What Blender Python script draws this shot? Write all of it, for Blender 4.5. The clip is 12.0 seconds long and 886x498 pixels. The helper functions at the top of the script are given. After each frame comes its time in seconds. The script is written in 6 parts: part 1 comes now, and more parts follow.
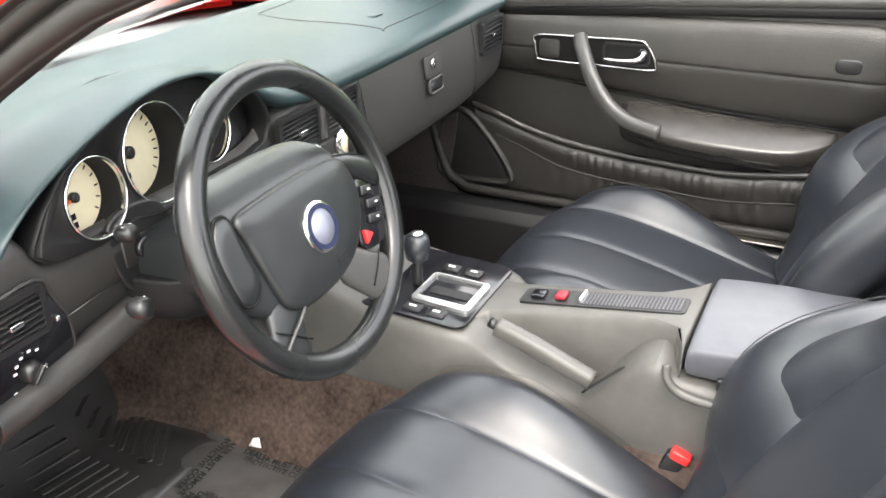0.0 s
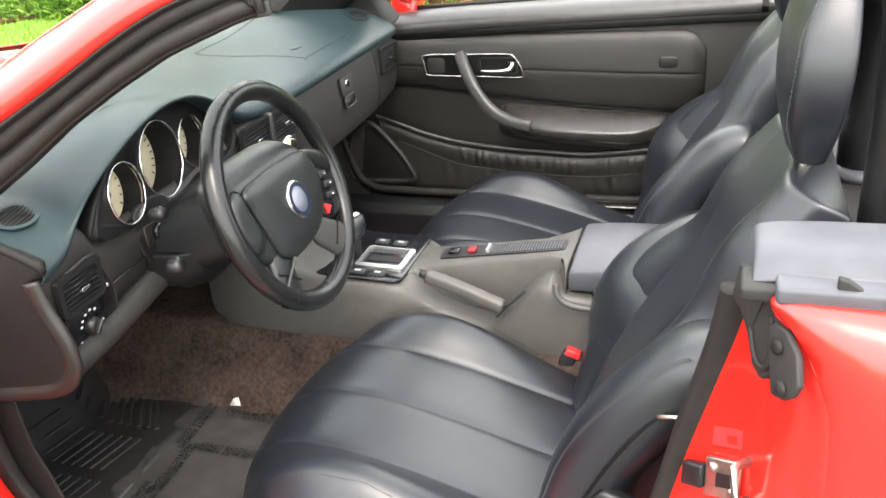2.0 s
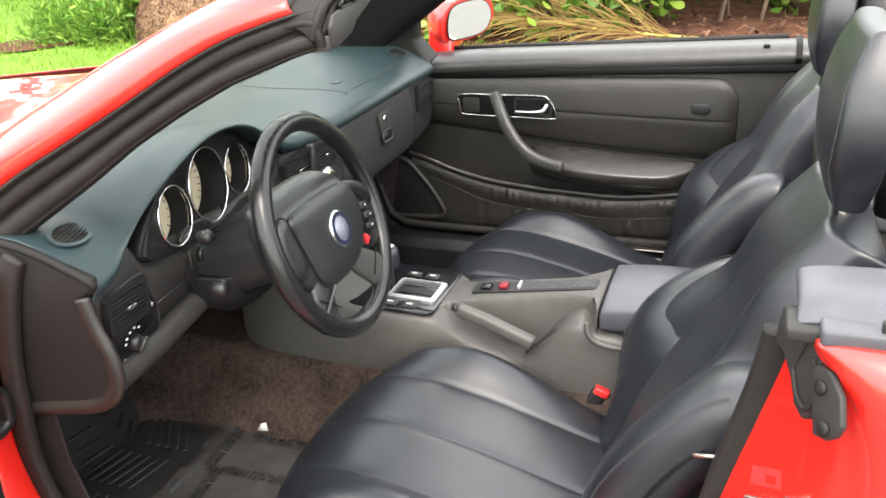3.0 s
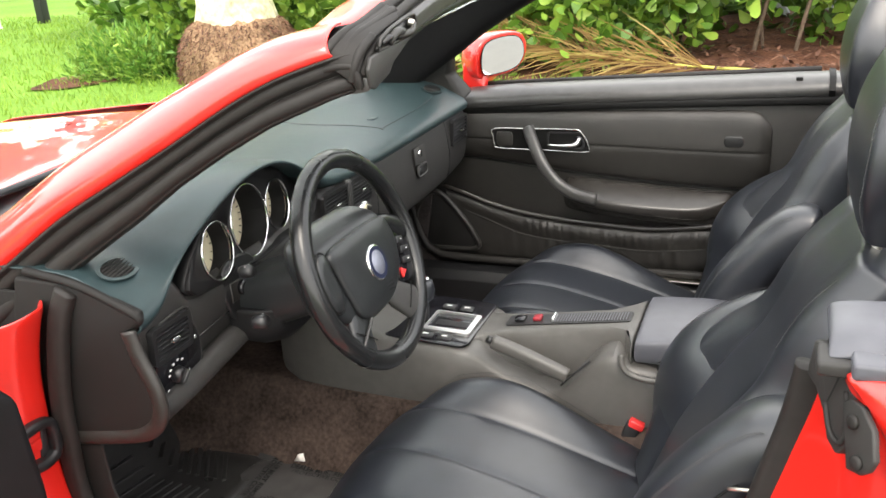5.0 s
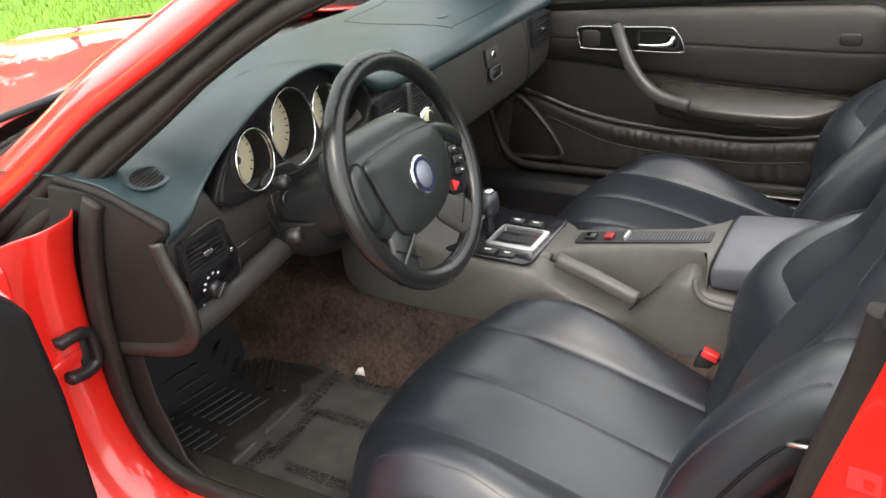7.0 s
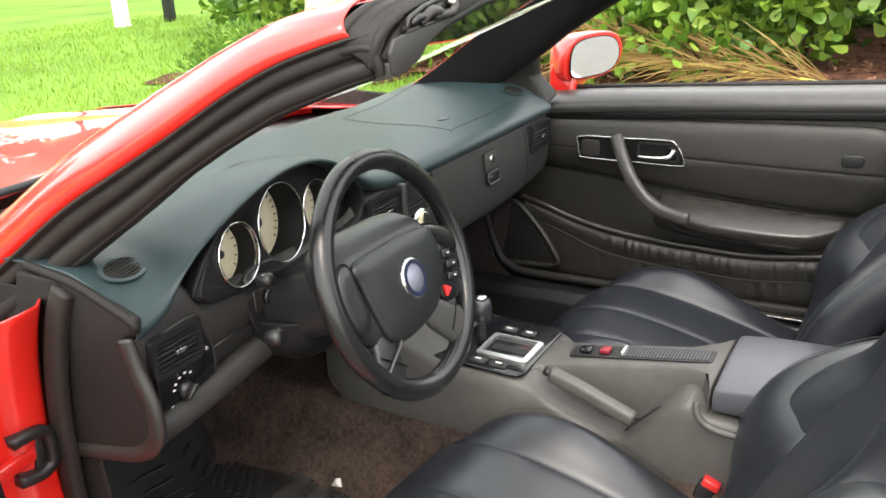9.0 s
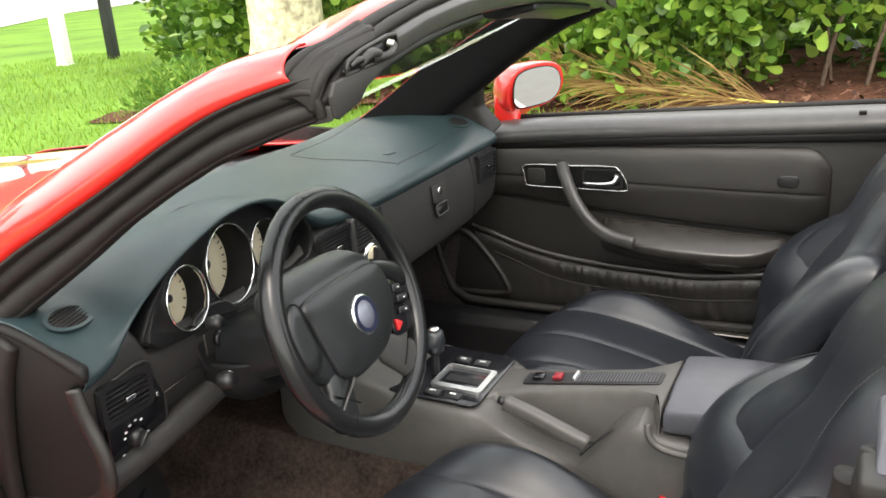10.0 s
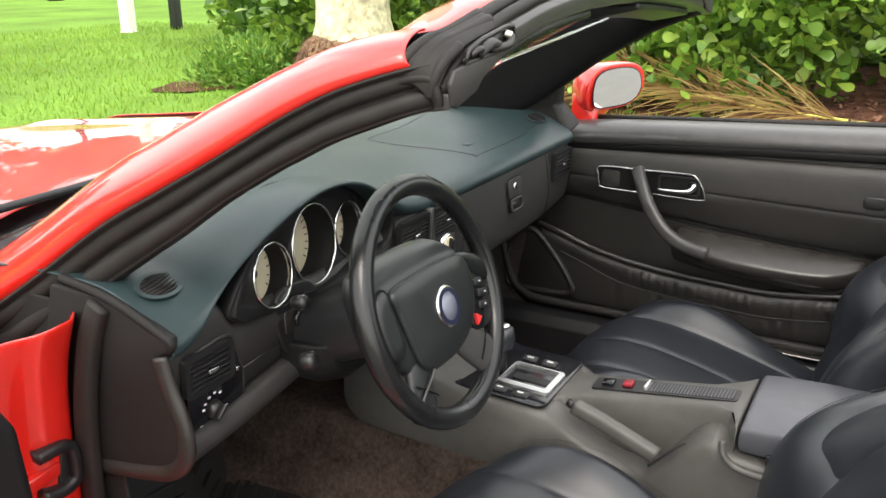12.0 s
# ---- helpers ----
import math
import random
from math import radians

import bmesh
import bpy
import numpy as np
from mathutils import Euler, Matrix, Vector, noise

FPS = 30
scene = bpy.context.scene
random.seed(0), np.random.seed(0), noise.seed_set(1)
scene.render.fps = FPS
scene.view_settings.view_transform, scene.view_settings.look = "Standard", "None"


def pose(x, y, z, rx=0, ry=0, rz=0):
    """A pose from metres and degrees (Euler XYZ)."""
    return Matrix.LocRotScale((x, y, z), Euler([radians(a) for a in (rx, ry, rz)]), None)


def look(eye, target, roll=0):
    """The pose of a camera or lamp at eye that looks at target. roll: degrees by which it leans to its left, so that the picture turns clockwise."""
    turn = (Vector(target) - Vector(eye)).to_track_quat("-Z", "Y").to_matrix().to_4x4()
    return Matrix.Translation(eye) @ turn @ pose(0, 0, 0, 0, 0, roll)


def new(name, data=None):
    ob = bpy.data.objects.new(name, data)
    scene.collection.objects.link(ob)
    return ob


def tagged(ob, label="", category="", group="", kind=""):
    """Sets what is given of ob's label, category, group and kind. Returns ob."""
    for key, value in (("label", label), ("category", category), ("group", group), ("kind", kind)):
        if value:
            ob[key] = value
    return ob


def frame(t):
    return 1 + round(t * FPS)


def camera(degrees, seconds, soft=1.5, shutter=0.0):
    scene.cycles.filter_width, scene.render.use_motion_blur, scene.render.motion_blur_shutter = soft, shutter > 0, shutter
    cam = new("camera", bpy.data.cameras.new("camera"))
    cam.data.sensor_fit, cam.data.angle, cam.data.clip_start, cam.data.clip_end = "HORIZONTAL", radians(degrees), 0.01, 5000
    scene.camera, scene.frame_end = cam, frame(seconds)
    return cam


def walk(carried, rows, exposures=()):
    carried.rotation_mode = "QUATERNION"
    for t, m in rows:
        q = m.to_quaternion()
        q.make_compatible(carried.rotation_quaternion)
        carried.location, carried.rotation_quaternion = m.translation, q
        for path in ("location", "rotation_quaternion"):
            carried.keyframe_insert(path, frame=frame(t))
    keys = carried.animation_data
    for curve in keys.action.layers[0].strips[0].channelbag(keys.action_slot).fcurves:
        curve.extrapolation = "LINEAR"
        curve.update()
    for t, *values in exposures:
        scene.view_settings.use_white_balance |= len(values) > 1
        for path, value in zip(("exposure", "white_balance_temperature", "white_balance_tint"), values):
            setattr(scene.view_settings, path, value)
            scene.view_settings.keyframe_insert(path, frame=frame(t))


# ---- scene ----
cam = camera(54.75, 12.0, soft=1.6)
# seconds, eye, (yaw, pitch, roll)
PATH = [
    (0, (0.5238, -1.0517, 1.2715), (27.970, -27.255, -2.499)),
    (0.5, (0.5631, -1.2148, 1.3093), (22.366, -27.062, -5.075)),
    (1, (0.5666, -1.3699, 1.3329), (20.344, -27.468, -4.718)),
    (1.5, (0.5978, -1.4063, 1.3379), (19.655, -26.442, -4.519)),
    (2, (0.6034, -1.4250, 1.3412), (19.376, -25.675, -4.597)),
    (2.5, (0.5841, -1.4538, 1.3428), (20.296, -24.273, -3.339)),
    (3, (0.5804, -1.4606, 1.3470), (20.360, -23.055, -2.716)),
    (5, (0.5869, -1.4801, 1.3613), (22.687, -20.908, -3.705)),
    (5.5, (0.5764, -1.4815, 1.3638), (22.245, -20.972, -2.891)),
    (6, (0.5816, -1.4766, 1.3613), (21.634, -21.890, -3.134)),
    (6.5, (0.6092, -1.4215, 1.3361), (22.377, -25.834, -4.498)),
    (7, (0.6285, -1.3477, 1.3243), (31.421, -26.563, -6.183)),
    (7.2, (0.6316, -1.3246, 1.3198), (32.610, -26.216, -6.647)),
    (8.8, (0.5886, -1.3018, 1.3112), (31.531, -23.037, -2.369)),
    (9, (0.5989, -1.2951, 1.3082), (30.226, -19.956, -3.031)),
    (9.5, (0.5936, -1.3160, 1.3146), (30.700, -19.433, -3.188)),
    (10, (0.6125, -1.2988, 1.3215), (26.940, -18.320, -4.160)),
    (10.5, (0.6185, -1.3020, 1.3250), (29.211, -18.130, -6.561)),
    (11, (0.6236, -1.2961, 1.3351), (27.581, -16.887, -7.190)),
    (11.5, (0.6218, -1.2986, 1.3360), (27.156, -17.311, -5.864)),
    (12, (0.5423, -1.3172, 1.3227), (29.654, -18.791, -0.472)),
]
walk(cam, [(t, pose(*eye, 90 + turn[1], 0, turn[0]) @ pose(0, 0, 0, 0, 0, turn[2])) for t, eye, turn in PATH],
     [(0.0, 2.75, 6450, 10), (1.0, 2.48, 6450, 10), (2.5, 2.19, 6500, 10), (3.0, 2.10, 6500, 10), (5.5, 1.80, 6550, 10), (7.0, 1.73, 6500, 10), (9.0, 1.82, 6550, 10), (9.5, 1.57, 6550, 10), (10.5, 1.55, 6550, 10), (12.0, 1.44, 6550, 10)])

# ---- light: a bright hazy day ----
world = bpy.data.worlds.new("sky")
scene.world = world
world.use_nodes = True
nodes, links = world.node_tree.nodes, world.node_tree.links
sky = nodes.new("ShaderNodeTexSky")
sky.sky_type, sky.sun_disc = "NISHITA", False
SUN_UP, SUN_TURN = radians(52), radians(152)
sky.sun_elevation, sky.sun_rotation = SUN_UP, SUN_TURN
sky.air_density, sky.dust_density, sky.ozone_density = 1.0, 6.0, 1.0
# bright white haze and cloud over most of the sky
where, puff, shape, cover = (nodes.new("ShaderNode" + k) for k in ("TexCoord", "TexNoise", "MapRange", "MixRGB"))
puff.inputs["Scale"].default_value, puff.inputs["Detail"].default_value = 3.0, 6
shape.inputs[1].default_value, shape.inputs[2].default_value = 0.42, 0.57
shape.inputs[3].default_value, shape.inputs[4].default_value = 0.5, 1.0
cover.inputs[2].default_value = (8.6, 8.5, 8.2, 1)
links.new(where.outputs["Generated"], puff.inputs["Vector"])
links.new(puff.outputs[0], shape.inputs[0])
links.new(shape.outputs[0], cover.inputs[0])
links.new(sky.outputs[0], cover.inputs[1])
links.new(cover.outputs[0], nodes["Background"].inputs[0])
nodes["Background"].inputs[1].default_value = 0.15
sun = new("sun", bpy.data.lights.new("sun", "SUN"))
sun.data.energy, sun.data.angle, sun.data.color = 0.5, radians(25), (1.0, 0.95, 0.87)
SUN_WAY = Vector((math.sin(SUN_TURN) * math.cos(SUN_UP), math.cos(SUN_TURN) * math.cos(SUN_UP), math.sin(SUN_UP)))
sun.matrix_world = look(SUN_WAY * 30, (0, 0, 0))


# ---- materials ----
def material(name, colour, rough=0.5, metal=0.0, vary=0.12, scale=40.0, blotch=3.0, bump=0.0, bump_scale=300.0, coat=0.0, spec=0.5, sheen=0.0, rough_vary=0.08):
    """A surface with grain and blotches at two scales, in metres."""
    m = bpy.data.materials.new(name)
    m.use_nodes = True
    n, l = m.node_tree.nodes, m.node_tree.links
    b = n["Principled BSDF"]
    co = n.new("ShaderNodeTexCoord")
    fine, wide, mix = n.new("ShaderNodeTexNoise"), n.new("ShaderNodeTexNoise"), n.new("ShaderNodeMath")
    fine.inputs["Scale"].default_value, wide.inputs["Scale"].default_value = scale, blotch
    fine.inputs["Detail"].default_value, wide.inputs["Detail"].default_value = 5, 4
    for t in (fine, wide):
        l.new(co.outputs["Object"], t.inputs["Vector"])
    mix.operation = "ADD"
    l.new(fine.outputs[0], mix.inputs[0]), l.new(wide.outputs[0], mix.inputs[1])
    ramp = n.new("ShaderNodeValToRGB")
    lo = [max(0, c * (1 - 2.2 * vary)) for c in colour]
    hi = [min(1, c * (1 + 2.2 * vary)) for c in colour]
    half = n.new("ShaderNodeMath")
    half.operation = "MULTIPLY"
    half.inputs[1].default_value = 0.5
    l.new(mix.outputs[0], half.inputs[0]), l.new(half.outputs[0], ramp.inputs[0])
    ramp.color_ramp.elements[0].position, ramp.color_ramp.elements[1].position = 0.3, 0.7
    ramp.color_ramp.elements[0].color, ramp.color_ramp.elements[1].color = (*lo, 1), (*hi, 1)
    l.new(ramp.outputs[0], b.inputs["Base Color"])
    rr = n.new("ShaderNodeMapRange")
    rr.inputs[3].default_value, rr.inputs[4].default_value = max(0.02, rough - rough_vary), min(1, rough + rough_vary)
    l.new(wide.outputs[0], rr.inputs[0]), l.new(rr.outputs[0], b.inputs["Roughness"])
    b.inputs["Metallic"].default_value, b.inputs["Coat Weight"].default_value = metal, coat
    b.inputs["Specular IOR Level"].default_value, b.inputs["Sheen Weight"].default_value = spec, sheen
    b.inputs["Coat Roughness"].default_value = 0.04
    if bump:
        v, bp = n.new("ShaderNodeTexVoronoi"), n.new("ShaderNodeBump")
        v.inputs["Scale"].default_value = bump_scale
        l.new(co.outputs["Object"], v.inputs["Vector"])
        bp.inputs["Strength"].default_value, bp.inputs["Distance"].default_value = bump, 0.001
        l.new(v.outputs["Distance"], bp.inputs["Height"]), l.new(bp.outputs[0], b.inputs["Normal"])
    return m


def leafy(name, colours, rough=0.45, through_light=0.25):
    """Leaves of several greens, one a leaf, with some light passing through."""
    m = bpy.data.materials.new(name)
    m.use_nodes = True
    n, l = m.node_tree.nodes, m.node_tree.links
    b = n["Principled BSDF"]
    g, ramp = n.new("ShaderNodeNewGeometry"), n.new("ShaderNodeValToRGB")
    l.new(g.outputs["Random Per Island"], ramp.inputs[0])
    e = ramp.color_ramp.elements
    while len(e) < len(colours):
        e.new(0.5)
    for i, c in enumerate(colours):
        e[i].position, e[i].color = i / (len(colours) - 1), (*c, 1)
    l.new(ramp.outputs[0], b.inputs["Base Color"])
    b.inputs["Roughness"].default_value = rough
    t, mx = n.new("ShaderNodeBsdfTranslucent"), n.new("ShaderNodeMixShader")
    l.new(ramp.outputs[0], t.inputs[0])
    mx.inputs[0].default_value = through_light
    l.new(b.outputs[0], mx.inputs[1]), l.new(t.outputs[0], mx.inputs[2])
    l.new(mx.outputs[0], n["Material Output"].inputs[0])
    return m


# Blue in the base colour stands for the sky's sheen on black leather.
LEATHER = material("black_leather", (0.0115, 0.0135, 0.0180), 0.36, vary=0.15, spec=0.72, bump=0.06, bump_scale=700, blotch=5, rough_vary=0.07)
# Black vinyl; the teal in its base stands for reflected sky.
PAD = material("sky_tinted_dash_vinyl", (0.0140, 0.028, 0.031), 0.46, vary=0.12, bump=0.14, bump_scale=900, blotch=4, spec=0.55)
FASCIA = material("soft_grey_plastic", (0.031, 0.030, 0.029), 0.47, spec=0.38, vary=0.08, bump=0.15, bump_scale=1200)
CONSOLE = material("warm_grey_plastic", (0.070, 0.067, 0.062), 0.46, vary=0.08, bump=0.12, bump_scale=1200)
TRIM = material("dark_grey_vinyl", (0.0170, 0.0157, 0.0140), 0.43, vary=0.14, bump=0.4, bump_scale=550)
BLACK = material("black_plastic", (0.0095, 0.0095, 0.0103), 0.40, vary=0.1)
# Vinyl darkened past the other trim for the shade lying on it.
DOORIN = material("shade_darkened_vinyl", (0.0065, 0.0065, 0.007), 0.6, vary=0.12, spec=0.15, bump=0.22, bump_scale=800)
GLOSS = material("gloss_black_plastic", (0.008, 0.008, 0.010), 0.12, vary=0.1)
RUBBER = material("black_rubber", (0.015, 0.0135, 0.0125), 0.6, vary=0.15, spec=0.3, scale=60)
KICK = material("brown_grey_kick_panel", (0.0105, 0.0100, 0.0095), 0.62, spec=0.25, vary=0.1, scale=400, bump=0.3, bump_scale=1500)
RED = material("red_car_paint", (0.60, 0.016, 0.010), 0.30, vary=0.03, coat=1.0, scale=8, rough_vary=0.03)
RED.node_tree.nodes["Principled BSDF"].inputs["Coat IOR"].default_value = 1.5
BRIGHT = material("bright_brushed_trim", (0.90, 0.90, 0.89), 0.38, metal=1.0, vary=0.03)
CHROME = material("chrome", (0.78, 0.78, 0.77), 0.12, metal=1.0, vary=0.04)
DULL = material("dull_chrome", (0.50, 0.50, 0.49), 0.20, metal=1.0, vary=0.06)
STEEL = material("galvanised_steel", (0.55, 0.53, 0.48), 0.35, metal=1.0, vary=0.15, scale=90)
CARPET = material("brown_carpet", (0.056, 0.041, 0.034), 0.95, vary=0.35, scale=120, blotch=14, bump=0.9, bump_scale=900, spec=0.1)
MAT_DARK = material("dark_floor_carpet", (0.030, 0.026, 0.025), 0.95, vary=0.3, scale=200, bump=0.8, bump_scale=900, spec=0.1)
FILM = material("grey_protective_film", (0.054, 0.052, 0.051), 0.22, vary=0.16, scale=14, blotch=6, rough_vary=0.12)
MATFILM = material("film_over_rubber_mat", (0.030, 0.029, 0.028), 0.32, vary=0.2, scale=14, blotch=6, rough_vary=0.12)
SOFTGREY = material("soft_grey_rubber", (0.023, 0.022, 0.021), 0.55, vary=0.12, scale=60, spec=0.35)
MATTE = material("matte_black_plastic", (0.0060, 0.0060, 0.0066), 0.62, vary=0.1, spec=0.25)
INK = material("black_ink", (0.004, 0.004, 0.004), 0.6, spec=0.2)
EMBLEM = material("dull_blue_silver", (0.20, 0.21, 0.26), 0.48, metal=0.3, vary=0.05)
PAPER = material("torn_white_paper", (0.75, 0.72, 0.68), 0.7)
CREAM = material("cream_gauge_face", (0.66, 0.60, 0.42), 0.5, vary=0.05)
WHITE = material("white_print", (0.75, 0.75, 0.75), 0.5)
REDPLASTIC = material("red_plastic", (0.65, 0.03, 0.03), 0.35)
DARKRED = material("dark_red_plastic", (0.22, 0.012, 0.02), 0.4)
AMBER = material("orange_needle", (0.70, 0.12, 0.03), 0.4)
BLUE = material("blue_enamel", (0.012, 0.016, 0.045), 0.35)
HUB = material("black_hub_plastic", (0.0125, 0.0140, 0.0150), 0.38, vary=0.1, bump=0.12, bump_scale=1000)
THREAD = material("grey_thread", (0.032, 0.032, 0.033), 0.7)
LIDVINYL = material("blue_grey_vinyl", (0.070, 0.072, 0.084), 0.42, vary=0.1, bump=0.06, bump_scale=900)
ARMVINYL = material("smooth_dark_vinyl", (0.026, 0.024, 0.022), 0.25, vary=0.12, bump=0.08, bump_scale=700)
STRAP = material("dark_satin_strap", (0.045, 0.044, 0.043), 0.36)
RIM = material("smooth_black_leather", (0.009, 0.0095, 0.010), 0.27, vary=0.15, bump=0.04, bump_scale=900)


def glass(name, tint=(1, 1, 1), rough=0.0):
    m = bpy.data.materials.new(name)
    m.use_nodes = True
    b = m.node_tree.nodes["Principled BSDF"]
    b.inputs["Transmission Weight"].default_value, b.inputs["IOR"].default_value = 1.0, 1.45
    b.inputs["Base Color"].default_value, b.inputs["Roughness"].default_value = (*tint, 1), rough
    return m


GLASS = glass("clear_glass", (0.93, 0.97, 0.95))
MIRROR = material("mirror_glass", (0.86, 0.88, 0.86), 0.03, metal=1.0, vary=0.01, rough_vary=0.01)
GRASS = leafy("grass", [(0.13, 0.24, 0.02), (0.20, 0.33, 0.03), (0.27, 0.40, 0.05)], 0.6)
LEAF = leafy("clusia_leaf", [(0.07, 0.155, 0.02), (0.13, 0.25, 0.033), (0.20, 0.34, 0.045), (0.31, 0.44, 0.07)], 0.38)
# Darker greens that carry the shade of the foliage behind the hedge.
LEAF_DARK = leafy("shade_toned_leaf", [(0.035, 0.085, 0.013), (0.075, 0.16, 0.022), (0.12, 0.23, 0.03)], 0.42)
LEAF_FINE = leafy("fine_shrub_leaf", [(0.09, 0.21, 0.03), (0.16, 0.32, 0.05), (0.32, 0.46, 0.08)], 0.5)
DRY = leafy("dry_palm_leaflet", [(0.22, 0.12, 0.05), (0.40, 0.25, 0.10), (0.56, 0.42, 0.17)], 0.7, 0.1)
DRYGREEN = material("yellow_green_rachis", (0.45, 0.42, 0.08), 0.5)
LAWN = material("lawn_soil_green", (0.13, 0.24, 0.035), 0.9, vary=0.25, scale=30, blotch=0.8, bump=0.6, bump_scale=60, spec=0.1)
MULCH = material("red_brown_mulch", (0.105, 0.050, 0.032), 0.95, vary=0.45, scale=45, blotch=5, bump=1.0, bump_scale=70, spec=0.1)
BARKCHIP = leafy("mulch_chip", [(0.05, 0.025, 0.018), (0.12, 0.055, 0.035), (0.20, 0.10, 0.06)], 0.9, 0.0)
TRUNK = material("pale_palm_bark", (0.68, 0.54, 0.36), 0.85, vary=0.36, scale=18, blotch=3, bump=0.5, bump_scale=30, spec=0.2)
ROOTS = material("palm_root_mass", (0.22, 0.14, 0.085), 0.95, vary=0.4, scale=60, bump=1.0, bump_scale=60, spec=0.1)
STEM = material("brown_stem", (0.12, 0.085, 0.06), 0.85, vary=0.25)
ASPHALT = material("pale_driveway", (0.12, 0.117, 0.108), 0.85, vary=0.12, scale=60, bump=0.4, bump_scale=120)
ROADTOP = material("pale_concrete_road", (0.62, 0.60, 0.56), 0.85, vary=0.06, scale=20)
WHITEPOST = material("white_painted_post", (0.82, 0.81, 0.78), 0.5, vary=0.04)
IRON = material("black_iron", (0.015, 0.016, 0.017), 0.45)


# ---- mesh helpers ----
def part(name, bm, mat, parent=None, label="", smooth=True, sub=0, bevel=0.0, solid=0.0, auto=None):
    """Links a bmesh, or (verts, faces), as one mesh object."""
    me = bpy.data.meshes.new(name)
    if isinstance(bm, tuple):
        me.from_pydata([tuple(v) for v in bm[0]], [], bm[1])
    else:
        bmesh.ops.recalc_face_normals(bm, faces=bm.faces)
        bm.to_mesh(me)
        bm.free()
    me.materials.append(mat)
    ob = new(name, me)
    if parent is not None:
        ob.parent = parent
    if solid:
        s = ob.modifiers.new("thickness", "SOLIDIFY")
        s.thickness, s.offset = solid, -1
    if bevel:
        b = ob.modifiers.new("edges", "BEVEL")
        b.width, b.segments, b.limit_method, b.angle_limit = bevel, 3, "ANGLE", radians(35)
    if sub:
        s = ob.modifiers.new("smooth", "SUBSURF")
        s.levels = s.render_levels = sub
    if smooth:
        for p in me.polygons:
            p.use_smooth = True
        if auto is not None:
            me.set_sharp_from_angle(angle=radians(auto))
    if label:
        ob["label"] = label
    return ob


def smoothstep(a, b, x):
    t = min(1, max(0, (x - a) / (b - a)))
    return t * t * (3 - 2 * t)


def lerp(table, x):
    """Straight interpolation in a table of (x, value)."""
    if x <= table[0][0]:
        return table[0][1]
    for (a, va), (b, vb) in zip(table, table[1:]):
        if x <= b:
            return va + (vb - va) * (x - a) / (b - a)
    return table[-1][1]


def box(size, at=(0, 0, 0), turn=None, bm=None):
    bm = bm or bmesh.new()
    m = Matrix.Translation(at) @ (turn or Matrix()) @ Matrix.Diagonal((*size, 1))
    bmesh.ops.create_cube(bm, size=1, matrix=m)
    return bm


def grid(rows, close_u=False, close_v=False):
    """A quad mesh from rows of points."""
    nv, nu = len(rows), len(rows[0])
    faces = []
    for j in range(nv if close_v else nv - 1):
        for i in range(nu if close_u else nu - 1):
            a, b = j * nu + i, j * nu + (i + 1) % nu
            c, d = ((j + 1) % nv) * nu + (i + 1) % nu, ((j + 1) % nv) * nu + i
            faces.append((a, b, c, d))
    return [p for r in rows for p in r], faces


def loft(rings):
    """Closed rings joined into a capped body."""
    v, f = grid(rings, close_u=True)
    n = len(rings[0])
    f.append(tuple(range(n))[::-1])
    f.append(tuple(range(len(v) - n, len(v))))
    bm = bmesh.new()
    vs = [bm.verts.new(p) for p in v]
    for q in f:
        bm.faces.new([vs[i] for i in q])
    return bm


def pillow(us, vs, top, bottom):
    """A closed cushion cage: a top sheet and a bottom sheet over the same lines."""
    nu, nv = len(us), len(vs)
    bm = bmesh.new()
    t = [[bm.verts.new(top(u, v)) for u in us] for v in vs]
    b = [[bm.verts.new(bottom(u, v)) for u in us] for v in vs]
    for j in range(nv - 1):
        for i in range(nu - 1):
            bm.faces.new((t[j][i], t[j][i + 1], t[j + 1][i + 1], t[j + 1][i]))
            bm.faces.new((b[j][i], b[j + 1][i], b[j + 1][i + 1], b[j][i + 1]))
    for i in range(nu - 1):
        bm.faces.new((t[0][i], b[0][i], b[0][i + 1], t[0][i + 1]))
        bm.faces.new((t[-1][i], t[-1][i + 1], b[-1][i + 1], b[-1][i]))
    for j in range(nv - 1):
        bm.faces.new((t[j][0], t[j + 1][0], b[j + 1][0], b[j][0]))
        bm.faces.new((t[j][-1], b[j][-1], b[j + 1][-1], t[j + 1][-1]))
    return bm


def spline(points, steps=8, closed=False):
    """Points on a smooth curve through the given ones."""
    p = [Vector(q) for q in points]
    out, n = [], len(p)
    for i in range(n if closed else n - 1):
        a, b, c, d = (p[(i + k) % n] if closed else p[min(n - 1, max(0, i + k))] for k in (-1, 0, 1, 2))
        for s in range(steps):
            t = s / steps
            out.append(0.5 * (2 * b + (c - a) * t + (2 * a - 5 * b + 4 * c - d) * t * t + (3 * b - a - 3 * c + d) * t ** 3))
    if not closed:
        out.append(p[-1])
    return out


def sweep(path, profile, up=(0, 0, 1), closed=False, scale=None):
    """A profile of (sideways, upwards) offsets carried along a path; returns a bmesh."""
    path, up = [Vector(p) for p in path], Vector(up)
    rings, n = [], len(path)
    for i, p in enumerate(path):
        a = path[(i - 1) % n] if closed else path[max(0, i - 1)]
        b = path[(i + 1) % n] if closed else path[min(n - 1, i + 1)]
        way = (b - a).normalized()
        side = way.cross(up).normalized()
        over = side.cross(way)
        k = scale(i / max(1, n - 1)) if scale else 1
        rings.append([p + side * x * k + over * z * k for x, z in profile])
    if not closed:
        return loft(rings)
    v, f = grid(rings, close_u=True, close_v=True)
    bm = bmesh.new()
    vs = [bm.verts.new(q) for q in v]
    for q in f:
        bm.faces.new([vs[i] for i in q])
    return bm


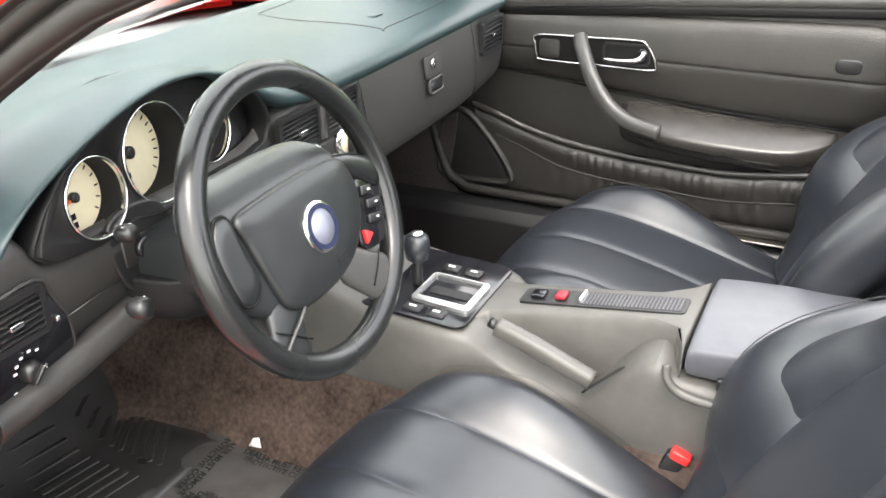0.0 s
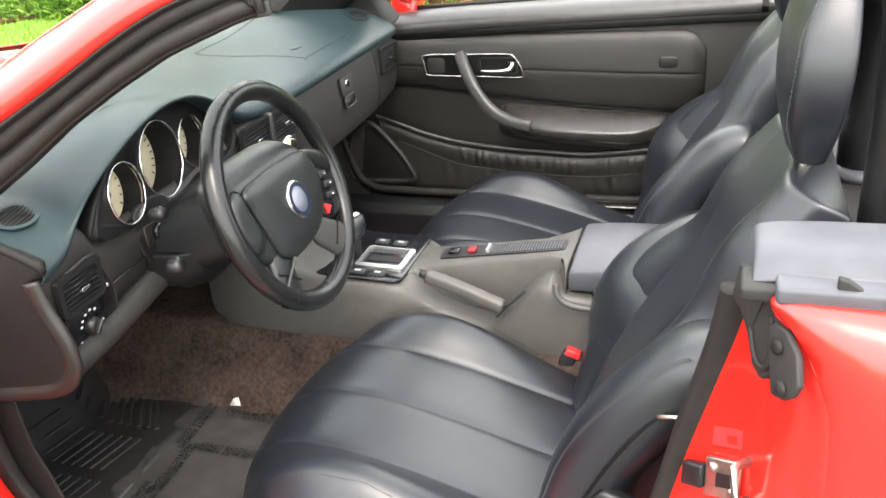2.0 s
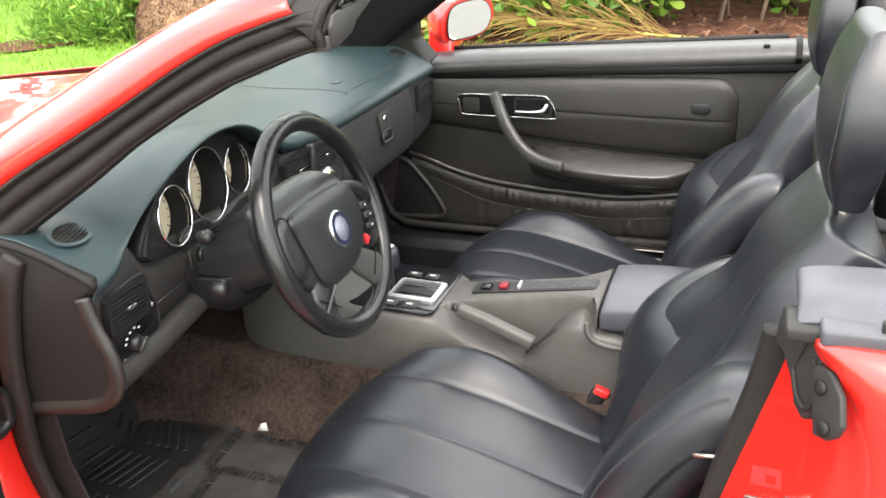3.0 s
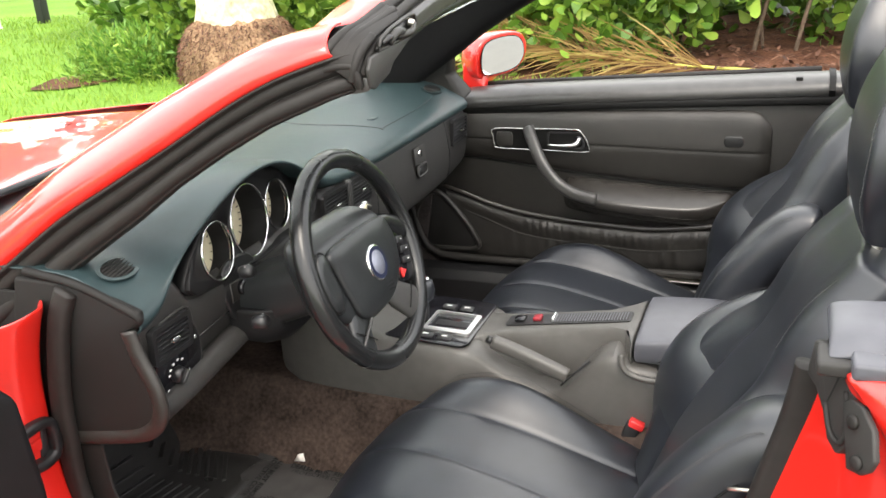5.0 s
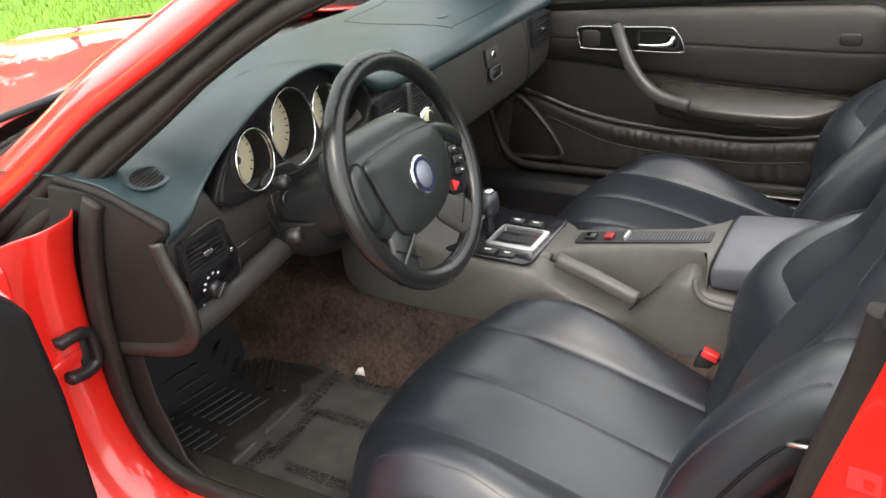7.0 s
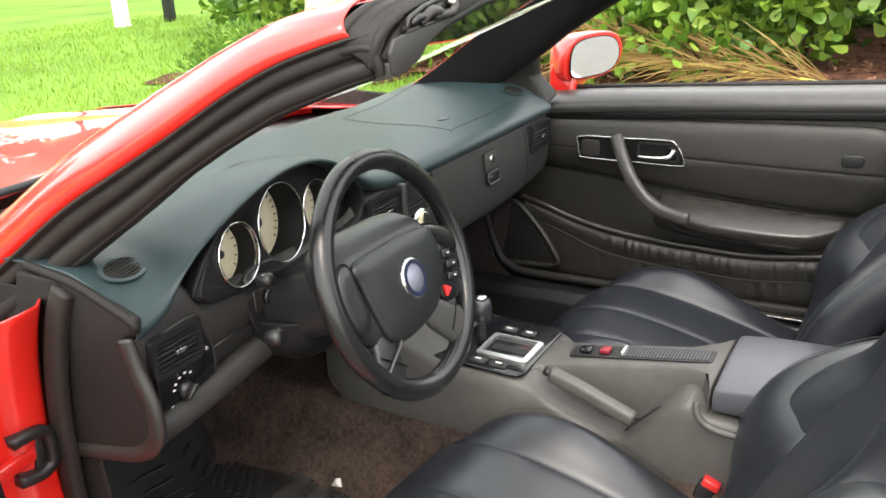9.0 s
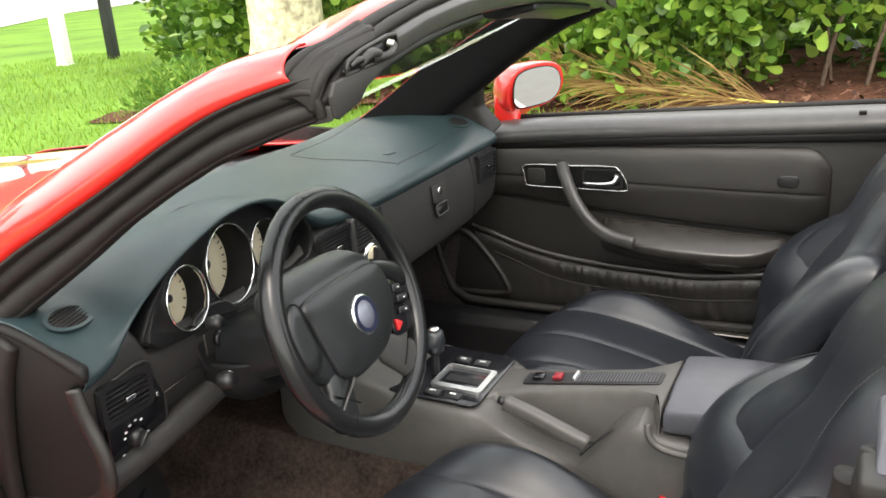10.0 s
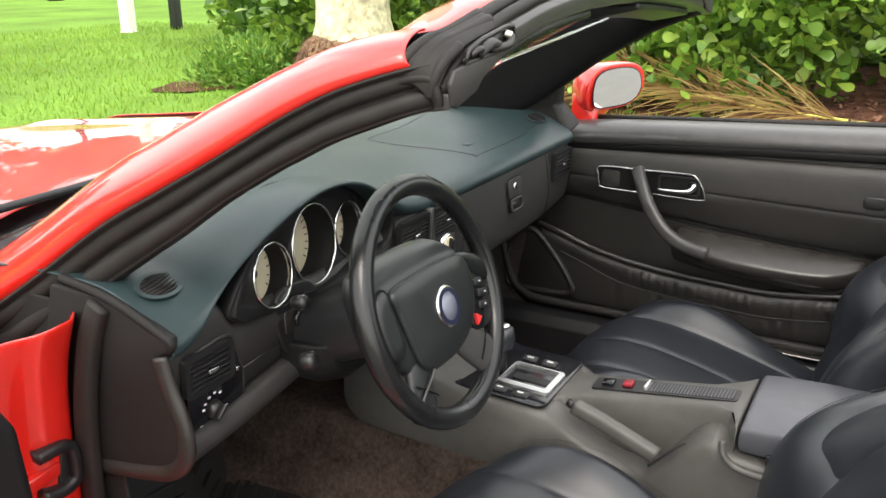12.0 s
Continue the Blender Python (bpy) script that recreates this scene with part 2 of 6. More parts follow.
def circle(r, n=10, ry=None):
    return [(r * math.cos(2 * math.pi * i / n), (ry or r) * math.sin(2 * math.pi * i / n)) for i in range(n)]


def tube(points, r, n=8, up=(0, 0, 1), closed=False, scale=None):
    return sweep(points, circle(r, n), up, closed, scale)


def lathe(profile, m, n=28):
    """A profile of (radius, height) turned about the z axis of the pose m."""
    rings = [[m @ Vector((r * math.cos(2 * math.pi * i / n), r * math.sin(2 * math.pi * i / n), h)) for i in range(n)] for r, h in profile]
    return loft(rings)


def plate(outline, depth, m):
    """A flat outline in the xy plane of the pose m, raised by depth along its z."""
    bm = bmesh.new()
    lo = [bm.verts.new(m @ Vector((x, y, 0))) for x, y in outline]
    hi = [bm.verts.new(m @ Vector((x, y, depth))) for x, y in outline]
    n = len(outline)
    bm.faces.new(lo[::-1]), bm.faces.new(hi)
    for i in range(n):
        bm.faces.new((lo[i], lo[(i + 1) % n], hi[(i + 1) % n], hi[i]))
    return bm


def ring_plate(outer, inner, depth, m):
    """A flat frame between two outlines with as many corners each."""
    n = len(outer)
    o0, o1 = ([m @ Vector((x, y, h)) for x, y in outer] for h in (0, depth))
    i0, i1 = ([m @ Vector((x, y, h)) for x, y in inner] for h in (0, depth))
    v = o0 + o1 + i0 + i1
    f = []
    for k in range(n):
        j = (k + 1) % n
        f += [(k, j, n + j, n + k), (n + k, n + j, 3 * n + j, 3 * n + k), (2 * n + k, 3 * n + k, 3 * n + j, 2 * n + j), (k, 2 * n + k, 2 * n + j, j)]
    return v, f


def rounded(w, h, r, n=5):
    """The outline of a rounded rectangle, about the origin."""
    out = []
    for cx, cy, a0 in ((w / 2 - r, h / 2 - r, 0), (-w / 2 + r, h / 2 - r, 90), (-w / 2 + r, -h / 2 + r, 180), (w / 2 - r, -h / 2 + r, 270)):
        for k in range(n + 1):
            a = radians(a0 + 90 * k / n)
            out.append((cx + r * math.cos(a), cy + r * math.sin(a)))
    return out


def frame_pose(at, x_way, y_way):
    """A pose at a place with given x and y directions."""
    x = Vector(x_way).normalized()
    z = x.cross(Vector(y_way)).normalized()
    y = z.cross(x)
    return Matrix(((x[0], y[0], z[0], at[0]), (x[1], y[1], z[1], at[1]), (x[2], y[2], z[2], at[2]), (0, 0, 0, 1)))


def stitches(points, parent, step=0.0052, r=0.00045, name="stitching", mat=None):
    """A row of short raised thread stitches along a line."""
    bm = bmesh.new()
    pts = [Vector(p) for p in points]
    left, acc = [], 0.0
    for a, b in zip(pts, pts[1:]):
        length, way = (b - a).length, (b - a).normalized()
        while acc < length:
            c = a + way * acc
            q = way.to_track_quat("X", "Z").to_matrix().to_4x4()
            bmesh.ops.create_cube(bm, size=1, matrix=Matrix.Translation(c) @ q @ Matrix.Diagonal((step * 0.62, r * 2, r * 2, 1)))
            acc += step
        acc -= length
    return part(name, bm, mat or THREAD, parent, smooth=False)


def drop(ob, x, y):
    """The height of an object's finished surface under (x, y)."""
    dg = bpy.context.evaluated_depsgraph_get()
    hit, place, _, _ = ob.evaluated_get(dg).ray_cast(Vector((x, y, 3)), Vector((0, 0, -1)))
    return place.z if hit else 0.94


# ---- the setting: ground, lawn, beds, road ----
def ground_height(x, y):
    return 0.30 * smoothstep(1.3, 2.6, y)


def ground_sheet(name, mat, x0, x1, y0, y1, nx, ny, lift=0.0, label="", category=""):
    xs = [x0 + (x1 - x0) * i / nx for i in range(nx + 1)]
    ys = [y0 + (y1 - y0) * i / ny for i in range(ny + 1)]
    rows = [[(x, y, ground_height(x, y) + lift + 0.012 * noise.noise((x * 1.3, y * 1.3, 0))) for x in xs] for y in ys]
    return tagged(part(name, grid(rows), mat), label, category, kind="structure")


ground_sheet("ground", LAWN, -60, 60, -60, 120, 60, 240, 0.0, "green lawn sheet reaching the horizon round the car", "ground")
ground_sheet("pavement", ASPHALT, -5.0, 26.0, -9.0, 2.0, 24, 44, 0.02, "pale driveway surface under the parked red car", "driveway")
# Unseen extra strip, added so the wing mirror reflects grey ground.
ground_sheet("pavement", ASPHALT, 2.6, 26.0, 2.0, 3.9, 20, 12, 0.02, "unseen strip of pale driveway added for the wing mirror", "driveway")


def far_road():
    v = [(-19.5, 4.0, 0.33), (-60, 4.0, 0.33), (-60, 110, 0.33), (-52, 60, 0.33), (-37, 32, 0.33), (-24.5, 17, 0.33)]
    tagged(part("road", (v, [tuple(range(6))]), ROADTOP), "pale sunlit road beyond the lawn", "road", kind="structure")


far_road()


def mulch_bed():
    rows = []
    for j in range(25):
        y = 4.12 + j * 0.16
        row = []
        for i in range(70):
            x = -3.6 + i * 0.12
            yy = y + 0.12 * noise.noise((x * 0.9, 3.1, 0)) + (0.5 * smoothstep(-1.2, -3.0, x))
            row.append((x, yy, 0.318 + 0.05 * smoothstep(0, 4, j) + 0.03 * noise.noise((x * 3, yy * 3, 1))))
        rows.append(row)
    tagged(part("mulch_bed", grid(rows), MULCH), "red-brown bark mulch bed below the hedge", "mulch bed", kind="structure")
    rng = np.random.default_rng(4)
    v, f = [], []
    for k in range(2600):
        x, y = rng.uniform(-3.4, 4.4), 4.2 + rng.uniform() ** 1.5 * 2.2
        a, s, t = rng.uniform(0, 6.28), rng.uniform(0.012, 0.035), rng.uniform(-0.5, 0.5)
        z = 0.385 + rng.uniform(0, 0.012)
        d, e = np.array((math.cos(a), math.sin(a), t)) * s, np.array((-math.sin(a), math.cos(a), 0.1)) * s * 0.35
        c, b = np.array((x, y, z)), len(v)
        v += [c - d - e, c + d - e, c + d + e, c - d + e]
        f.append((b, b + 1, b + 2, b + 3))
    tagged(part("bark_chips", (v, f), BARKCHIP, smooth=False), "loose bark chips strewn over the bed", "bark chips", kind="stuff")


mulch_bed()


def leaves(name, mat, clumps, per, size, rng, droop=0.2, wide=0.5, label="", category="hedge", spread=1.0, up=0.4):
    """A mass of separate folded leaves about given clump centres (x, y, z, radius)."""
    v, f = [], []
    for cx, cy, cz, cr in clumps:
        for _ in range(per):
            d = rng.normal(size=3)
            d /= np.linalg.norm(d)
            c = np.array((cx, cy, cz)) + d * cr * rng.uniform(0.55, 1.0) * np.array((1, 1, spread))
            out = d * 0.7 + np.array((0, -0.35, up)) + rng.normal(size=3) * 0.45
            out /= np.linalg.norm(out)
            side = np.cross(out, rng.normal(size=3))
            side /= np.linalg.norm(side)
            nor = np.cross(out, side)
            s = size * rng.uniform(0.65, 1.2)
            w = s * wide * 0.5
            b = len(v)
            shape = ((0.0, 0.06), (0.28, 0.50), (0.52, 0.88), (0.74, 1.0), (0.90, 0.72))
            mid = [c + out * s * t - np.array((0, 0, droop * s * 0.5 * t * t)) for t, _ in shape]
            tip = c + out * s - np.array((0, 0, droop * s * 0.5))
            for q, (t, k) in zip(mid, shape):
                v += [q + side * w * k + nor * s * 0.05 * k, q - nor * s * 0.02, q - side * w * k + nor * s * 0.05 * k]
            v.append(tip)
            for q in range(4):
                e = b + 3 * q
                f += [(e, e + 3, e + 4, e + 1), (e + 1, e + 4, e + 5, e + 2)]
            f += [(b + 12, b + 15, b + 13), (b + 13, b + 15, b + 14)]
    return tagged(part(name, (v, f), mat, smooth=True), label, category, kind="stuff")


def hedge():
    rng = np.random.default_rng(7)
    clumps = []
    for k in range(520):
        x = rng.uniform(-4.6, 5.2)
        y = 5.15 + rng.uniform(-0.45, 0.55) + 0.25 * math.sin(x * 1.7)
        low = 0.44 + 0.16 * math.sin(x * 2.3 + 1) + 0.15 * math.sin(x * 5.1)
        if x < -1.0:
            low = 0.42
        z = low + (2.05 - low) * rng.uniform() ** 1.15
        clumps.append((x, y - 0.25 * (z < 1.6), z, rng.uniform(0.16, 0.3)))
    leaves("hedge", LEAF, clumps, 44, 0.106, rng, label="dense green clusia hedge with rounded glossy leaves", wide=0.74)
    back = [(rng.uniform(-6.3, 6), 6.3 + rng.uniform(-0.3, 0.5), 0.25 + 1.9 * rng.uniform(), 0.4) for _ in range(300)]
    leaves("hedge", LEAF_DARK, back, 26, 0.15, rng, label="foliage behind the hedge, shade put into its darker greens", wide=0.6)
    bm = bmesh.new()
    for k in range(14):
        x = rng.uniform(-1.2, 4.6)
        y, lean = 5.15 + rng.uniform(-0.1, 0.6), rng.uniform(-0.35, 0.35)
        pts = [(x, y, 0.3), (x + lean * 0.3, y, 0.7), (x + lean, y + 0.1, 1.3)]
        t = tube(spline(pts, 4), rng.uniform(0.008, 0.018), 6, up=(0, 1, 0))
        me = bpy.data.meshes.new("t")
        t.to_mesh(me), t.free()
        bm.from_mesh(me)
        bpy.data.meshes.remove(me)
    tagged(part("hedge_stems", bm, STEM), "thin brown stems under the hedge", "stems", kind="stuff")
    # Rearmost leaves, with deep shade given by their darker greens.
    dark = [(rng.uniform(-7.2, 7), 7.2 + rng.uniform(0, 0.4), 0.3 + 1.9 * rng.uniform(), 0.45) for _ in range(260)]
    leaves("hedge", LEAF_DARK, dark, 22, 0.24, rng, label="foliage at the back of the garden, coloured for deep shade", wide=0.7)


hedge()


def shrubs():
    rng = np.random.default_rng(12)
    low = [(-4.55 + rng.uniform(-0.35, 0.45), 4.3 + rng.uniform(-0.3, 0.35), 0.30 + rng.uniform(0, 0.34), rng.uniform(0.08, 0.16)) for _ in range(70)]
    leaves("low_shrub", LEAF_FINE, low, 60, 0.075, rng, label="low feathery light green shrub by the palm", category="shrub", wide=0.24, up=0.9)
    rim = [(-4.85 + (0.34 + 0.06 * math.sin(3 * a)) * math.cos(a), 4.0 + (0.38 + 0.05 * math.sin(2 * a)) * math.sin(a), 0.316) for a in np.linspace(0, 6.283, 36, endpoint=False)]
    tagged(part("mulch_patch", (rim, [tuple(range(36))]), MULCH), "bare patch of red-brown mulch beside the low shrub", "mulch bed", kind="structure")
    big = [(-7.9 + rng.uniform(-0.5, 1.0), 8.5 + rng.uniform(-0.4, 0.6), 0.4 + rng.uniform(0, 0.9), rng.uniform(0.2, 0.3)) for _ in range(60)]
    leaves("shrub", LEAF, big, 40, 0.17, rng, label="leafy dark green bush behind the lawn", category="shrub", wide=0.55)
    mid = [(-6.8 + rng.uniform(-0.8, 1.6), 7.6 + rng.uniform(-0.5, 0.6), 0.4 + rng.uniform(0, 1.5), rng.uniform(0.18, 0.3)) for _ in range(70)]
    leaves("shrub", LEAF, mid, 36, 0.15, rng, label="leafy dark green bush beside the palm trunk", category="shrub", wide=0.5)
    rims = [(-1.85 + rng.uniform(-0.45, 0.45), 4.80 + rng.uniform(-0.2, 0.4), 0.42 + rng.uniform(0, 0.9), rng.uniform(0.12, 0.2)) for _ in range(40)]
    leaves("shrub", LEAF_FINE, rims, 30, 0.13, rng, label="bright green young shrub near the wing mirror", category="shrub", wide=0.34)


shrubs()


def unseen_trees():
    """Unseen broken tree belt far beyond the road, added to break up paint reflections."""
    rng = np.random.default_rng(21)
    clumps = []
    for k in range(26):
        a = radians(92 + 128 * (k + rng.uniform(-0.3, 0.3)) / 26)
        if k % 5 == 4:
            continue
        r = 62 + rng.uniform(-5, 5)
        tall = rng.uniform(8, 15)
        for j in range(20):
            clumps.append((r * math.cos(a) + rng.uniform(-4, 4), r * math.sin(a) + rng.uniform(-3, 3), (6.6 if a < 2.56 else 1.5) + tall * rng.uniform() ** 1.25, rng.uniform(1.4, 2.2)))
    leaves("unseen_trees", LEAF_DARK, clumps, 50, 1.5, rng, label="unseen dark green tree belt added for the paint to reflect", category="trees", wide=0.7)


unseen_trees()


def grass():
    rng = np.random.default_rng(3)
    v, f = [], []
    for k in range(26000):
        u = rng.uniform()
        if u < 0.75:
            x, y = rng.uniform(-11.5, -2.2), rng.uniform(2.2, 9.5)
        else:
            x, y = rng.uniform(-2.2, 2.5), rng.uniform(2.2, 4.3)
        h, a = rng.uniform(0.03, 0.075), rng.uniform(0, 6.28)
        z = ground_height(x, y)
        w = 0.006
        b = len(v)
        v += [(x - w * math.cos(a), y - w * math.sin(a), z), (x + w * math.cos(a), y + w * math.sin(a), z), (x + rng.uniform(-0.03, 0.03), y + rng.uniform(-0.03, 0.03), z + h)]
        f.append((b, b + 1, b + 2))
    tagged(part("grass", (v, f), GRASS, smooth=False), "short bright green lawn grass blades", "grass", kind="stuff")


grass()


def palm(at):
    x, y, z = at
    rng = np.random.default_rng(9)
    tree = tagged(new("palm_tree"), "thick pale-barked palm trunk on a brown root mound", "palm tree")
    prof = [(0.47, -0.05), (0.475, 0.10), (0.455, 0.24), (0.42, 0.35), (0.36, 0.44), (0.30, 0.50)]
    rings = []
    for r, h in prof:
        rings.append([(x + (r + 0.05 * noise.noise((math.cos(a) * 3, math.sin(a) * 3, h * 6))) * math.cos(a), y + (r + 0.05 * noise.noise((math.cos(a) * 3, math.sin(a) * 3, h * 6))) * math.sin(a), z + h) for a in np.linspace(0, 2 * math.pi, 40, endpoint=False)])
    part("root_mound", loft(rings), ROOTS, tree, "fibrous brown root mass")
    v, f = [], []
    for k in range(3600):
        a, h = rng.uniform(0, 6.28), rng.uniform(-0.02, 0.48)
        r = lerp([(-0.05, 0.47), (0.10, 0.475), (0.24, 0.455), (0.35, 0.42), (0.44, 0.36), (0.5, 0.30)], h) + 0.015
        c = np.array((x + r * math.cos(a), y + r * math.sin(a), z + h))
        d = np.array((math.cos(a) * 0.5, math.sin(a) * 0.5, -0.6)) + rng.normal(size=3) * 0.4
        d *= 0.045 / np.linalg.norm(d)
        s = np.cross(d, rng.normal(size=3))
        s *= 0.005 / np.linalg.norm(s)
        b = len(v)
        v += [c - s, c + s, c + d]
        f.append((b, b + 1, b + 2))
    tagged(part("root_fibre", (v, f), BARKCHIP, tree, smooth=False), kind="stuff")
    rings = []
    for k in range(22):
        h = 0.30 + 4.2 * (k / 21) ** 1.6
        r = 0.285 + 0.11 * math.exp(-(h - 0.3) / 0.13) + 0.008 * math.sin(h * 40)
        rings.append([(x + 0.01 * h + (r + 0.02 * noise.noise((math.cos(a) * 2, math.sin(a) * 2, h * 2))) * math.cos(a), y + (r + 0.02 * noise.noise((math.cos(a) * 2, math.sin(a) * 2, h * 2))) * math.sin(a), z + h) for a in np.linspace(0, 2 * math.pi, 36, endpoint=False)])
    part("trunk", loft(rings), TRUNK, tree, "pale mottled palm trunk")


palm((-3.45, 4.31, 0.27))


def dead_frond():
    rng = np.random.default_rng(5)
    ob = tagged(new("palm_frond"), "fallen dry brown palm frond lying along the bed", "palm frond")
    spine = spline([(-1.70, 4.52, 0.64), (-1.2, 4.38, 0.53), (-0.4, 4.27, 0.43), (0.45, 4.30, 0.36)], 10)
    part("rachis", tube(spine, 0.011, 6, scale=lambda t: 0.5 + 0.7 * t), DRYGREEN, ob, "yellow-green midrib")
    for side in (1, -1):
        v, f = [], []
        for k in range(190):
            t = rng.uniform(0.0, 0.86)
            p = np.array(spine[int(t * (len(spine) - 1))])
            length = rng.uniform(0.35, 0.8) * (1 - 0.2 * t)
            d = np.array((-0.9, 0.42 * side, 0.42 * (side > 0) - 0.03)) + rng.normal(size=3) * np.array((0.22, 0.28, 0.17))
            d /= np.linalg.norm(d)
            w = np.cross(d, (0.2, 1, 0.4))
            w *= rng.uniform(0.0045, 0.0075) / np.linalg.norm(w)
            b = len(v)
            mid, tip = p + d * length * 0.5 + (0, 0, 0.03), p + d * length
            for q in (p, mid, tip):
                q[2] = max(q[2], 0.33 + rng.uniform(0, 0.02))
            v += [p - w * 0.5, p + w * 0.5, mid - w, mid + w, tip]
            f += [(b, b + 1, b + 3, b + 2), (b + 2, b + 3, b + 4)]
        tagged(part("leaflet", (v, f), DRY, ob, smooth=False), "dry brown leaflets", kind="stuff")


dead_frond()


def posts():
    p = tagged(new("marker_post"), "square white marker post standing on the lawn", "post")
    part("post", box((0.17, 0.17, 2.2), (-10.07, 7.86, 1.38)), WHITEPOST, p, bevel=0.015)
    part("foot", box((0.19, 0.19, 0.03), (-10.07, 7.86, 0.31)), WHITEPOST, p, bevel=0.01)
    s = tagged(new("garden_sign"), "black sign box on a black post in the grass", "sign")
    part("post", box((0.14, 0.14, 1.6), (-9.85, 8.6, 1.05)), IRON, s, bevel=0.012)
    part("sign_box", box((0.50, 0.14, 0.44), (-9.85, 8.58, 1.42), pose(0, 0, 0, 0, 0, 38)), IRON, s, bevel=0.02)
    part("finial", lathe([(0.03, 0), (0.11, 0.03), (0.12, 0.07), (0.06, 0.12), (0.02, 0.14)], pose(-9.85, 8.6, 1.85)), IRON, s)
    m = tagged(new("lamp_post"), "slim black iron lamp post beside the road", "lamp post")
    part("pole", lathe([(0.12, 0), (0.12, 0.5), (0.17, 0.52), (0.17, 0.6), (0.09, 0.66), (0.08, 3.5)], pose(-20.6, 14.6, 0.3), 12), IRON, m)
    part("base", lathe([(0.22, 0), (0.22, 0.08), (0.14, 0.14)], pose(-20.6, 14.6, 0.3), 12), IRON, m)


posts()


# ---- the car ----
car = tagged(new("car"), "red two-seat roadster parked with its roof down, black leather cabin", "car")


# floor pan, tunnel and sills
def floor_pan():
    rows = []
    for y in (-0.66, -0.60, -0.50, -0.35, -0.25, -0.20, -0.165, -0.13, -0.12, 0.0, 0.12, 0.13, 0.165, 0.20, 0.25, 0.35, 0.50, 0.60, 0.66):
        a = abs(y)
        side = 0.30 + 0.17 * smoothstep(0.21, 0.125, a)
        rows.append([(-0.95, y, side + 0.34), (-0.80, y, side + 0.20), (-0.66, y, side + 0.06), (-0.55, y, side), (-0.2, y, side), (0.2, y, side), (0.6, y, side + 0.02), (0.75, y, side + 0.3)])
    part("floor_carpet", grid(rows), CARPET, car, "worn brown-grey carpet over floor and tunnel", sub=2)


floor_pan()


def side_sill(s, label, mat):
    prof = [(0.60, 0.30), (0.60, 0.40), (0.615, 0.425), (0.66, 0.43), (0.70, 0.42), (0.73, 0.40), (0.80, 0.36), (0.82, 0.15), (0.62, 0.15)]
    rings = [[(x, s * y, z + 0.012 * (x > 0.4)) for y, z in prof] for x in (-0.62, -0.4, 0, 0.4, 0.68)]
    part("door_sill", loft(rings), mat, car, label, bevel=0.008)
    cover = [(0.592, 0.30), (0.592, 0.412), (0.61, 0.437), (0.655, 0.442), (0.66, 0.436), (0.66, 0.30)]
    rings = [[(x, s * y, z + 0.012 * (x > 0.4)) for y, z in cover] for x in (-0.60, -0.3, 0, 0.35, 0.62)]
    ob = part("sill_cover", loft(rings), TRIM if s < 0 else BLACK, car, "dark vinyl sill cover", bevel=0.006)
    part("sill_plate", box((0.42, 0.035, 0.004), (0.27, s * 0.635, 0.449 + 0.005)), STEEL, ob, "brushed metal sill strip", bevel=0.001)


side_sill(-1, "red painted sill of the open doorway", RED)
side_sill(1, "black rubber-covered sill under the closed door", RUBBER)


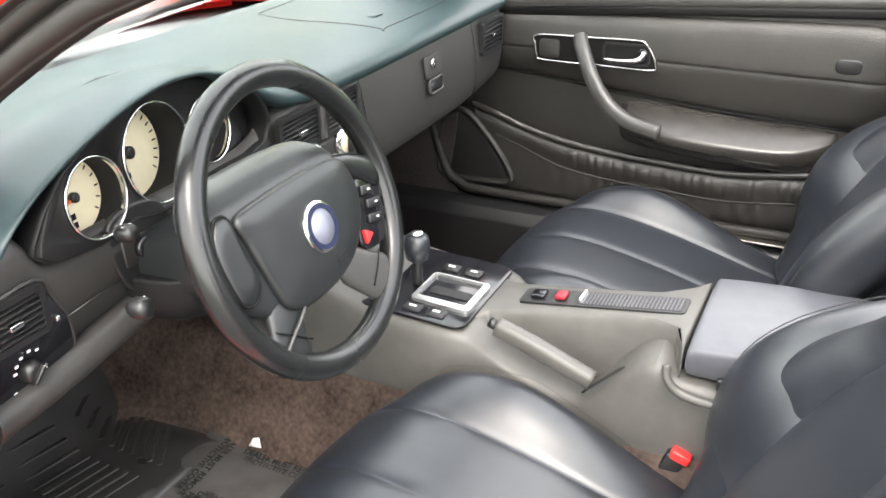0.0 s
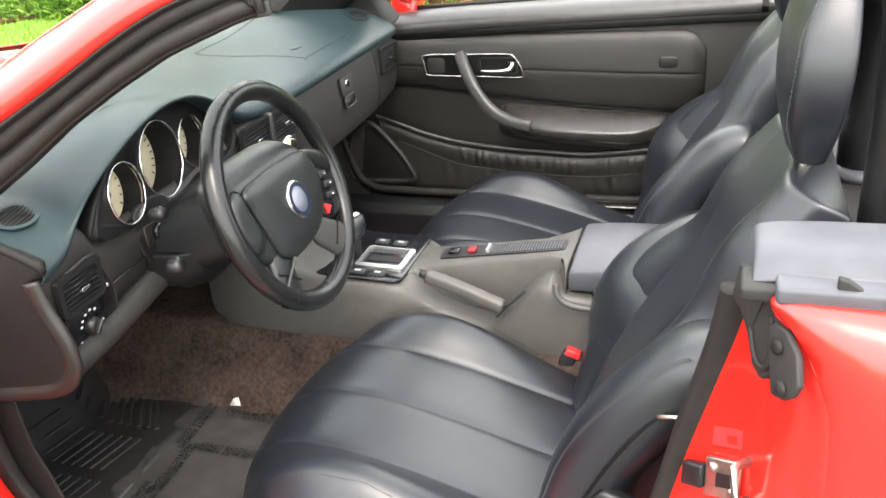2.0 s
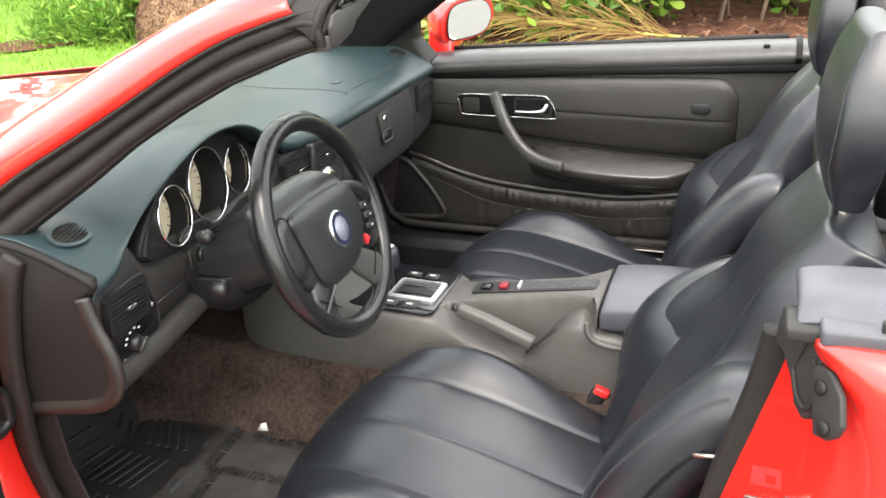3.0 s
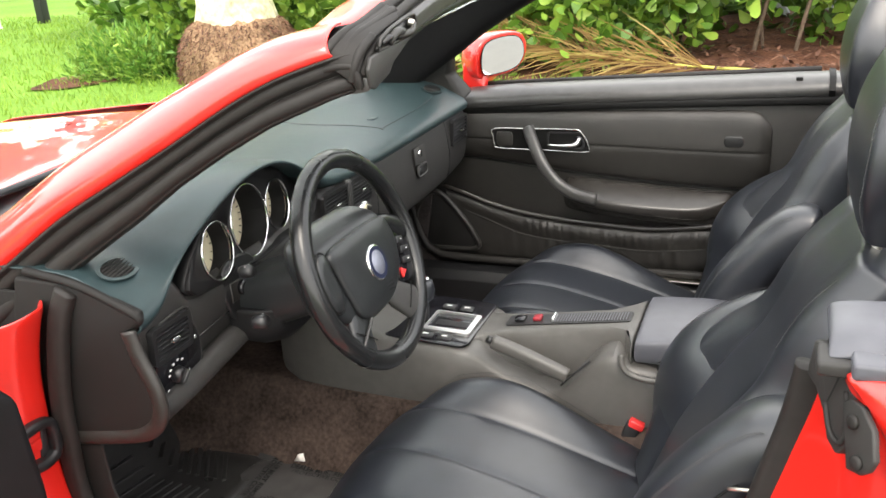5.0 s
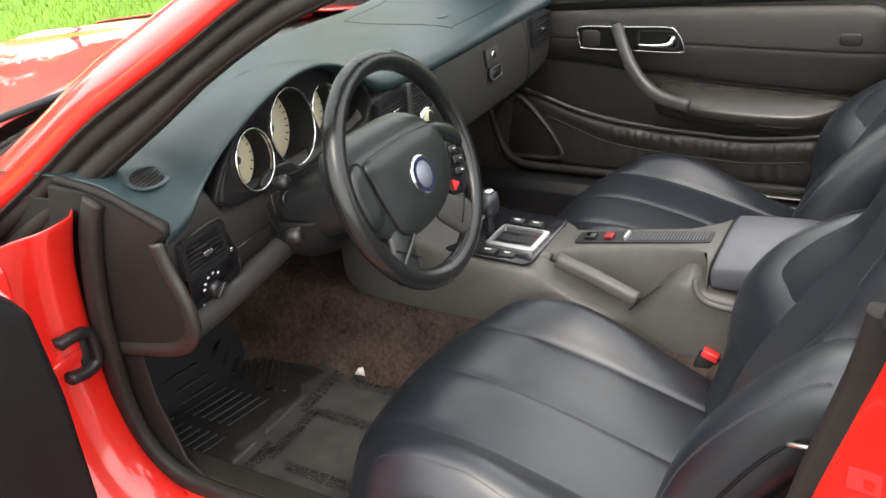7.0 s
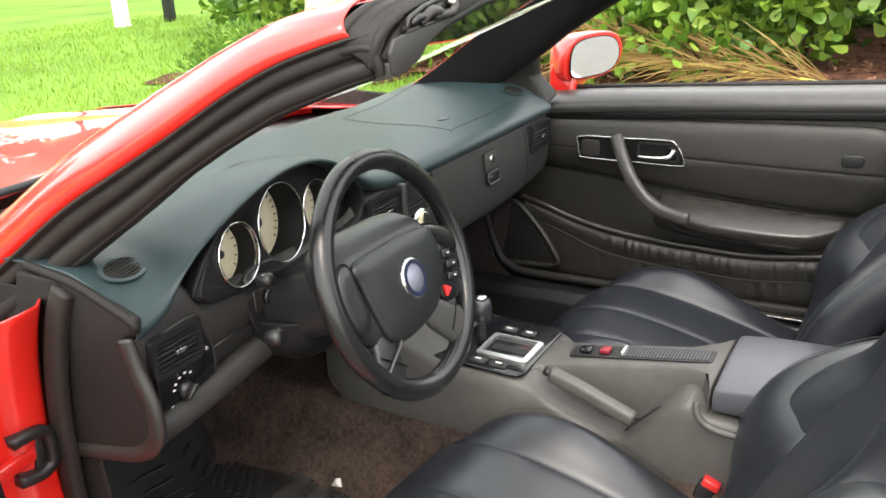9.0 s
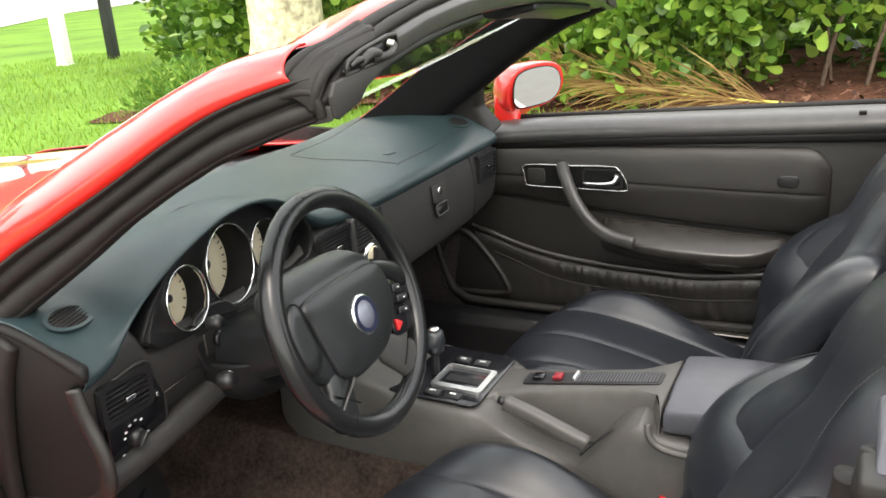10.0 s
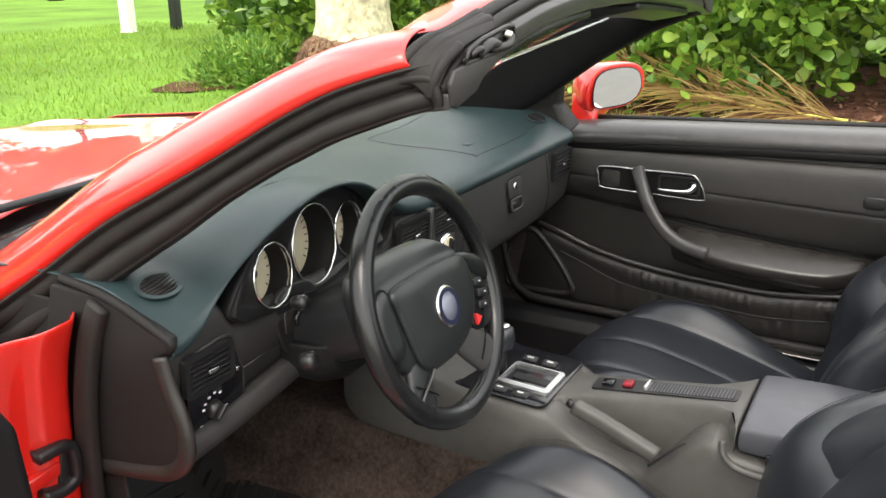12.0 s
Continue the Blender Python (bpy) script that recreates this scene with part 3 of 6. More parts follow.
# the clear film that protects the driver's floor, with printing
def floor_film():
    film = tagged(new("protective_film"), "grey printed plastic film covering the driver's carpet", "floor film")
    def level(x, y):
        return 0.314 + 0.20 * smoothstep(-0.55, -0.80, x) + 0.005 * noise.noise((x * 14, y * 14, 2)) + 0.002 * abs(noise.noise((x * 24 + y * 9, y * 20 - x * 8, 7))) + 0.0015 * noise.noise((x * 45, y * 33, 5)) + 0.012 * smoothstep(-0.215, -0.185, y) + 0.006 * smoothstep(-0.32, -0.385, x)

    rows = [[(x + 0.014 * noise.noise((y * 16, 0, 1)) * smoothstep(-0.3, -0.4, x), y, level(x, y)) for x in np.linspace(-0.400, -0.02, 64)] for y in np.linspace(-0.60, -0.178, 64)]
    sheet = part("sheet", grid(rows), FILM, film)

    def words(text, x, y, turn, size):
        c = bpy.data.curves.new("printing", "FONT")
        c.body, c.size, c.align_x = text, size, "CENTER"
        c.space_line, c.offset = 0.9, 0.0004
        o = new("printing", c)
        me = bpy.data.meshes.new_from_object(o)
        bpy.data.objects.remove(o)
        turned = pose(x, y, 0, 0, 0, turn)
        for v in me.vertices:
            p = turned @ v.co
            z = drop(sheet, p.x, p.y)
            v.co = (p.x, p.y, (z if z < 0.5 else level(p.x, p.y)) + 0.0008)
        me.materials.append(INK)
        o = new("printing", me)
        o.parent = film

    both = "DEALER MUST REMOVE\nPROTECTIVE COVER"
    for x, y, turn in ((-0.21, -0.475, 0), (-0.325, -0.395, -90), (-0.245, -0.325, 180), (-0.24, -0.215, 0), (-0.352, -0.26, -90), (-0.345, -0.515, 90), (-0.10, -0.42, -90), (-0.09, -0.55, 0), (-0.08, -0.27, 180)):
        words(both, x, y, turn, 0.0152)
    # the bare dark rubber mat in front of the film, with raised ribs
    mat = tagged(new("floor_mat"), "black rubber footrest mat with slanting ribs beside the film", "floor mat")
    rows = [[(x, y, 0.320 + 0.20 * smoothstep(-0.55, -0.80, x)) for x in np.linspace(-0.85, -0.372, 22)] for y in np.linspace(-0.645, -0.165, 8)]
    part("base", grid(rows), MATFILM, mat, solid=0.004)
    for s in range(3):
        for k in range(9):
            x, y = -0.45 - 0.022 * k, -0.56 + 0.125 * s
            z = 0.3235 + 0.20 * smoothstep(-0.55, -0.80, x)
            part("rib", box((0.010, 0.10, 0.0028), (x, y + 0.05, z - 0.0008), pose(0, 0, 0, 0, 0, 32 if s == 2 else -12)), MATFILM, mat, bevel=0.002)
    tagged(part("paper_scrap", ([(-0.313, -0.206, 0.327), (-0.289, -0.203, 0.328), (-0.295, -0.198, 0.344), (-0.306, -0.200, 0.341)], [(0, 1, 2, 3)]), PAPER, solid=0.001), "small torn scrap of white paper on the film", "paper scrap")


floor_film()


# seats
BACK0, BACKDIR = Vector((0.435, 0, 0.44)), Vector((0.42, 0, 0.907)).normalized()
BACKNOR = Vector((-BACKDIR.z, 0, BACKDIR.x))
WING = [(0.0, 0.02), (0.12, 0.035), (0.22, 0.04), (0.30, 0.03), (0.38, 0.012), (0.46, 0.004), (0.60, 0.0)]
SEAM_LINES = (-0.14, 0.0, 0.14)


def cushion_top(s, x):
    base = lerp([(-0.135, 0.40), (-0.125, 0.43), (-0.105, 0.468), (-0.07, 0.50), (-0.03, 0.52), (0.03, 0.532), (0.1, 0.527), (0.2, 0.507), (0.3, 0.478), (0.4, 0.447), (0.47, 0.43)], x)
    h = lerp([(-0.13, -0.03), (-0.05, -0.012), (0.02, 0.012), (0.1, 0.036), (0.17, 0.048), (0.25, 0.030), (0.36, 0.004), (0.47, 0.0)], x)
    z = base + h * smoothstep(0.135, 0.205, abs(s)) - 0.055 * smoothstep(0.225, 0.268, abs(s))
    if x > -0.06 and x < 0.44:
        z -= 0.006 * max(0, 1 - min(abs(s - q) for q in SEAM_LINES) / 0.005)
    return z


def back_point(s, h, front=True):
    wing = lerp(WING, h) * smoothstep(0.12, 0.205, abs(s)) - 0.03 * smoothstep(0.225, 0.27, abs(s))
    f = 0.03 + wing - 0.014 * smoothstep(0.30, 0.40, h) - 0.02 * smoothstep(0.50, 0.60, h) + 0.010 * smoothstep(0.38, 0.48, h) * smoothstep(0.09, 0.16, abs(s)) + 0.012 * math.exp(-((h - 0.17) / 0.1) ** 2)
    narrow = 0.84 - 0.19 * smoothstep(0.29, 0.44, h) - 0.05 * smoothstep(0.50, 0.62, h)
    if front:
        if h > 0.03 and h < 0.4:
            f -= 0.006 * max(0, 1 - min(abs(abs(s) - q) for q in (0.125,)) / 0.005)
        d = f
    else:
        d = -0.085 + 0.02 * smoothstep(0.4, 0.6, h)
    p = BACK0 + BACKDIR * h + BACKNOR * d
    return p.x, s * narrow, p.z


def seat(cy, label, belt, dx=0.0):
    us = [-0.266, -0.255, -0.225, -0.19, -0.160, -0.147, -0.14, -0.133, -0.09, -0.045, -0.007, 0, 0.007, 0.045, 0.09, 0.133, 0.14, 0.147, 0.160, 0.19, 0.225, 0.255, 0.266]
    xs = [-0.135, -0.125, -0.105, -0.07, -0.03, 0.03, 0.1, 0.16, 0.22, 0.28, 0.34, 0.40, 0.47]

    def plan(s, x):
        return s * (1 - 0.14 * smoothstep(0.0, -0.14, x) * abs(s) / 0.266)

    def front(s, x):
        return x + (0.018 + 0.05 * (s / 0.266) ** 2) * smoothstep(0.08, -0.13, x)

    ob = part("seat_cushion", pillow(us, xs, lambda s, x: (front(s, x), cy + plan(s, x), cushion_top(s, x)),
                                     lambda s, x: (front(s, x) + 0.02 * (x < -0.1), cy + plan(s, x) * 0.97, 0.325)), LEATHER, car, label, sub=2)
    for q in (-0.235, 0.235):
        stitches([(front(q, x), cy + plan(q, x), cushion_top(q, x) + 0.0016) for x in np.linspace(0.0, 0.40, 40)], ob)
    for dz in (0.0, 0.007):
        stitches([(front(s, -0.135) - 0.003, cy + plan(s, -0.135), 0.388 - dz) for s in np.linspace(-0.2, 0.2, 40)], ob)
    part("seat_base", box((0.50, 0.44, 0.10), (0.17, cy, 0.325)), BLACK, car, "black plastic seat base", bevel=0.02)
    bus = [-0.27, -0.255, -0.225, -0.19, -0.155, -0.130, -0.125, -0.120, -0.06, 0, 0.06, 0.120, 0.125, 0.130, 0.155, 0.19, 0.225, 0.255, 0.27]
    hs = [-0.02, 0.0, 0.04, 0.10, 0.16, 0.22, 0.28, 0.33, 0.37, 0.40, 0.43, 0.47, 0.52, 0.56, 0.585, 0.595]
    back = part("seat_backrest", pillow(bus, hs, lambda s, h: Vector(back_point(s, h)) + Vector((dx, cy, 0)), lambda s, h: Vector(back_point(s, h, False)) + Vector((dx, cy, 0))),
                LEATHER, car, "black leather backrest with raised side bolsters", sub=2)
    outer = spline([(0.418, 0, 0.44), (0.405, 0, 0.50), (0.413, 0, 0.577), (0.445, 0, 0.675), (0.497, 0, 0.752), (0.555, 0, 0.812), (0.592, 0, 0.832), (0.630, 0, 0.836), (0.652, 0, 0.818)], 3)
    inner = spline([(0.420, 0, 0.44), (0.408, 0, 0.52), (0.411, 0, 0.60), (0.432, 0, 0.665), (0.475, 0, 0.718), (0.53, 0, 0.757), (0.585, 0, 0.782), (0.630, 0, 0.784), (0.652, 0, 0.768)], 3)
    for side in (-1, 1):
        edge = inner if side > 0 else outer
        rings = []
        for i, p in enumerate(edge):
            way = (edge[min(i + 1, len(edge) - 1)] - edge[max(i - 1, 0)]).normalized()
            inn = Vector((way.z, 0, -way.x))
            k = min(1, 0.45 + 0.25 * i, 0.70 + 0.15 * (len(edge) - 1 - i))
            c = p + inn * 0.052
            ring = [c + Vector((dx, cy + side * 0.226 + side * (k if a > 0 else 1) * a, 0)) + inn * b * (0.5 + 0.5 * k) for a, b in ((0.044, 0.06), (0.046, 0.0), (0.040, -0.034), (0.018, -0.051), (-0.014, -0.051), (-0.050, -0.043), (-0.090, -0.024), (-0.130, 0.000), (-0.170, 0.03), (-0.175, 0.07))]
            rings.append(ring)
        part("side_bolster", loft(rings), LEATHER, back, "rounded leather side bolster", sub=2)
        for off in (0.0, 0.006):
            stitches([r[2] * (0.55 - off * 12) + r[3] * (0.45 + off * 12) + Vector((-0.0025, side * 0.0035, 0.001)) for r in rings[2:-6]], back)
    for q in (-0.2, 0.2):
        stitches([Vector(back_point(q, h)) + Vector((dx, cy, 0)) + BACKNOR * 0.001 for h in np.linspace(0.45, 0.56, 16)], back)
    # headrest
    top = BACK0 + BACKDIR * 0.585
    c = Vector((0.714 + dx * 0.7, cy, 1.090))
    tilt = Matrix.Translation(c) @ pose(0, 0, 0, 0, 4, 0)
    hu, hv = [-0.135, -0.125, -0.10, -0.05, 0, 0.05, 0.10, 0.125, 0.135], [-0.105, -0.095, -0.07, -0.03, 0.02, 0.06, 0.085, 0.098]

    def head(s, h, f):
        w = 1 - 0.30 * smoothstep(0.02, 0.11, h) - 0.26 * smoothstep(-0.03, -0.11, h)
        t = 0.052 * (1 - 0.45 * smoothstep(0.03, 0.105, h) - 0.42 * smoothstep(-0.04, -0.11, h)) * (1 - 0.25 * (abs(s) / 0.135) ** 3)
        return tilt @ Vector((-t if f else t * 0.40, s * w, h))

    hr = part("headrest", pillow(hu, hv, lambda s, h: head(s, h, True), lambda s, h: head(s, h, False)), LEATHER, car, "padded black leather headrest", sub=2)
    for side in (-1, 1):
        stitches([head(side * 0.128, h, True) + Vector((-0.001, side * 0.001, 0)) for h in np.linspace(-0.085, 0.085, 26)], hr)
        part("headrest_post", tube([(top.x + dx + 0.012, cy + side * 0.06, top.z - 0.04), (c.x - 0.01, cy + side * 0.06, c.z - 0.08)], 0.006, 8, up=(0, 1, 0)), STEEL, car, "steel headrest post")
    # buckle
    part("belt_buckle", box((0.028, 0.022, 0.075), (0.362, belt, 0.455), pose(0, 0, 0, 0, 20, 0)), BLACK, car, "black belt buckle", bevel=0.004)
    part("release_button", box((0.028, 0.023, 0.015), (0.379, belt, 0.490), pose(0, 0, 0, 0, 20, 0)), REDPLASTIC, car, "red release button", bevel=0.003)


seat(-0.365, "black leather driver's cushion with three lengthwise seams", -0.125)
seat(0.365, "black leather passenger cushion with three lengthwise seams", 0.125, 0.022)


def seat_side():
    seam = spline([(0.44, -0.6395, 0.50), (0.455, -0.6395, 0.57), (0.479, -0.6395, 0.622), (0.511, -0.6390, 0.683), (0.545, -0.6370, 0.734), (0.580, -0.632, 0.768)], 6)
    part("bolster_seam", tube(seam, 0.0018, 6, up=(0, 1, 0)), INK, car, "dark seam on the side of the driver's bolster")
    part("backrest_lever", tube(spline([(0.560, -0.636, 0.752), (0.575, -0.645, 0.760), (0.596, -0.645, 0.762)], 4), 0.0024, 8, up=(0, 1, 0)), STEEL, car, "small bright backrest lever")
    pts = [(0.06, 0.33), (0.42, 0.34), (0.56, 0.62), (0.50, 0.64), (0.36, 0.46), (0.06, 0.41)]
    for y in (-0.625, 0.105):
        part("seat_side_cover", plate(pts, 0.02, frame_pose((0, y, 0), (1, 0, 0), (0, 0, 1))), BLACK, car, "black plastic seat side cover", bevel=0.006)
    part("seat_lever", lathe([(0.018, 0), (0.018, 0.012), (0.012, 0.016)], frame_pose((0.50, 0.10, 0.60), (1, 0, 0), (0, 0, 1)), 12), CHROME, car, "bright seat adjuster knob")
    part("seat_lever", lathe([(0.018, 0), (0.018, 0.012), (0.012, 0.016)], frame_pose((0.50, -0.63, 0.60), (1, 0, 0), (0, 0, 1)), 12), BLACK, car)


seat_side()


# dashboard
LIP = [(-0.66, 0.884), (-0.63, 0.888), (-0.60, 0.897), (-0.58, 0.908), (-0.56, 0.922), (-0.54, 0.936), (-0.52, 0.946), (-0.497, 0.957), (-0.452, 0.975), (-0.391, 0.993), (-0.35, 1.001), (-0.316, 1.004), (-0.275, 1.000), (-0.238, 0.990), (-0.205, 0.973), (-0.175, 0.953), (-0.145, 0.937), (-0.10, 0.926), (0.0, 0.917), (0.15, 0.915), (0.4, 0.915), (0.67, 0.915)]
ARCH = [(-0.556, 0.876), (-0.551, 0.888), (-0.531, 0.915), (-0.497, 0.947), (-0.452, 0.971), (-0.391, 0.990), (-0.35, 0.998), (-0.316, 1.001), (-0.275, 0.997), (-0.238, 0.987), (-0.205, 0.970), (-0.178, 0.948), (-0.156, 0.918), (-0.150, 0.893), (-0.165, 0.868), (-0.20, 0.859), (-0.27, 0.857), (-0.30, 0.852), (-0.346, 0.848), (-0.385, 0.851), (-0.41, 0.857), (-0.44, 0.852), (-0.47, 0.851), (-0.51, 0.856), (-0.54, 0.862)]


def dashboard():
    ys = [-0.66, -0.655, -0.64, -0.615, -0.60, -0.58, -0.565, -0.55, -0.535, -0.52, -0.50, -0.46, -0.43, -0.39, -0.34, -0.29, -0.24, -0.20, -0.16, -0.12, -0.08, -0.03, 0.05, 0.15, 0.25, 0.35, 0.45, 0.55, 0.62, 0.655, 0.665]
    rows = []
    for y in ys:
        z = lerp(LIP, y)
        hump = max(0, z - 0.92)
        far = 0.10 * smoothstep(0.35, 0.66, abs(y))
        thin = smoothstep(-0.625, -0.57, y) * smoothstep(-0.12, -0.19, y)

        def edge(x0, z0, x1, z1):
            return (x0 + (x1 - x0) * thin, y, z + z0 + (z1 - z0) * thin)

        lift = 0.038 * smoothstep(0.42, 0.66, y)
        rows.append([(-0.78 + far, y, 0.88 + lift), (-0.70 + far, y, 0.918 + lift), (-0.60 + far * 0.7, y, 0.933 + lift), (-0.48, y, 0.938 + hump * 0.15 + lift), (-0.38, y, 0.940 + hump * 0.45 + lift), (-0.30, y, 0.937 + hump * 0.80 + lift * 0.8),
                     edge(-0.245, 0.010 + lift * 0.2, -0.242, 0.002), edge(-0.222, 0.003, -0.219, 0.002), edge(-0.208, -0.010, -0.2145, -0.0005), edge(-0.212, -0.026, -0.2150, -0.005), edge(-0.232, -0.034, -0.222, -0.008), edge(-0.275, -0.030, -0.275, -0.010)])
    dash = part("dashboard", grid(rows), PAD, car, "soft black dashboard pad tinted teal for reflected sky", sub=2, solid=0.004)
    # passenger airbag lid: a fine raised line
    lid = [(-0.275, 0.245), (-0.268, 0.275), (-0.268, 0.60), (-0.29, 0.64), (-0.42, 0.64), (-0.53, 0.61), (-0.56, 0.56), (-0.56, 0.30), (-0.53, 0.255), (-0.42, 0.225)]
    pts = [(p.x, p.y, drop(dash, p.x, p.y)) for p in spline([(x, y, 0) for x, y in lid], 10, True)]
    part("airbag_lid_seam", tube(pts, 0.0014, 6, closed=True), BLACK, dash, "dark seam of the airbag lid")
    part("airbag_mark", plate(rounded(0.03, 0.018, 0.003), 0.0012, frame_pose((-0.32, 0.31, drop(dash, -0.32, 0.31)), (0, 1, 0), (-1, 0, 0))), PAD, dash, "embossed mark")
    # side demister grilles
    for y in (-0.604, 0.60):
        z0, z1 = drop(dash, -0.285, y) + 0.001, drop(dash, -0.315, y) + 0.001
        m = frame_pose((-0.285, y, z0), (-0.15 if y < 0 else 0.15, 1, 0.05 if y < 0 else 0), (-1, 0, (z1 - z0) / 0.025))
        g = part("demister_grille", ring_plate(circle(0.036, 28, 0.027), circle(0.029, 28, 0.021), 0.0018, m), PAD, dash, "round demister grille with black slats", smooth=False)
        part("grille_back", plate(circle(0.030, 24, 0.022), 0.0008, m), INK, g)
        for k in range(-3, 4):
            half = 0.028 * math.sqrt(max(0.05, 1 - (k * 0.0056 / 0.020) ** 2))
            part("slat", box((2 * half, 0.0020, 0.0012), (0, 0, 0), m @ Matrix.Translation((0, k * 0.0056, 0.0014))), RUBBER, g)
    return dash


dash = dashboard()


def fascia():
    """The upright face under the pad, in three joined stretches."""
    rows = []
    ys = [-0.655, -0.63, -0.60, -0.575, -0.56, -0.545, -0.53, -0.50, -0.47, -0.30, -0.18, -0.15, -0.10, 0.04, 0.07, 0.09, 0.30, 0.50, 0.64, 0.66]
    for y in ys:
        under = smoothstep(-0.562, -0.538, y) * smoothstep(-0.135, -0.17, y)
        zt = min(lerp(LIP, y) - 0.010, 0.90) * (1 - under) + 0.856 * under
        zb = lerp([(-0.66, 0.705), (-0.47, 0.715), (-0.10, 0.73), (0.07, 0.712), (0.56, 0.712), (0.66, 0.735)], y)
        far = smoothstep(0.0, 0.09, y)
        x0 = -0.226
        lean = 1 - far
        rows.append([(x0 - 0.02, y, zt + 0.01), (x0 + 0.003 * lean, y, zt - 0.004), (x0 + 0.005 + 0.002 * far, y, zt - 0.03), (x0 - 0.006 * lean + 0.012 * far, y, (zt + zb) / 2), (x0 - 0.026 * lean + 0.004 * far, y, zb + 0.024), (x0 - 0.040 * lean - 0.012 * far, y, zb + 0.004), (x0 - 0.06, y, zb - 0.012), (x0 - 0.20, y, zb - 0.02 - 0.01 * lean), (x0 - 0.40, y, zb + 0.02)])
    f = part("instrument_panel", grid(rows), FASCIA, car, "dark grey plastic lower instrument panel", sub=2, solid=0.004)
    return f


panel = fascia()


def vent(at, x_way, w, h, slats, parent, upright=False, label="black louvred air vent"):
    """An air vent: a frame, its back, slats and a small thumb tab, on the face at a place."""
    m = frame_pose(at, x_way, (0.06, 0, 1))
    fr = part("air_vent", ring_plate(rounded(w + 0.014, h + 0.014, 0.008), rounded(w, h, 0.005), 0.010, m), BLACK, parent, label, smooth=False)
    part("vent_back", plate(rounded(w + 0.004, h + 0.004, 0.005), 0.001, m), INK, fr, smooth=False)
    for k in range(slats):
        o = (k + 0.5) / slats - 0.5
        size, place = ((0.0025, h, 0.008), (o * w, 0, 0.005)) if upright else ((w, 0.0025, 0.009), (0, o * h, 0.005))
        part("slat", box(size, (0, 0, 0), m @ Matrix.Translation(place) @ pose(0, 0, 0, 25, 0, 0)), BLACK, fr, smooth=False)
    part("thumb_tab", box((0.016, 0.006, 0.008), (0, 0, 0), m @ Matrix.Translation((0, 0, 0.012))), CHROME, fr, "bright thumb tab", bevel=0.001)
    return fr


def dash_details():
    # driver's outer vent with the light switch under it, on one gloss panel
    out = [(-0.052, 0.062), (0.030, 0.069), (0.048, 0.034), (0.062, 0.004), (0.065, -0.033), (0.054, -0.056), (0.03, -0.061), (-0.036, -0.061), (-0.042, 0.007)]
    m = frame_pose((-0.2330, -0.590, 0.786), (0, 1, 0), (0.14, 0, 1))
    sw = part("light_switch_panel", plate(out, 0.007, m), GLOSS, panel, "gloss black light switch panel", bevel=0.002)
    rim = [m @ Vector((x, y, 0.005)) for x, y in out[:7]]
    part("panel_rim", tube(spline(rim, 4), 0.0022, 8, up=(1, 0, 0)), FASCIA, sw, "grey edge of the switch panel")
    vent((-0.2215, -0.600, 0.823), (0, 1, 0), 0.072, 0.044, 6, panel)
    for u, v in ((0.027, 0.060), (0.032, 0.046), (0.046, 0.012)):
        part("vent_wheel", box((0.006, 0.007, 0.006), (0, 0, 0), m @ Matrix.Translation((u, v, 0.009))), CHROME, sw, "small bright vent wheel", bevel=0.002)
    k = m @ Matrix.Translation((0.002, -0.030, 0.007))
    part("light_switch", lathe([(0.013, 0), (0.013, 0.005), (0.011, 0.012), (0.007, 0.014)], k, 20), BLACK, sw, "round black light switch")
    part("switch_grip", box((0.005, 0.022, 0.008), (0, 0, 0), k @ Matrix.Translation((0, 0, 0.016)) @ pose(0, 0, 0, 0, 0, -40)), BLACK, sw, bevel=0.002)
    part("switch_tip", box((0.005, 0.004, 0.004), (0, 0, 0), k @ Matrix.Translation((0.008, 0.008, 0.017))), CHROME, sw, "bright switch tip", bevel=0.001)
    for u, v in ((-0.013, 0.012), (-0.006, 0.019), (0.004, 0.022), (0.014, 0.018), (-0.016, 0.004), (0.020, -0.010), (-0.020, -0.020), (-0.017, -0.024)):
        part("switch_mark", box((0.0045, 0.0030, 0.0006), (0, 0, 0), k @ Matrix.Translation((u, v, 0.0005))), WHITE, sw, "white printed mark", smooth=False)
    # end cover of the dashboard on the door side
    end = [(-0.42, 0.925), (-0.33, 0.925), (-0.24, 0.905), (-0.205, 0.893), (-0.207, 0.875), (-0.232, 0.862), (-0.222, 0.82), (-0.206, 0.77), (-0.208, 0.73), (-0.235, 0.70), (-0.29, 0.682), (-0.40, 0.665), (-0.50, 0.67)]
    part("dash_end_cover", plate(end, 0.014, frame_pose((0, -0.652, 0), (1, 0, 0), (0, 0, 1))), KICK, car, "brown-grey end cover of the dashboard", bevel=0.005)
    rim = [(-0.232, 0.862), (-0.222, 0.82), (-0.204, 0.77), (-0.206, 0.728), (-0.235, 0.698), (-0.29, 0.682), (-0.40, 0.662)]
    part("end_cover_rim", sweep(spline([(x, -0.662, z) for x, z in rim], 6), circle(0.013, 12, 0.009), up=(0, 1, 0)), TRIM, car, "rounded grey edge of the dash end")
    part("pad_end_roll", tube(spline([(-0.40, -0.660, 0.935), (-0.31, -0.664, 0.925), (-0.25, -0.664, 0.905), (-0.210, -0.662, 0.885), (-0.225, -0.655, 0.868)], 6), 0.0065, 10, up=(0, 1, 0)), KICK, car, "rolled end of the pad")
    # knee roll
    part("knee_bolster", tube(spline([(-0.240, -0.645, 0.712), (-0.236, -0.56, 0.722), (-0.235, -0.47, 0.735), (-0.238, -0.36, 0.748), (-0.25, -0.2, 0.755)], 6), 0.021, 12), FASCIA, car, "rounded grey knee roll")
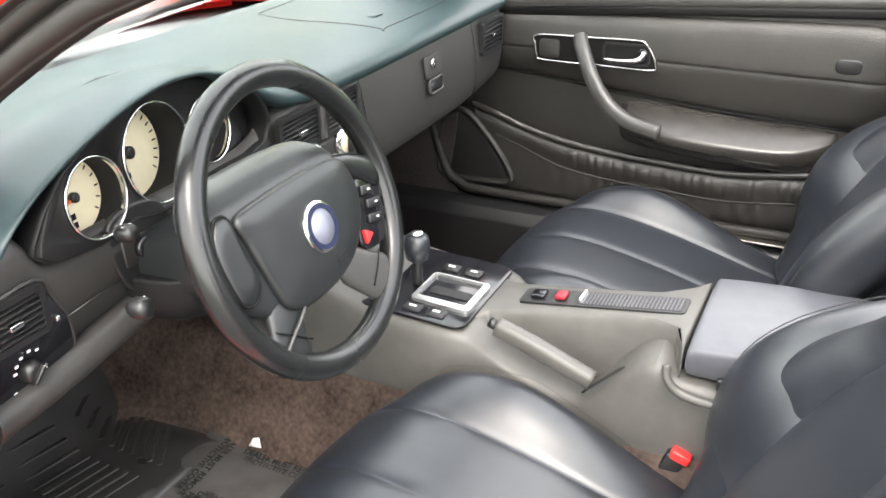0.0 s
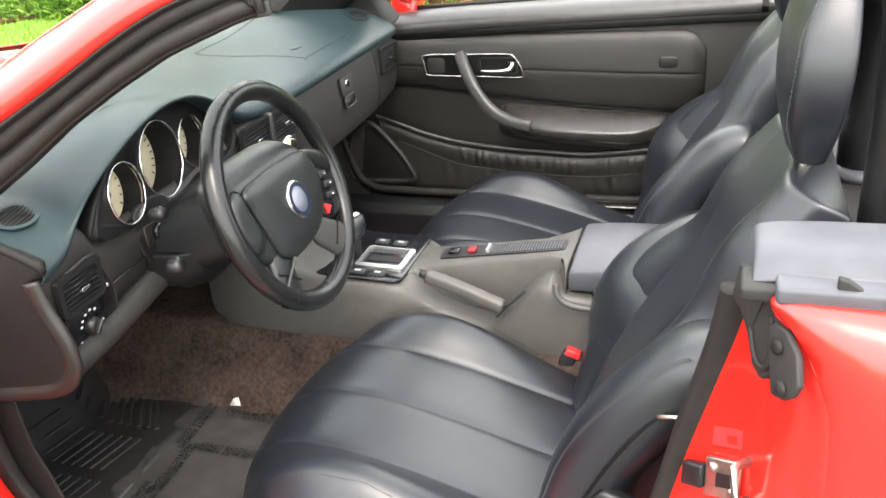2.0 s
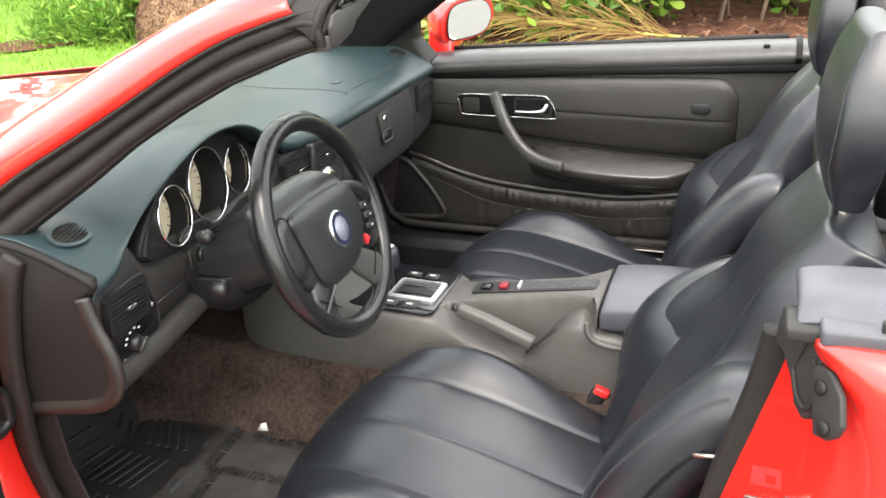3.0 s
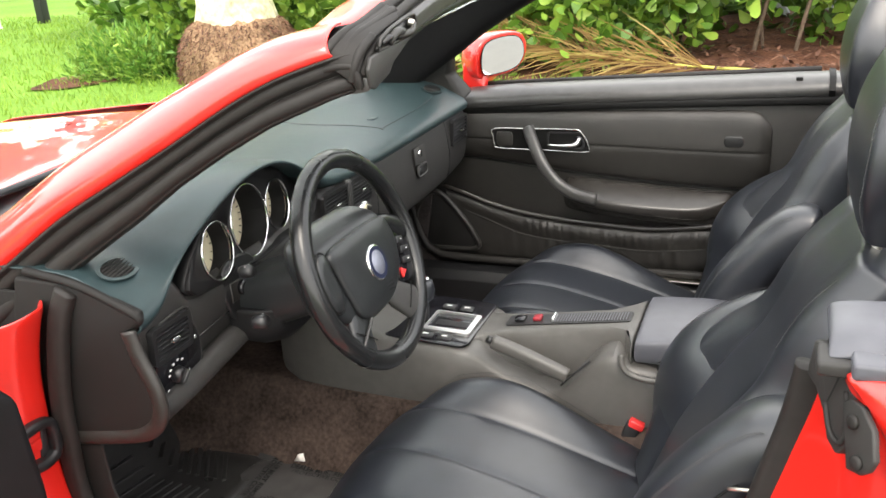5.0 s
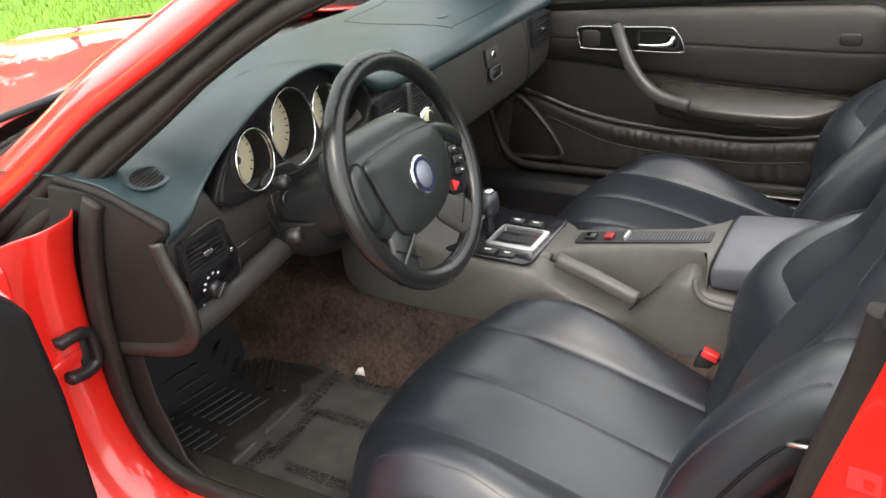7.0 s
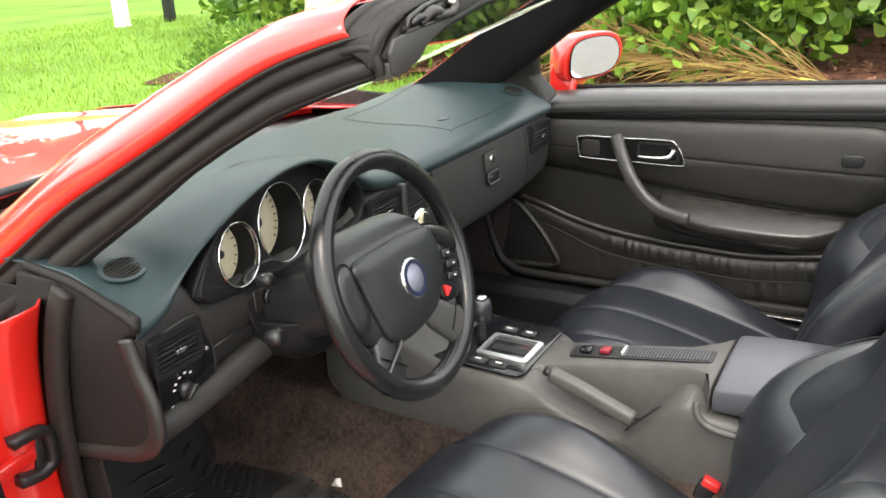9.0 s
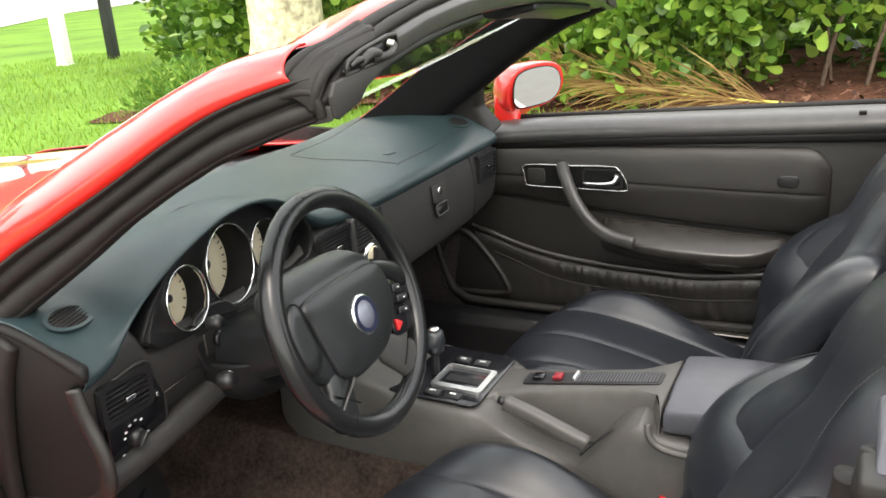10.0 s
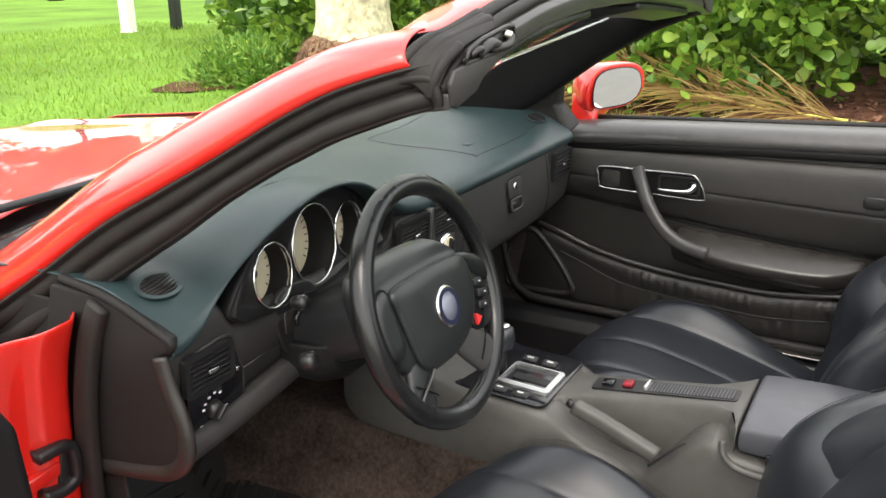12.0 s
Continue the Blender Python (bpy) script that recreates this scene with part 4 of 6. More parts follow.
    # glovebox
    for y in (0.088, 0.515):
        part("glovebox_seam", tube(spline([(-0.2235, y, 0.888), (-0.2165, y, 0.85), (-0.2115, y, 0.80), (-0.2195, y, 0.745), (-0.234, y, 0.722)], 4), 0.0013, 6, up=(0, 1, 0)), BLACK, panel, "dark seam of the glovebox lid")
    lock = frame_pose((-0.2145, 0.325, 0.850), (0, 1, 0), (-0.10, 0, 1))
    g = part("glovebox_latch", plate(rounded(0.062, 0.040, 0.004), 0.004, lock), FASCIA, panel, "grey glovebox latch", bevel=0.001)
    part("lock_cylinder", lathe([(0.008, 0), (0.008, 0.004), (0.004, 0.0042)], lock @ Matrix.Translation((-0.004, 0.004, 0.004)), 16), CHROME, g, "chrome lock")
    part("latch_recess", ring_plate(rounded(0.060, 0.030, 0.010), rounded(0.050, 0.020, 0.007), 0.005, lock @ Matrix.Translation((0.004, -0.038, 0))), FASCIA, g)
    part("latch_hollow", plate(rounded(0.052, 0.022, 0.008), 0.001, lock @ Matrix.Translation((0.004, -0.038, 0.0005))), BLACK, g)
    # vents
    vent((-0.2165, 0.590, 0.848), (0, 1, 0), 0.092, 0.056, 6, panel)
    vent((-0.215, -0.100, 0.863), (0, 1, 0), 0.086, 0.050, 7, panel)
    vent((-0.215, 0.010, 0.862), (0, 1, 0), 0.080, 0.050, 7, panel)
    part("vent_divider", box((0.016, 0.013, 0.064), (-0.210, -0.045, 0.866)), STRAP, panel, "satin divider between the vents", bevel=0.003)
    # centre stack
    st = [(-0.185, 0.83), (0.06, 0.83), (0.05, 0.72), (0.015, 0.60), (-0.12, 0.60), (-0.175, 0.74)]
    cs = part("centre_panel", plate(st, 0.012, frame_pose((-0.306, 0, 0), (0, 1, 0), (0.10, 0, 1))), FASCIA, car, "grey centre stack", bevel=0.008)
    for y in (-0.16, -0.074, 0.012):
        k = frame_pose((-0.216, y, 0.812), (0, 1, 0), (0.1, 0, 1))
        kn = part("climate_knob", lathe([(0.024, 0), (0.024, 0.008), (0.021, 0.012), (0.019, 0.013)], k, 24), CHROME, cs, "ringed climate knob")
        part("knob_face", lathe([(0.018, 0), (0.018, 0.002), (0.016, 0.003)], k @ Matrix.Translation((0, 0, 0.013)), 24), CREAM, kn, "cream knob face")
        part("knob_grip", box((0.008, 0.034, 0.012), (0, 0, 0), k @ Matrix.Translation((0, 0, 0.020))), BLACK, kn, bevel=0.003)
    part("radio", box((0.004, 0.19, 0.055), (-0.221, -0.045, 0.725)), GLOSS, cs, "black radio face", bevel=0.002)
    for k in range(6):
        part("radio_button", box((0.004, 0.018, 0.008), (-0.218, -0.12 + 0.03 * k, 0.708)), BLACK, cs, bevel=0.001)
    # seam across the lower panel
    part("panel_seam", tube([(-0.2265, -0.528, 0.789), (-0.2245, -0.44, 0.796)], 0.0012, 6), BLACK, panel, "thin panel seam")


dash_details()


def instruments():
    """Three deep chrome-ringed dials in an arched binnacle."""
    tilt = (-0.10, 0, 1)
    base = frame_pose((-0.278, 0, 0.905), (-0.12, 1, 0), tilt)
    hood = part("binnacle_hood", grid([[(x, y + g, z) for y, z in ARCH] for x, g in ((-0.2165, 0), (-0.225, 0.001), (-0.27, 0.001))], close_u=True), MATTE, car, "black recessed rim round the dials", solid=0.002)
    dials = ((-0.461, 0.903, 0.046), (-0.346, 0.914, 0.061), (-0.240, 0.908, 0.044))
    bm = plate([(y, z - 0.905) for y, z in ARCH], -0.09, base)
    cl = part("instrument_binnacle", bm, MATTE, car, "black arched instrument cluster", bevel=0.002)
    for y, z, r in dials:
        m = base @ Matrix.Translation((y, z - 0.905, 0.0))
        cut = bpy.data.meshes.new("bore")
        b2 = bmesh.new()
        bmesh.ops.create_cone(b2, cap_ends=True, segments=40, radius1=r * 0.975, radius2=r * 0.975, depth=0.30, matrix=m)
        b2.to_mesh(cut), b2.free()
        tool = new("bore", cut)
        cutter = cl.modifiers.new("bore", "BOOLEAN")
        cutter.object, cutter.operation = tool, "DIFFERENCE"
        dg = bpy.context.evaluated_depsgraph_get()
        done = bpy.data.meshes.new_from_object(cl.evaluated_get(dg))
        cl.modifiers.clear()
        cl.data = done
        bpy.data.objects.remove(tool)
    for y, z, r in dials:
        m = base @ Matrix.Translation((y, z - 0.905, 0.0))
        g = part("dial_ring", grid([[m @ Vector((q * math.cos(a), q * math.sin(a), h)) for a in np.linspace(0, 2 * math.pi, 45)] for q, h in ((r + 0.0012, -0.001), (r + 0.0016, 0.002), (r + 0.001, 0.0035), (r - 0.0005, 0.004), (r - 0.0012, 0.002), (r - 0.0014, -0.004))]), CHROME, cl, "chrome dial ring")
        f = m @ Matrix.Translation((0, 0, -0.78 * r))
        part("dial_tube", grid([[m @ Vector((q * math.cos(t), q * math.sin(t), h)) for t in np.linspace(0, 2 * math.pi, 41)] for q, h in ((r, 0.0), (r * 0.972, -0.004), (r * 0.965, -0.9 * r))]), MATTE, g, "black dial tube")
        part("dial_face", plate(circle(r * 0.96, 40), 0.001, f), CREAM, g, "cream dial face", smooth=False)
        for a in range(-40, 221, 20 if r < 0.05 else 13):
            part("tick", box((r * 0.12, 0.0018, 0.0006), (0, 0, 0), f @ pose(0, 0, 0, 0, 0, a) @ Matrix.Translation((r * 0.84, 0, 0.0018))), INK, g, smooth=False)
        for k in range(2):
            part("display_bar", box((r * 0.42, 0.007, 0.0006), (0, 0, 0), f @ Matrix.Translation((-r * 0.30, -r * (0.45 + 0.22 * k), 0.0018))), INK, g, smooth=False)
        part("needle", box((r * 0.78, 0.0024, 0.0015), (0, 0, 0), f @ pose(0, 0, 0, 0, 0, 195) @ Matrix.Translation((r * 0.33, 0, 0.004))), AMBER, g, "orange needle", smooth=False)
        part("needle_hub", lathe([(r * 0.13, 0), (r * 0.13, 0.006), (r * 0.09, 0.007)], f @ Matrix.Translation((0, 0, 0.001)), 16), BLACK, g)


instruments()


# steering wheel
def steering_wheel():
    a, b = radians(19.1), radians(1.8)
    n = Vector((math.cos(a) * math.cos(b), math.cos(a) * math.sin(b), math.sin(a)))
    across = Vector((-math.sin(b), math.cos(b), 0))
    m = frame_pose((-0.0197, -0.3536, 0.8684), across, n.cross(across))
    R = 0.165
    rim = part("steering_wheel", sweep([m @ Vector((R * math.cos(a), R * math.sin(a), 0)) for a in np.linspace(0, 2 * math.pi, 72, endpoint=False)], circle(0.0158, 14), up=n, closed=True), RIM, car, "black leather-rimmed steering wheel")

    def smooth_loop(pts, k=4):
        return [(p.x, p.y) for p in spline([(x, y, 0) for x, y in pts], k, True)]

    # hub body, its top sloping back to the column
    body = smooth_loop([(-0.120, 0.056), (-0.05, 0.058), (0.03, 0.055), (0.078, 0.048), (0.094, 0.032), (0.100, 0.0), (0.090, -0.032), (0.070, -0.056), (0.037, -0.076), (-0.009, -0.087), (-0.06, -0.085), (-0.105, -0.070), (-0.146, -0.044), (-0.156, -0.01), (-0.156, 0.025), (-0.145, 0.046)])
    rings = [[m @ Vector((x * k, y * k + lift * smoothstep(-0.01, 0.05, y), h)) for x, y in body] for h, k, lift in ((-0.060, 0.84, 0.040), (-0.034, 0.95, 0.032), (-0.010, 1.0, 0.016), (0.000, 0.99, 0.006), (0.006, 0.955, 0.0), (0.007, 0.6, 0.0), (0.0075, 0.2, 0.0))]
    hub = part("wheel_hub", loft(rings), HUB, rim, "black moulded hub", sub=1)
    # airbag cover with a crisp edge
    cover = smooth_loop([(-0.110, 0.047), (-0.05, 0.051), (0.03, 0.049), (0.074, 0.043), (0.087, 0.030), (0.093, 0.0), (0.083, -0.03), (0.064, -0.052), (0.035, -0.070), (-0.009, -0.080), (-0.06, -0.078), (-0.090, -0.067), (-0.099, -0.040), (-0.105, -0.010), (-0.109, 0.02)])
    part("airbag_cover", loft([[m @ Vector((x * k, y * k, h)) for x, y in cover] for k, h in ((1.0, 0.002), (1.0, 0.0105), (0.985, 0.0135), (0.94, 0.0155), (0.6, 0.0175), (0.25, 0.018))]), HUB, rim, "black airbag cover")
    pad = smooth_loop([(-0.128, 0.055), (-0.117, 0.047), (-0.115, 0.015), (-0.112, -0.020), (-0.124, -0.037), (-0.144, -0.033), (-0.151, 0.0), (-0.150, 0.030), (-0.140, 0.049)])
    mid = Vector((-0.132, 0.008))
    rings = [[m @ Vector((mid.x + (x - mid.x) * k, mid.y + (y - mid.y) * k, h)) for x, y in pad] for k, h in ((1.0, 0.0), (1.0, 0.008), (0.93, 0.0115), (0.6, 0.012), (0.25, 0.0115))]
    part("horn_pad", loft(rings), HUB, rim, "black horn pad")
    part("horn_pad_seam", tube([m @ Vector((mid.x + (x - mid.x) * 1.03, mid.y + (y - mid.y) * 1.03, 0.0075)) for x, y in pad], 0.0019, 6, up=n, closed=True), INK, rim, "black seam of the horn pad")

    def spoke(line, label, mat=RIM):
        pts = [Vector((u, v, h)) for u, v, w, h in line]
        rings = []
        for i, (u, v, w, h) in enumerate(line):
            way = (pts[min(i + 1, len(pts) - 1)] - pts[max(i - 1, 0)]).normalized()
            side = Vector((-way.y, way.x, 0)).normalized()
            rings.append([m @ (pts[i] + side * w * q + Vector((0, 0, e))) for q, e in ((-0.5, -0.009), (-0.5, 0.002), (-0.40, 0.008), (-0.15, 0.010), (0.15, 0.010), (0.40, 0.008), (0.5, 0.002), (0.5, -0.009))])
        return part("spoke", loft(rings), mat, rim, label, sub=1)

    spoke([(0.066, 0.038, 0.026, -0.004), (0.100, 0.030, 0.030, -0.003), (0.135, 0.010, 0.036, -0.003), (0.162, -0.012, 0.050, 0.0)], "padded black upper spoke")
    spoke([(-0.125, 0.018, 0.075, -0.012), (-0.148, 0.012, 0.066, -0.010), (-0.165, 0.004, 0.075, -0.004)], "padded black upper spoke")
    # Right lower spoke is paler than the left: its lighting is in the material.
    spoke([(0.028, -0.064, 0.050, -0.006), (0.055, -0.090, 0.054, -0.004), (0.078, -0.110, 0.060, -0.003), (0.102, -0.131, 0.078, 0.0)], "padded lower spoke, paler satin for the light on it", STRAP)
    spoke([(-0.080, -0.050, 0.066, -0.004), (-0.093, -0.080, 0.054, -0.001), (-0.101, -0.103, 0.056, -0.001), (-0.108, -0.126, 0.080, 0.0)], "padded black lower spoke", HUB)
    # Ridge in paler satin, which also draws the highlight along this edge.
    part("spoke_ridge", tube(spline([m @ Vector(p) for p in ((-0.064, -0.074, 0.009), (-0.080, -0.082, 0.0125), (-0.104, -0.094, 0.012), (-0.125, -0.108, 0.010))], 5), 0.0022, 8, up=n), STRAP, rim, "raised ridge of the spoke, paler for its highlight")
    for line in (((-0.122, -0.078, 0.0098), (-0.100, -0.094, 0.0115), (-0.076, -0.112, 0.0095)), ((0.094, -0.084, 0.0085), (0.080, -0.100, 0.0088), (0.060, -0.118, 0.0080))):
        part("spoke_seam", tube(spline([m @ Vector(p) for p in line], 4), 0.0011, 6, up=n), INK, rim, "dark seam across the spoke")
    e = m @ Matrix.Translation((-0.002, -0.012, 0.0175))
    part("emblem", lathe([(0.030, 0), (0.030, 0.002), (0.027, 0.0035), (0.024, 0.003)], e, 36), CHROME, rim, "round silver emblem")
    part("emblem_ring", ring_plate(circle(0.0262, 36), circle(0.0205, 36), 0.001, e @ Matrix.Translation((0, 0, 0.0035))), BLUE, rim, "blue enamel ring", smooth=False)
    part("emblem_centre", lathe([(0.0203, 0), (0.0203, 0.0005), (0.004, 0.002)], e @ Matrix.Translation((0, 0, 0.0032)), 30), EMBLEM, rim, "silver emblem centre")
    for k in range(3):
        part("print_bar", box((0.020, 0.0032, 0.0006), (0, 0, 0), m @ Matrix.Translation((0.014, -0.052 - 0.006 * k, 0.0175)) @ pose(0, 0, 0, 0, 0, -7)), BLACK, rim, smooth=False)
    # switch bank beside the hub
    bank = smooth_loop([(0.104, 0.002), (0.126, -0.002), (0.146, -0.014), (0.150, -0.040), (0.128, -0.078), (0.096, -0.082), (0.076, -0.072), (0.084, -0.040)], 3)
    part("switch_bank", plate(bank, 0.010, m @ Matrix.Translation((0, 0, -0.008))), GLOSS, rim, "gloss black switch bank", bevel=0.002)
    for u, v, w, h in ((0.118, -0.014, 0.022, 0.013), (0.124, -0.033, 0.030, 0.012), (0.116, -0.050, 0.028, 0.011)):
        part("wheel_button", box((w, h, 0.006), (0, 0, 0), m @ Matrix.Translation((u, v, 0.004)) @ pose(0, 0, 0, 0, 0, -14)), BLACK, rim, "small black switch", bevel=0.002)
        part("button_mark", box((0.005, 0.0022, 0.0006), (0, 0, 0), m @ Matrix.Translation((u + 0.003, v, 0.0073)) @ pose(0, 0, 0, 0, 0, -14)), WHITE, rim, smooth=False)
    part("wheel_button", plate([(-0.008, -0.008), (0.009, 0.0), (-0.006, 0.010)], 0.006, m @ Matrix.Translation((0.089, -0.063, 0.002))), REDPLASTIC, rim, "red three-cornered switch", bevel=0.001)
    # column
    part("steering_column", loft([[m @ Vector((x * k, y * k - 0.012, h)) for x, y in rounded(0.115, 0.095, 0.03)] for k, h in ((1.1, -0.24), (1.0, -0.12), (0.95, -0.05), (0.85, -0.035))]), HUB, car, "dark grey steering column shroud", bevel=0.004)
    for p, q in (((-0.140, -0.490, 0.886), 0.010), ((-0.103, -0.525, 0.823), 0.012)):
        k = frame_pose((p[0] - 0.02, p[1], p[2]), (0, 1, 0), (-0.2, 0, 1))
        part("stalk_end", lathe([(q * 0.8, 0), (q, 0.006), (q, 0.018), (q * 0.7, 0.024)], k, 16), BLACK, car, "rounded black stalk end")
        for u in (-0.3, 0.5):
            part("stalk_mark", box((0.004, 0.003, 0.003), (0, 0, 0), k @ Matrix.Translation((q * u, q * 0.75, 0.014))), WHITE, car, bevel=0.0008)
    # ignition pod: a shallow dark bezel with the lock in it
    out = [(p.x, p.y) for p in spline([(-0.456, 0.846, 0), (-0.446, 0.868, 0), (-0.412, 0.876, 0), (-0.372, 0.866, 0), (-0.355, 0.83, 0), (-0.368, 0.782, 0), (-0.405, 0.760, 0), (-0.440, 0.778, 0), (-0.454, 0.812, 0)], 4, True)]
    pod = frame_pose((-0.216, 0, 0), (0, 1, 0), (-0.02, 0, 1))
    pd = part("ignition_pod", plate(out, 0.010, pod), BLACK, car, "dark rounded ignition pod", bevel=0.004)
    part("lock_plate", box((0.044, 0.034, 0.004), (0, 0, 0), pod @ Matrix.Translation((-0.418, 0.822, 0.010))), TRIM, pd, bevel=0.003)
    part("ignition_lock", lathe([(0.013, 0), (0.013, 0.008), (0.010, 0.010), (0.004, 0.008)], pod @ Matrix.Translation((-0.412, 0.822, 0.011)), 18), GLOSS, pd, "black ignition lock")
    # lower shroud, a rounded bowl hanging under the column
    rings = []
    for x, y0, y1, z0, z1 in ((-0.24, -0.437, -0.23, 0.704, 0.79), (-0.20, -0.434, -0.235, 0.702, 0.79), (-0.175, -0.426, -0.25, 0.711, 0.79), (-0.155, -0.412, -0.27, 0.730, 0.79)):
        w, c = (y1 - y0) / 2, (y0 + y1) / 2
        rings.append([(x, c + w * math.sin(q), z1 - (z1 - z0) * math.cos(q) ** 0.6 if abs(q) < 1.57 else z1) for q in np.linspace(-1.57, 1.57, 15)])
    part("under_column", loft(rings), MATTE, car, "black rounded shroud below the column", bevel=0.004, auto=45)


steering_wheel()


# centre console
def console():
    # lower body along the tunnel
    rings = []
    for x, zt, w in ((-0.42, 0.66, 0.115), (-0.25, 0.64, 0.118), (-0.12, 0.592, 0.12), (0.0, 0.588, 0.12), (0.035, 0.590, 0.118), (0.07, 0.575, 0.105), (0.10, 0.540, 0.10), (0.21, 0.512, 0.104), (0.235, 0.520, 0.108), (0.27, 0.565, 0.113), (0.30, 0.600, 0.116), (0.335, 0.622, 0.118), (0.348, 0.605, 0.118), (0.37, 0.588, 0.118), (0.62, 0.60, 0.12)):
        rings.append([(x, -w - 0.012, 0.40), (x, -w - 0.006, 0.47), (x, -w, zt - 0.02), (x, -w + 0.006, zt - 0.004), (x, -w + 0.022, zt), (x, 0, zt), (x, w - 0.022, zt), (x, w - 0.006, zt - 0.004), (x, w, zt - 0.02), (x, w + 0.006, 0.47), (x, w + 0.012, 0.40)])
    con = part("centre_console", loft(rings), CONSOLE, car, "warm grey plastic console between the seats", sub=1, auto=60)
    # raised switch rail
    rail = []
    for x, z, a, b in ((0.02, 0.584, -0.08, 0.085), (0.06, 0.589, -0.040, 0.06), (0.12, 0.599, -0.036, 0.052), (0.30, 0.627, -0.030, 0.055), (0.345, 0.635, -0.05, 0.075), (0.362, 0.634, -0.095, 0.10)):
        rail.append([(x, a - 0.02, z - 0.09), (x, a - 0.006, z - 0.012), (x, a, z), (x, a + 0.008, z + 0.003), (x, b - 0.008, z + 0.003), (x, b, z), (x, b + 0.006, z - 0.012), (x, b + 0.02, z - 0.09)])
    part("switch_rail", loft(rail), CONSOLE, con, "raised grey rail", bevel=0.004)
    slope = frame_pose((0.222, 0.008, 0.6180), (1, 0, 0.152), (0, 1, 0))
    part("rail_channel", plate(rounded(0.25, 0.044, 0.006), 0.003, slope), BLACK, con, "black channel in the rail", smooth=False)
    part("tray", box((0.150, 0.036, 0.0012), (0, 0, 0), slope @ Matrix.Translation((0.045, 0, 0.003))), SOFTGREY, con, "grey ribbed tray", bevel=0.0004)
    for k in range(26):
        part("tray_rib", box((0.0022, 0.034, 0.0014), (0, 0, 0), slope @ Matrix.Translation((-0.024 + 0.0056 * k, 0, 0.0040))), LIDVINYL, con, smooth=False)
    part("console_switch", box((0.022, 0.022, 0.007), (0, 0, 0), slope @ Matrix.Translation((-0.098, 0, 0.006))), GLOSS, con, "black rocker switch", bevel=0.003)
    part("warning_switch", box((0.018, 0.020, 0.008), (0, 0, 0), slope @ Matrix.Translation((-0.062, 0, 0.006))), DARKRED, con, "dark red hazard switch", bevel=0.003)
    part("console_switch", box((0.006, 0.030, 0.010), (0, 0, 0), slope @ Matrix.Translation((-0.028, 0, 0.006))), BRIGHT, con, "bright switch edge", bevel=0.002)
    # selector gate
    gm = frame_pose((-0.045, -0.004, 0.590), (1, 0, -0.03), (0, 1, 0))
    gp = part("selector_panel", plate(rounded(0.185, 0.205, 0.02), 0.006, gm), GLOSS, con, "gloss black selector panel", bevel=0.002)
    fr = gm @ Matrix.Translation((0.034, -0.020, 0.006))
    part("selector_frame", ring_plate(rounded(0.100, 0.088, 0.008), [(x - 0.0045, y + 0.0055) for x, y in rounded(0.086, 0.072, 0.004)], 0.006, fr), BRIGHT, gp, "bright metal selector frame", smooth=False)
    part("gate_slot", plate(rounded(0.07, 0.022, 0.006), 0.002, fr), BLACK, gp, smooth=False)
    for k in range(5):
        part("gate_letter", box((0.007, 0.009, 0.0006), (0, 0, 0), fr @ Matrix.Translation((-0.03 + 0.014 * k, -0.028, 0.0006))), WHITE, gp, smooth=False)
    for y in (-0.082, 0.052):
        for k in range(2):
            part("console_switch", box((0.030, 0.020, 0.006), (0, 0, 0), gm @ Matrix.Translation((0.0 + 0.04 * k, y, 0.008))), BLACK, gp, bevel=0.003)
            part("switch_mark", box((0.012, 0.004, 0.0006), (0, 0, 0), gm @ Matrix.Translation((0.0 + 0.04 * k, y, 0.0114))), WHITE, gp, smooth=False)
    lever = [fr @ Vector((-0.062, 0.006, 0.0)), fr @ Vector((-0.062, 0.006, 0.03)), fr @ Vector((-0.062, 0.006, 0.05))]
    part("gear_lever", tube(spline(lever, 4), 0.008, 10, up=(0, 1, 0)), BLACK, con, "black gear lever")
    part("lever_knob", lathe([(0.008, 0), (0.018, 0.008), (0.021, 0.026), (0.018, 0.044), (0.008, 0.050)], fr @ Matrix.Translation((-0.062, 0.006, 0.040)), 18), LEATHER, con, "black leather lever knob")
    part("knob_cap", lathe([(0.012, 0), (0.010, 0.004), (0.003, 0.005)], fr @ Matrix.Translation((-0.062, 0.006, 0.089)), 14), CHROME, con, "chrome knob cap")
    # lid of the box between the seats
    lid = pillow([-0.105, -0.098, -0.07, 0, 0.07, 0.098, 0.105], [0.366, 0.374, 0.41, 0.48, 0.56, 0.60, 0.61],
                 lambda u, v: (v, u, 0.640 + 0.012 * (1 - (u / 0.105) ** 2) + 0.01 * smoothstep(0.35, 0.45, v)), lambda u, v: (v, u * 0.97, 0.600))
    part("armrest_lid", lid, LIDVINYL, con, "blue-grey padded lid", sub=2)
    part("lid_catch", box((0.05, 0.008, 0.018), (0.435, -0.108, 0.603)), BLACK, con, "black lid catch", bevel=0.003)
    part("lid_recess", tube(spline([(0.347, -0.118, 0.622), (0.352, -0.124, 0.602), (0.372, -0.126, 0.587), (0.42, -0.126, 0.582), (0.56, -0.126, 0.582)], 5), 0.006, 8, up=(0, 1, 0)), CONSOLE, con, "rounded lip below the lid")
    # handbrake
    hb = spline([(0.10, -0.098, 0.607), (0.15, -0.100, 0.592), (0.20, -0.102, 0.574), (0.245, -0.102, 0.556)], 6)
    part("handbrake", sweep(hb, rounded(0.024, 0.026, 0.008, 3)), CONSOLE, con, "grey handbrake lever")
    part("handbrake_button", tube([(0.088, -0.097, 0.611), (0.10, -0.098, 0.607)], 0.008, 10), BLACK, con, "black release button")
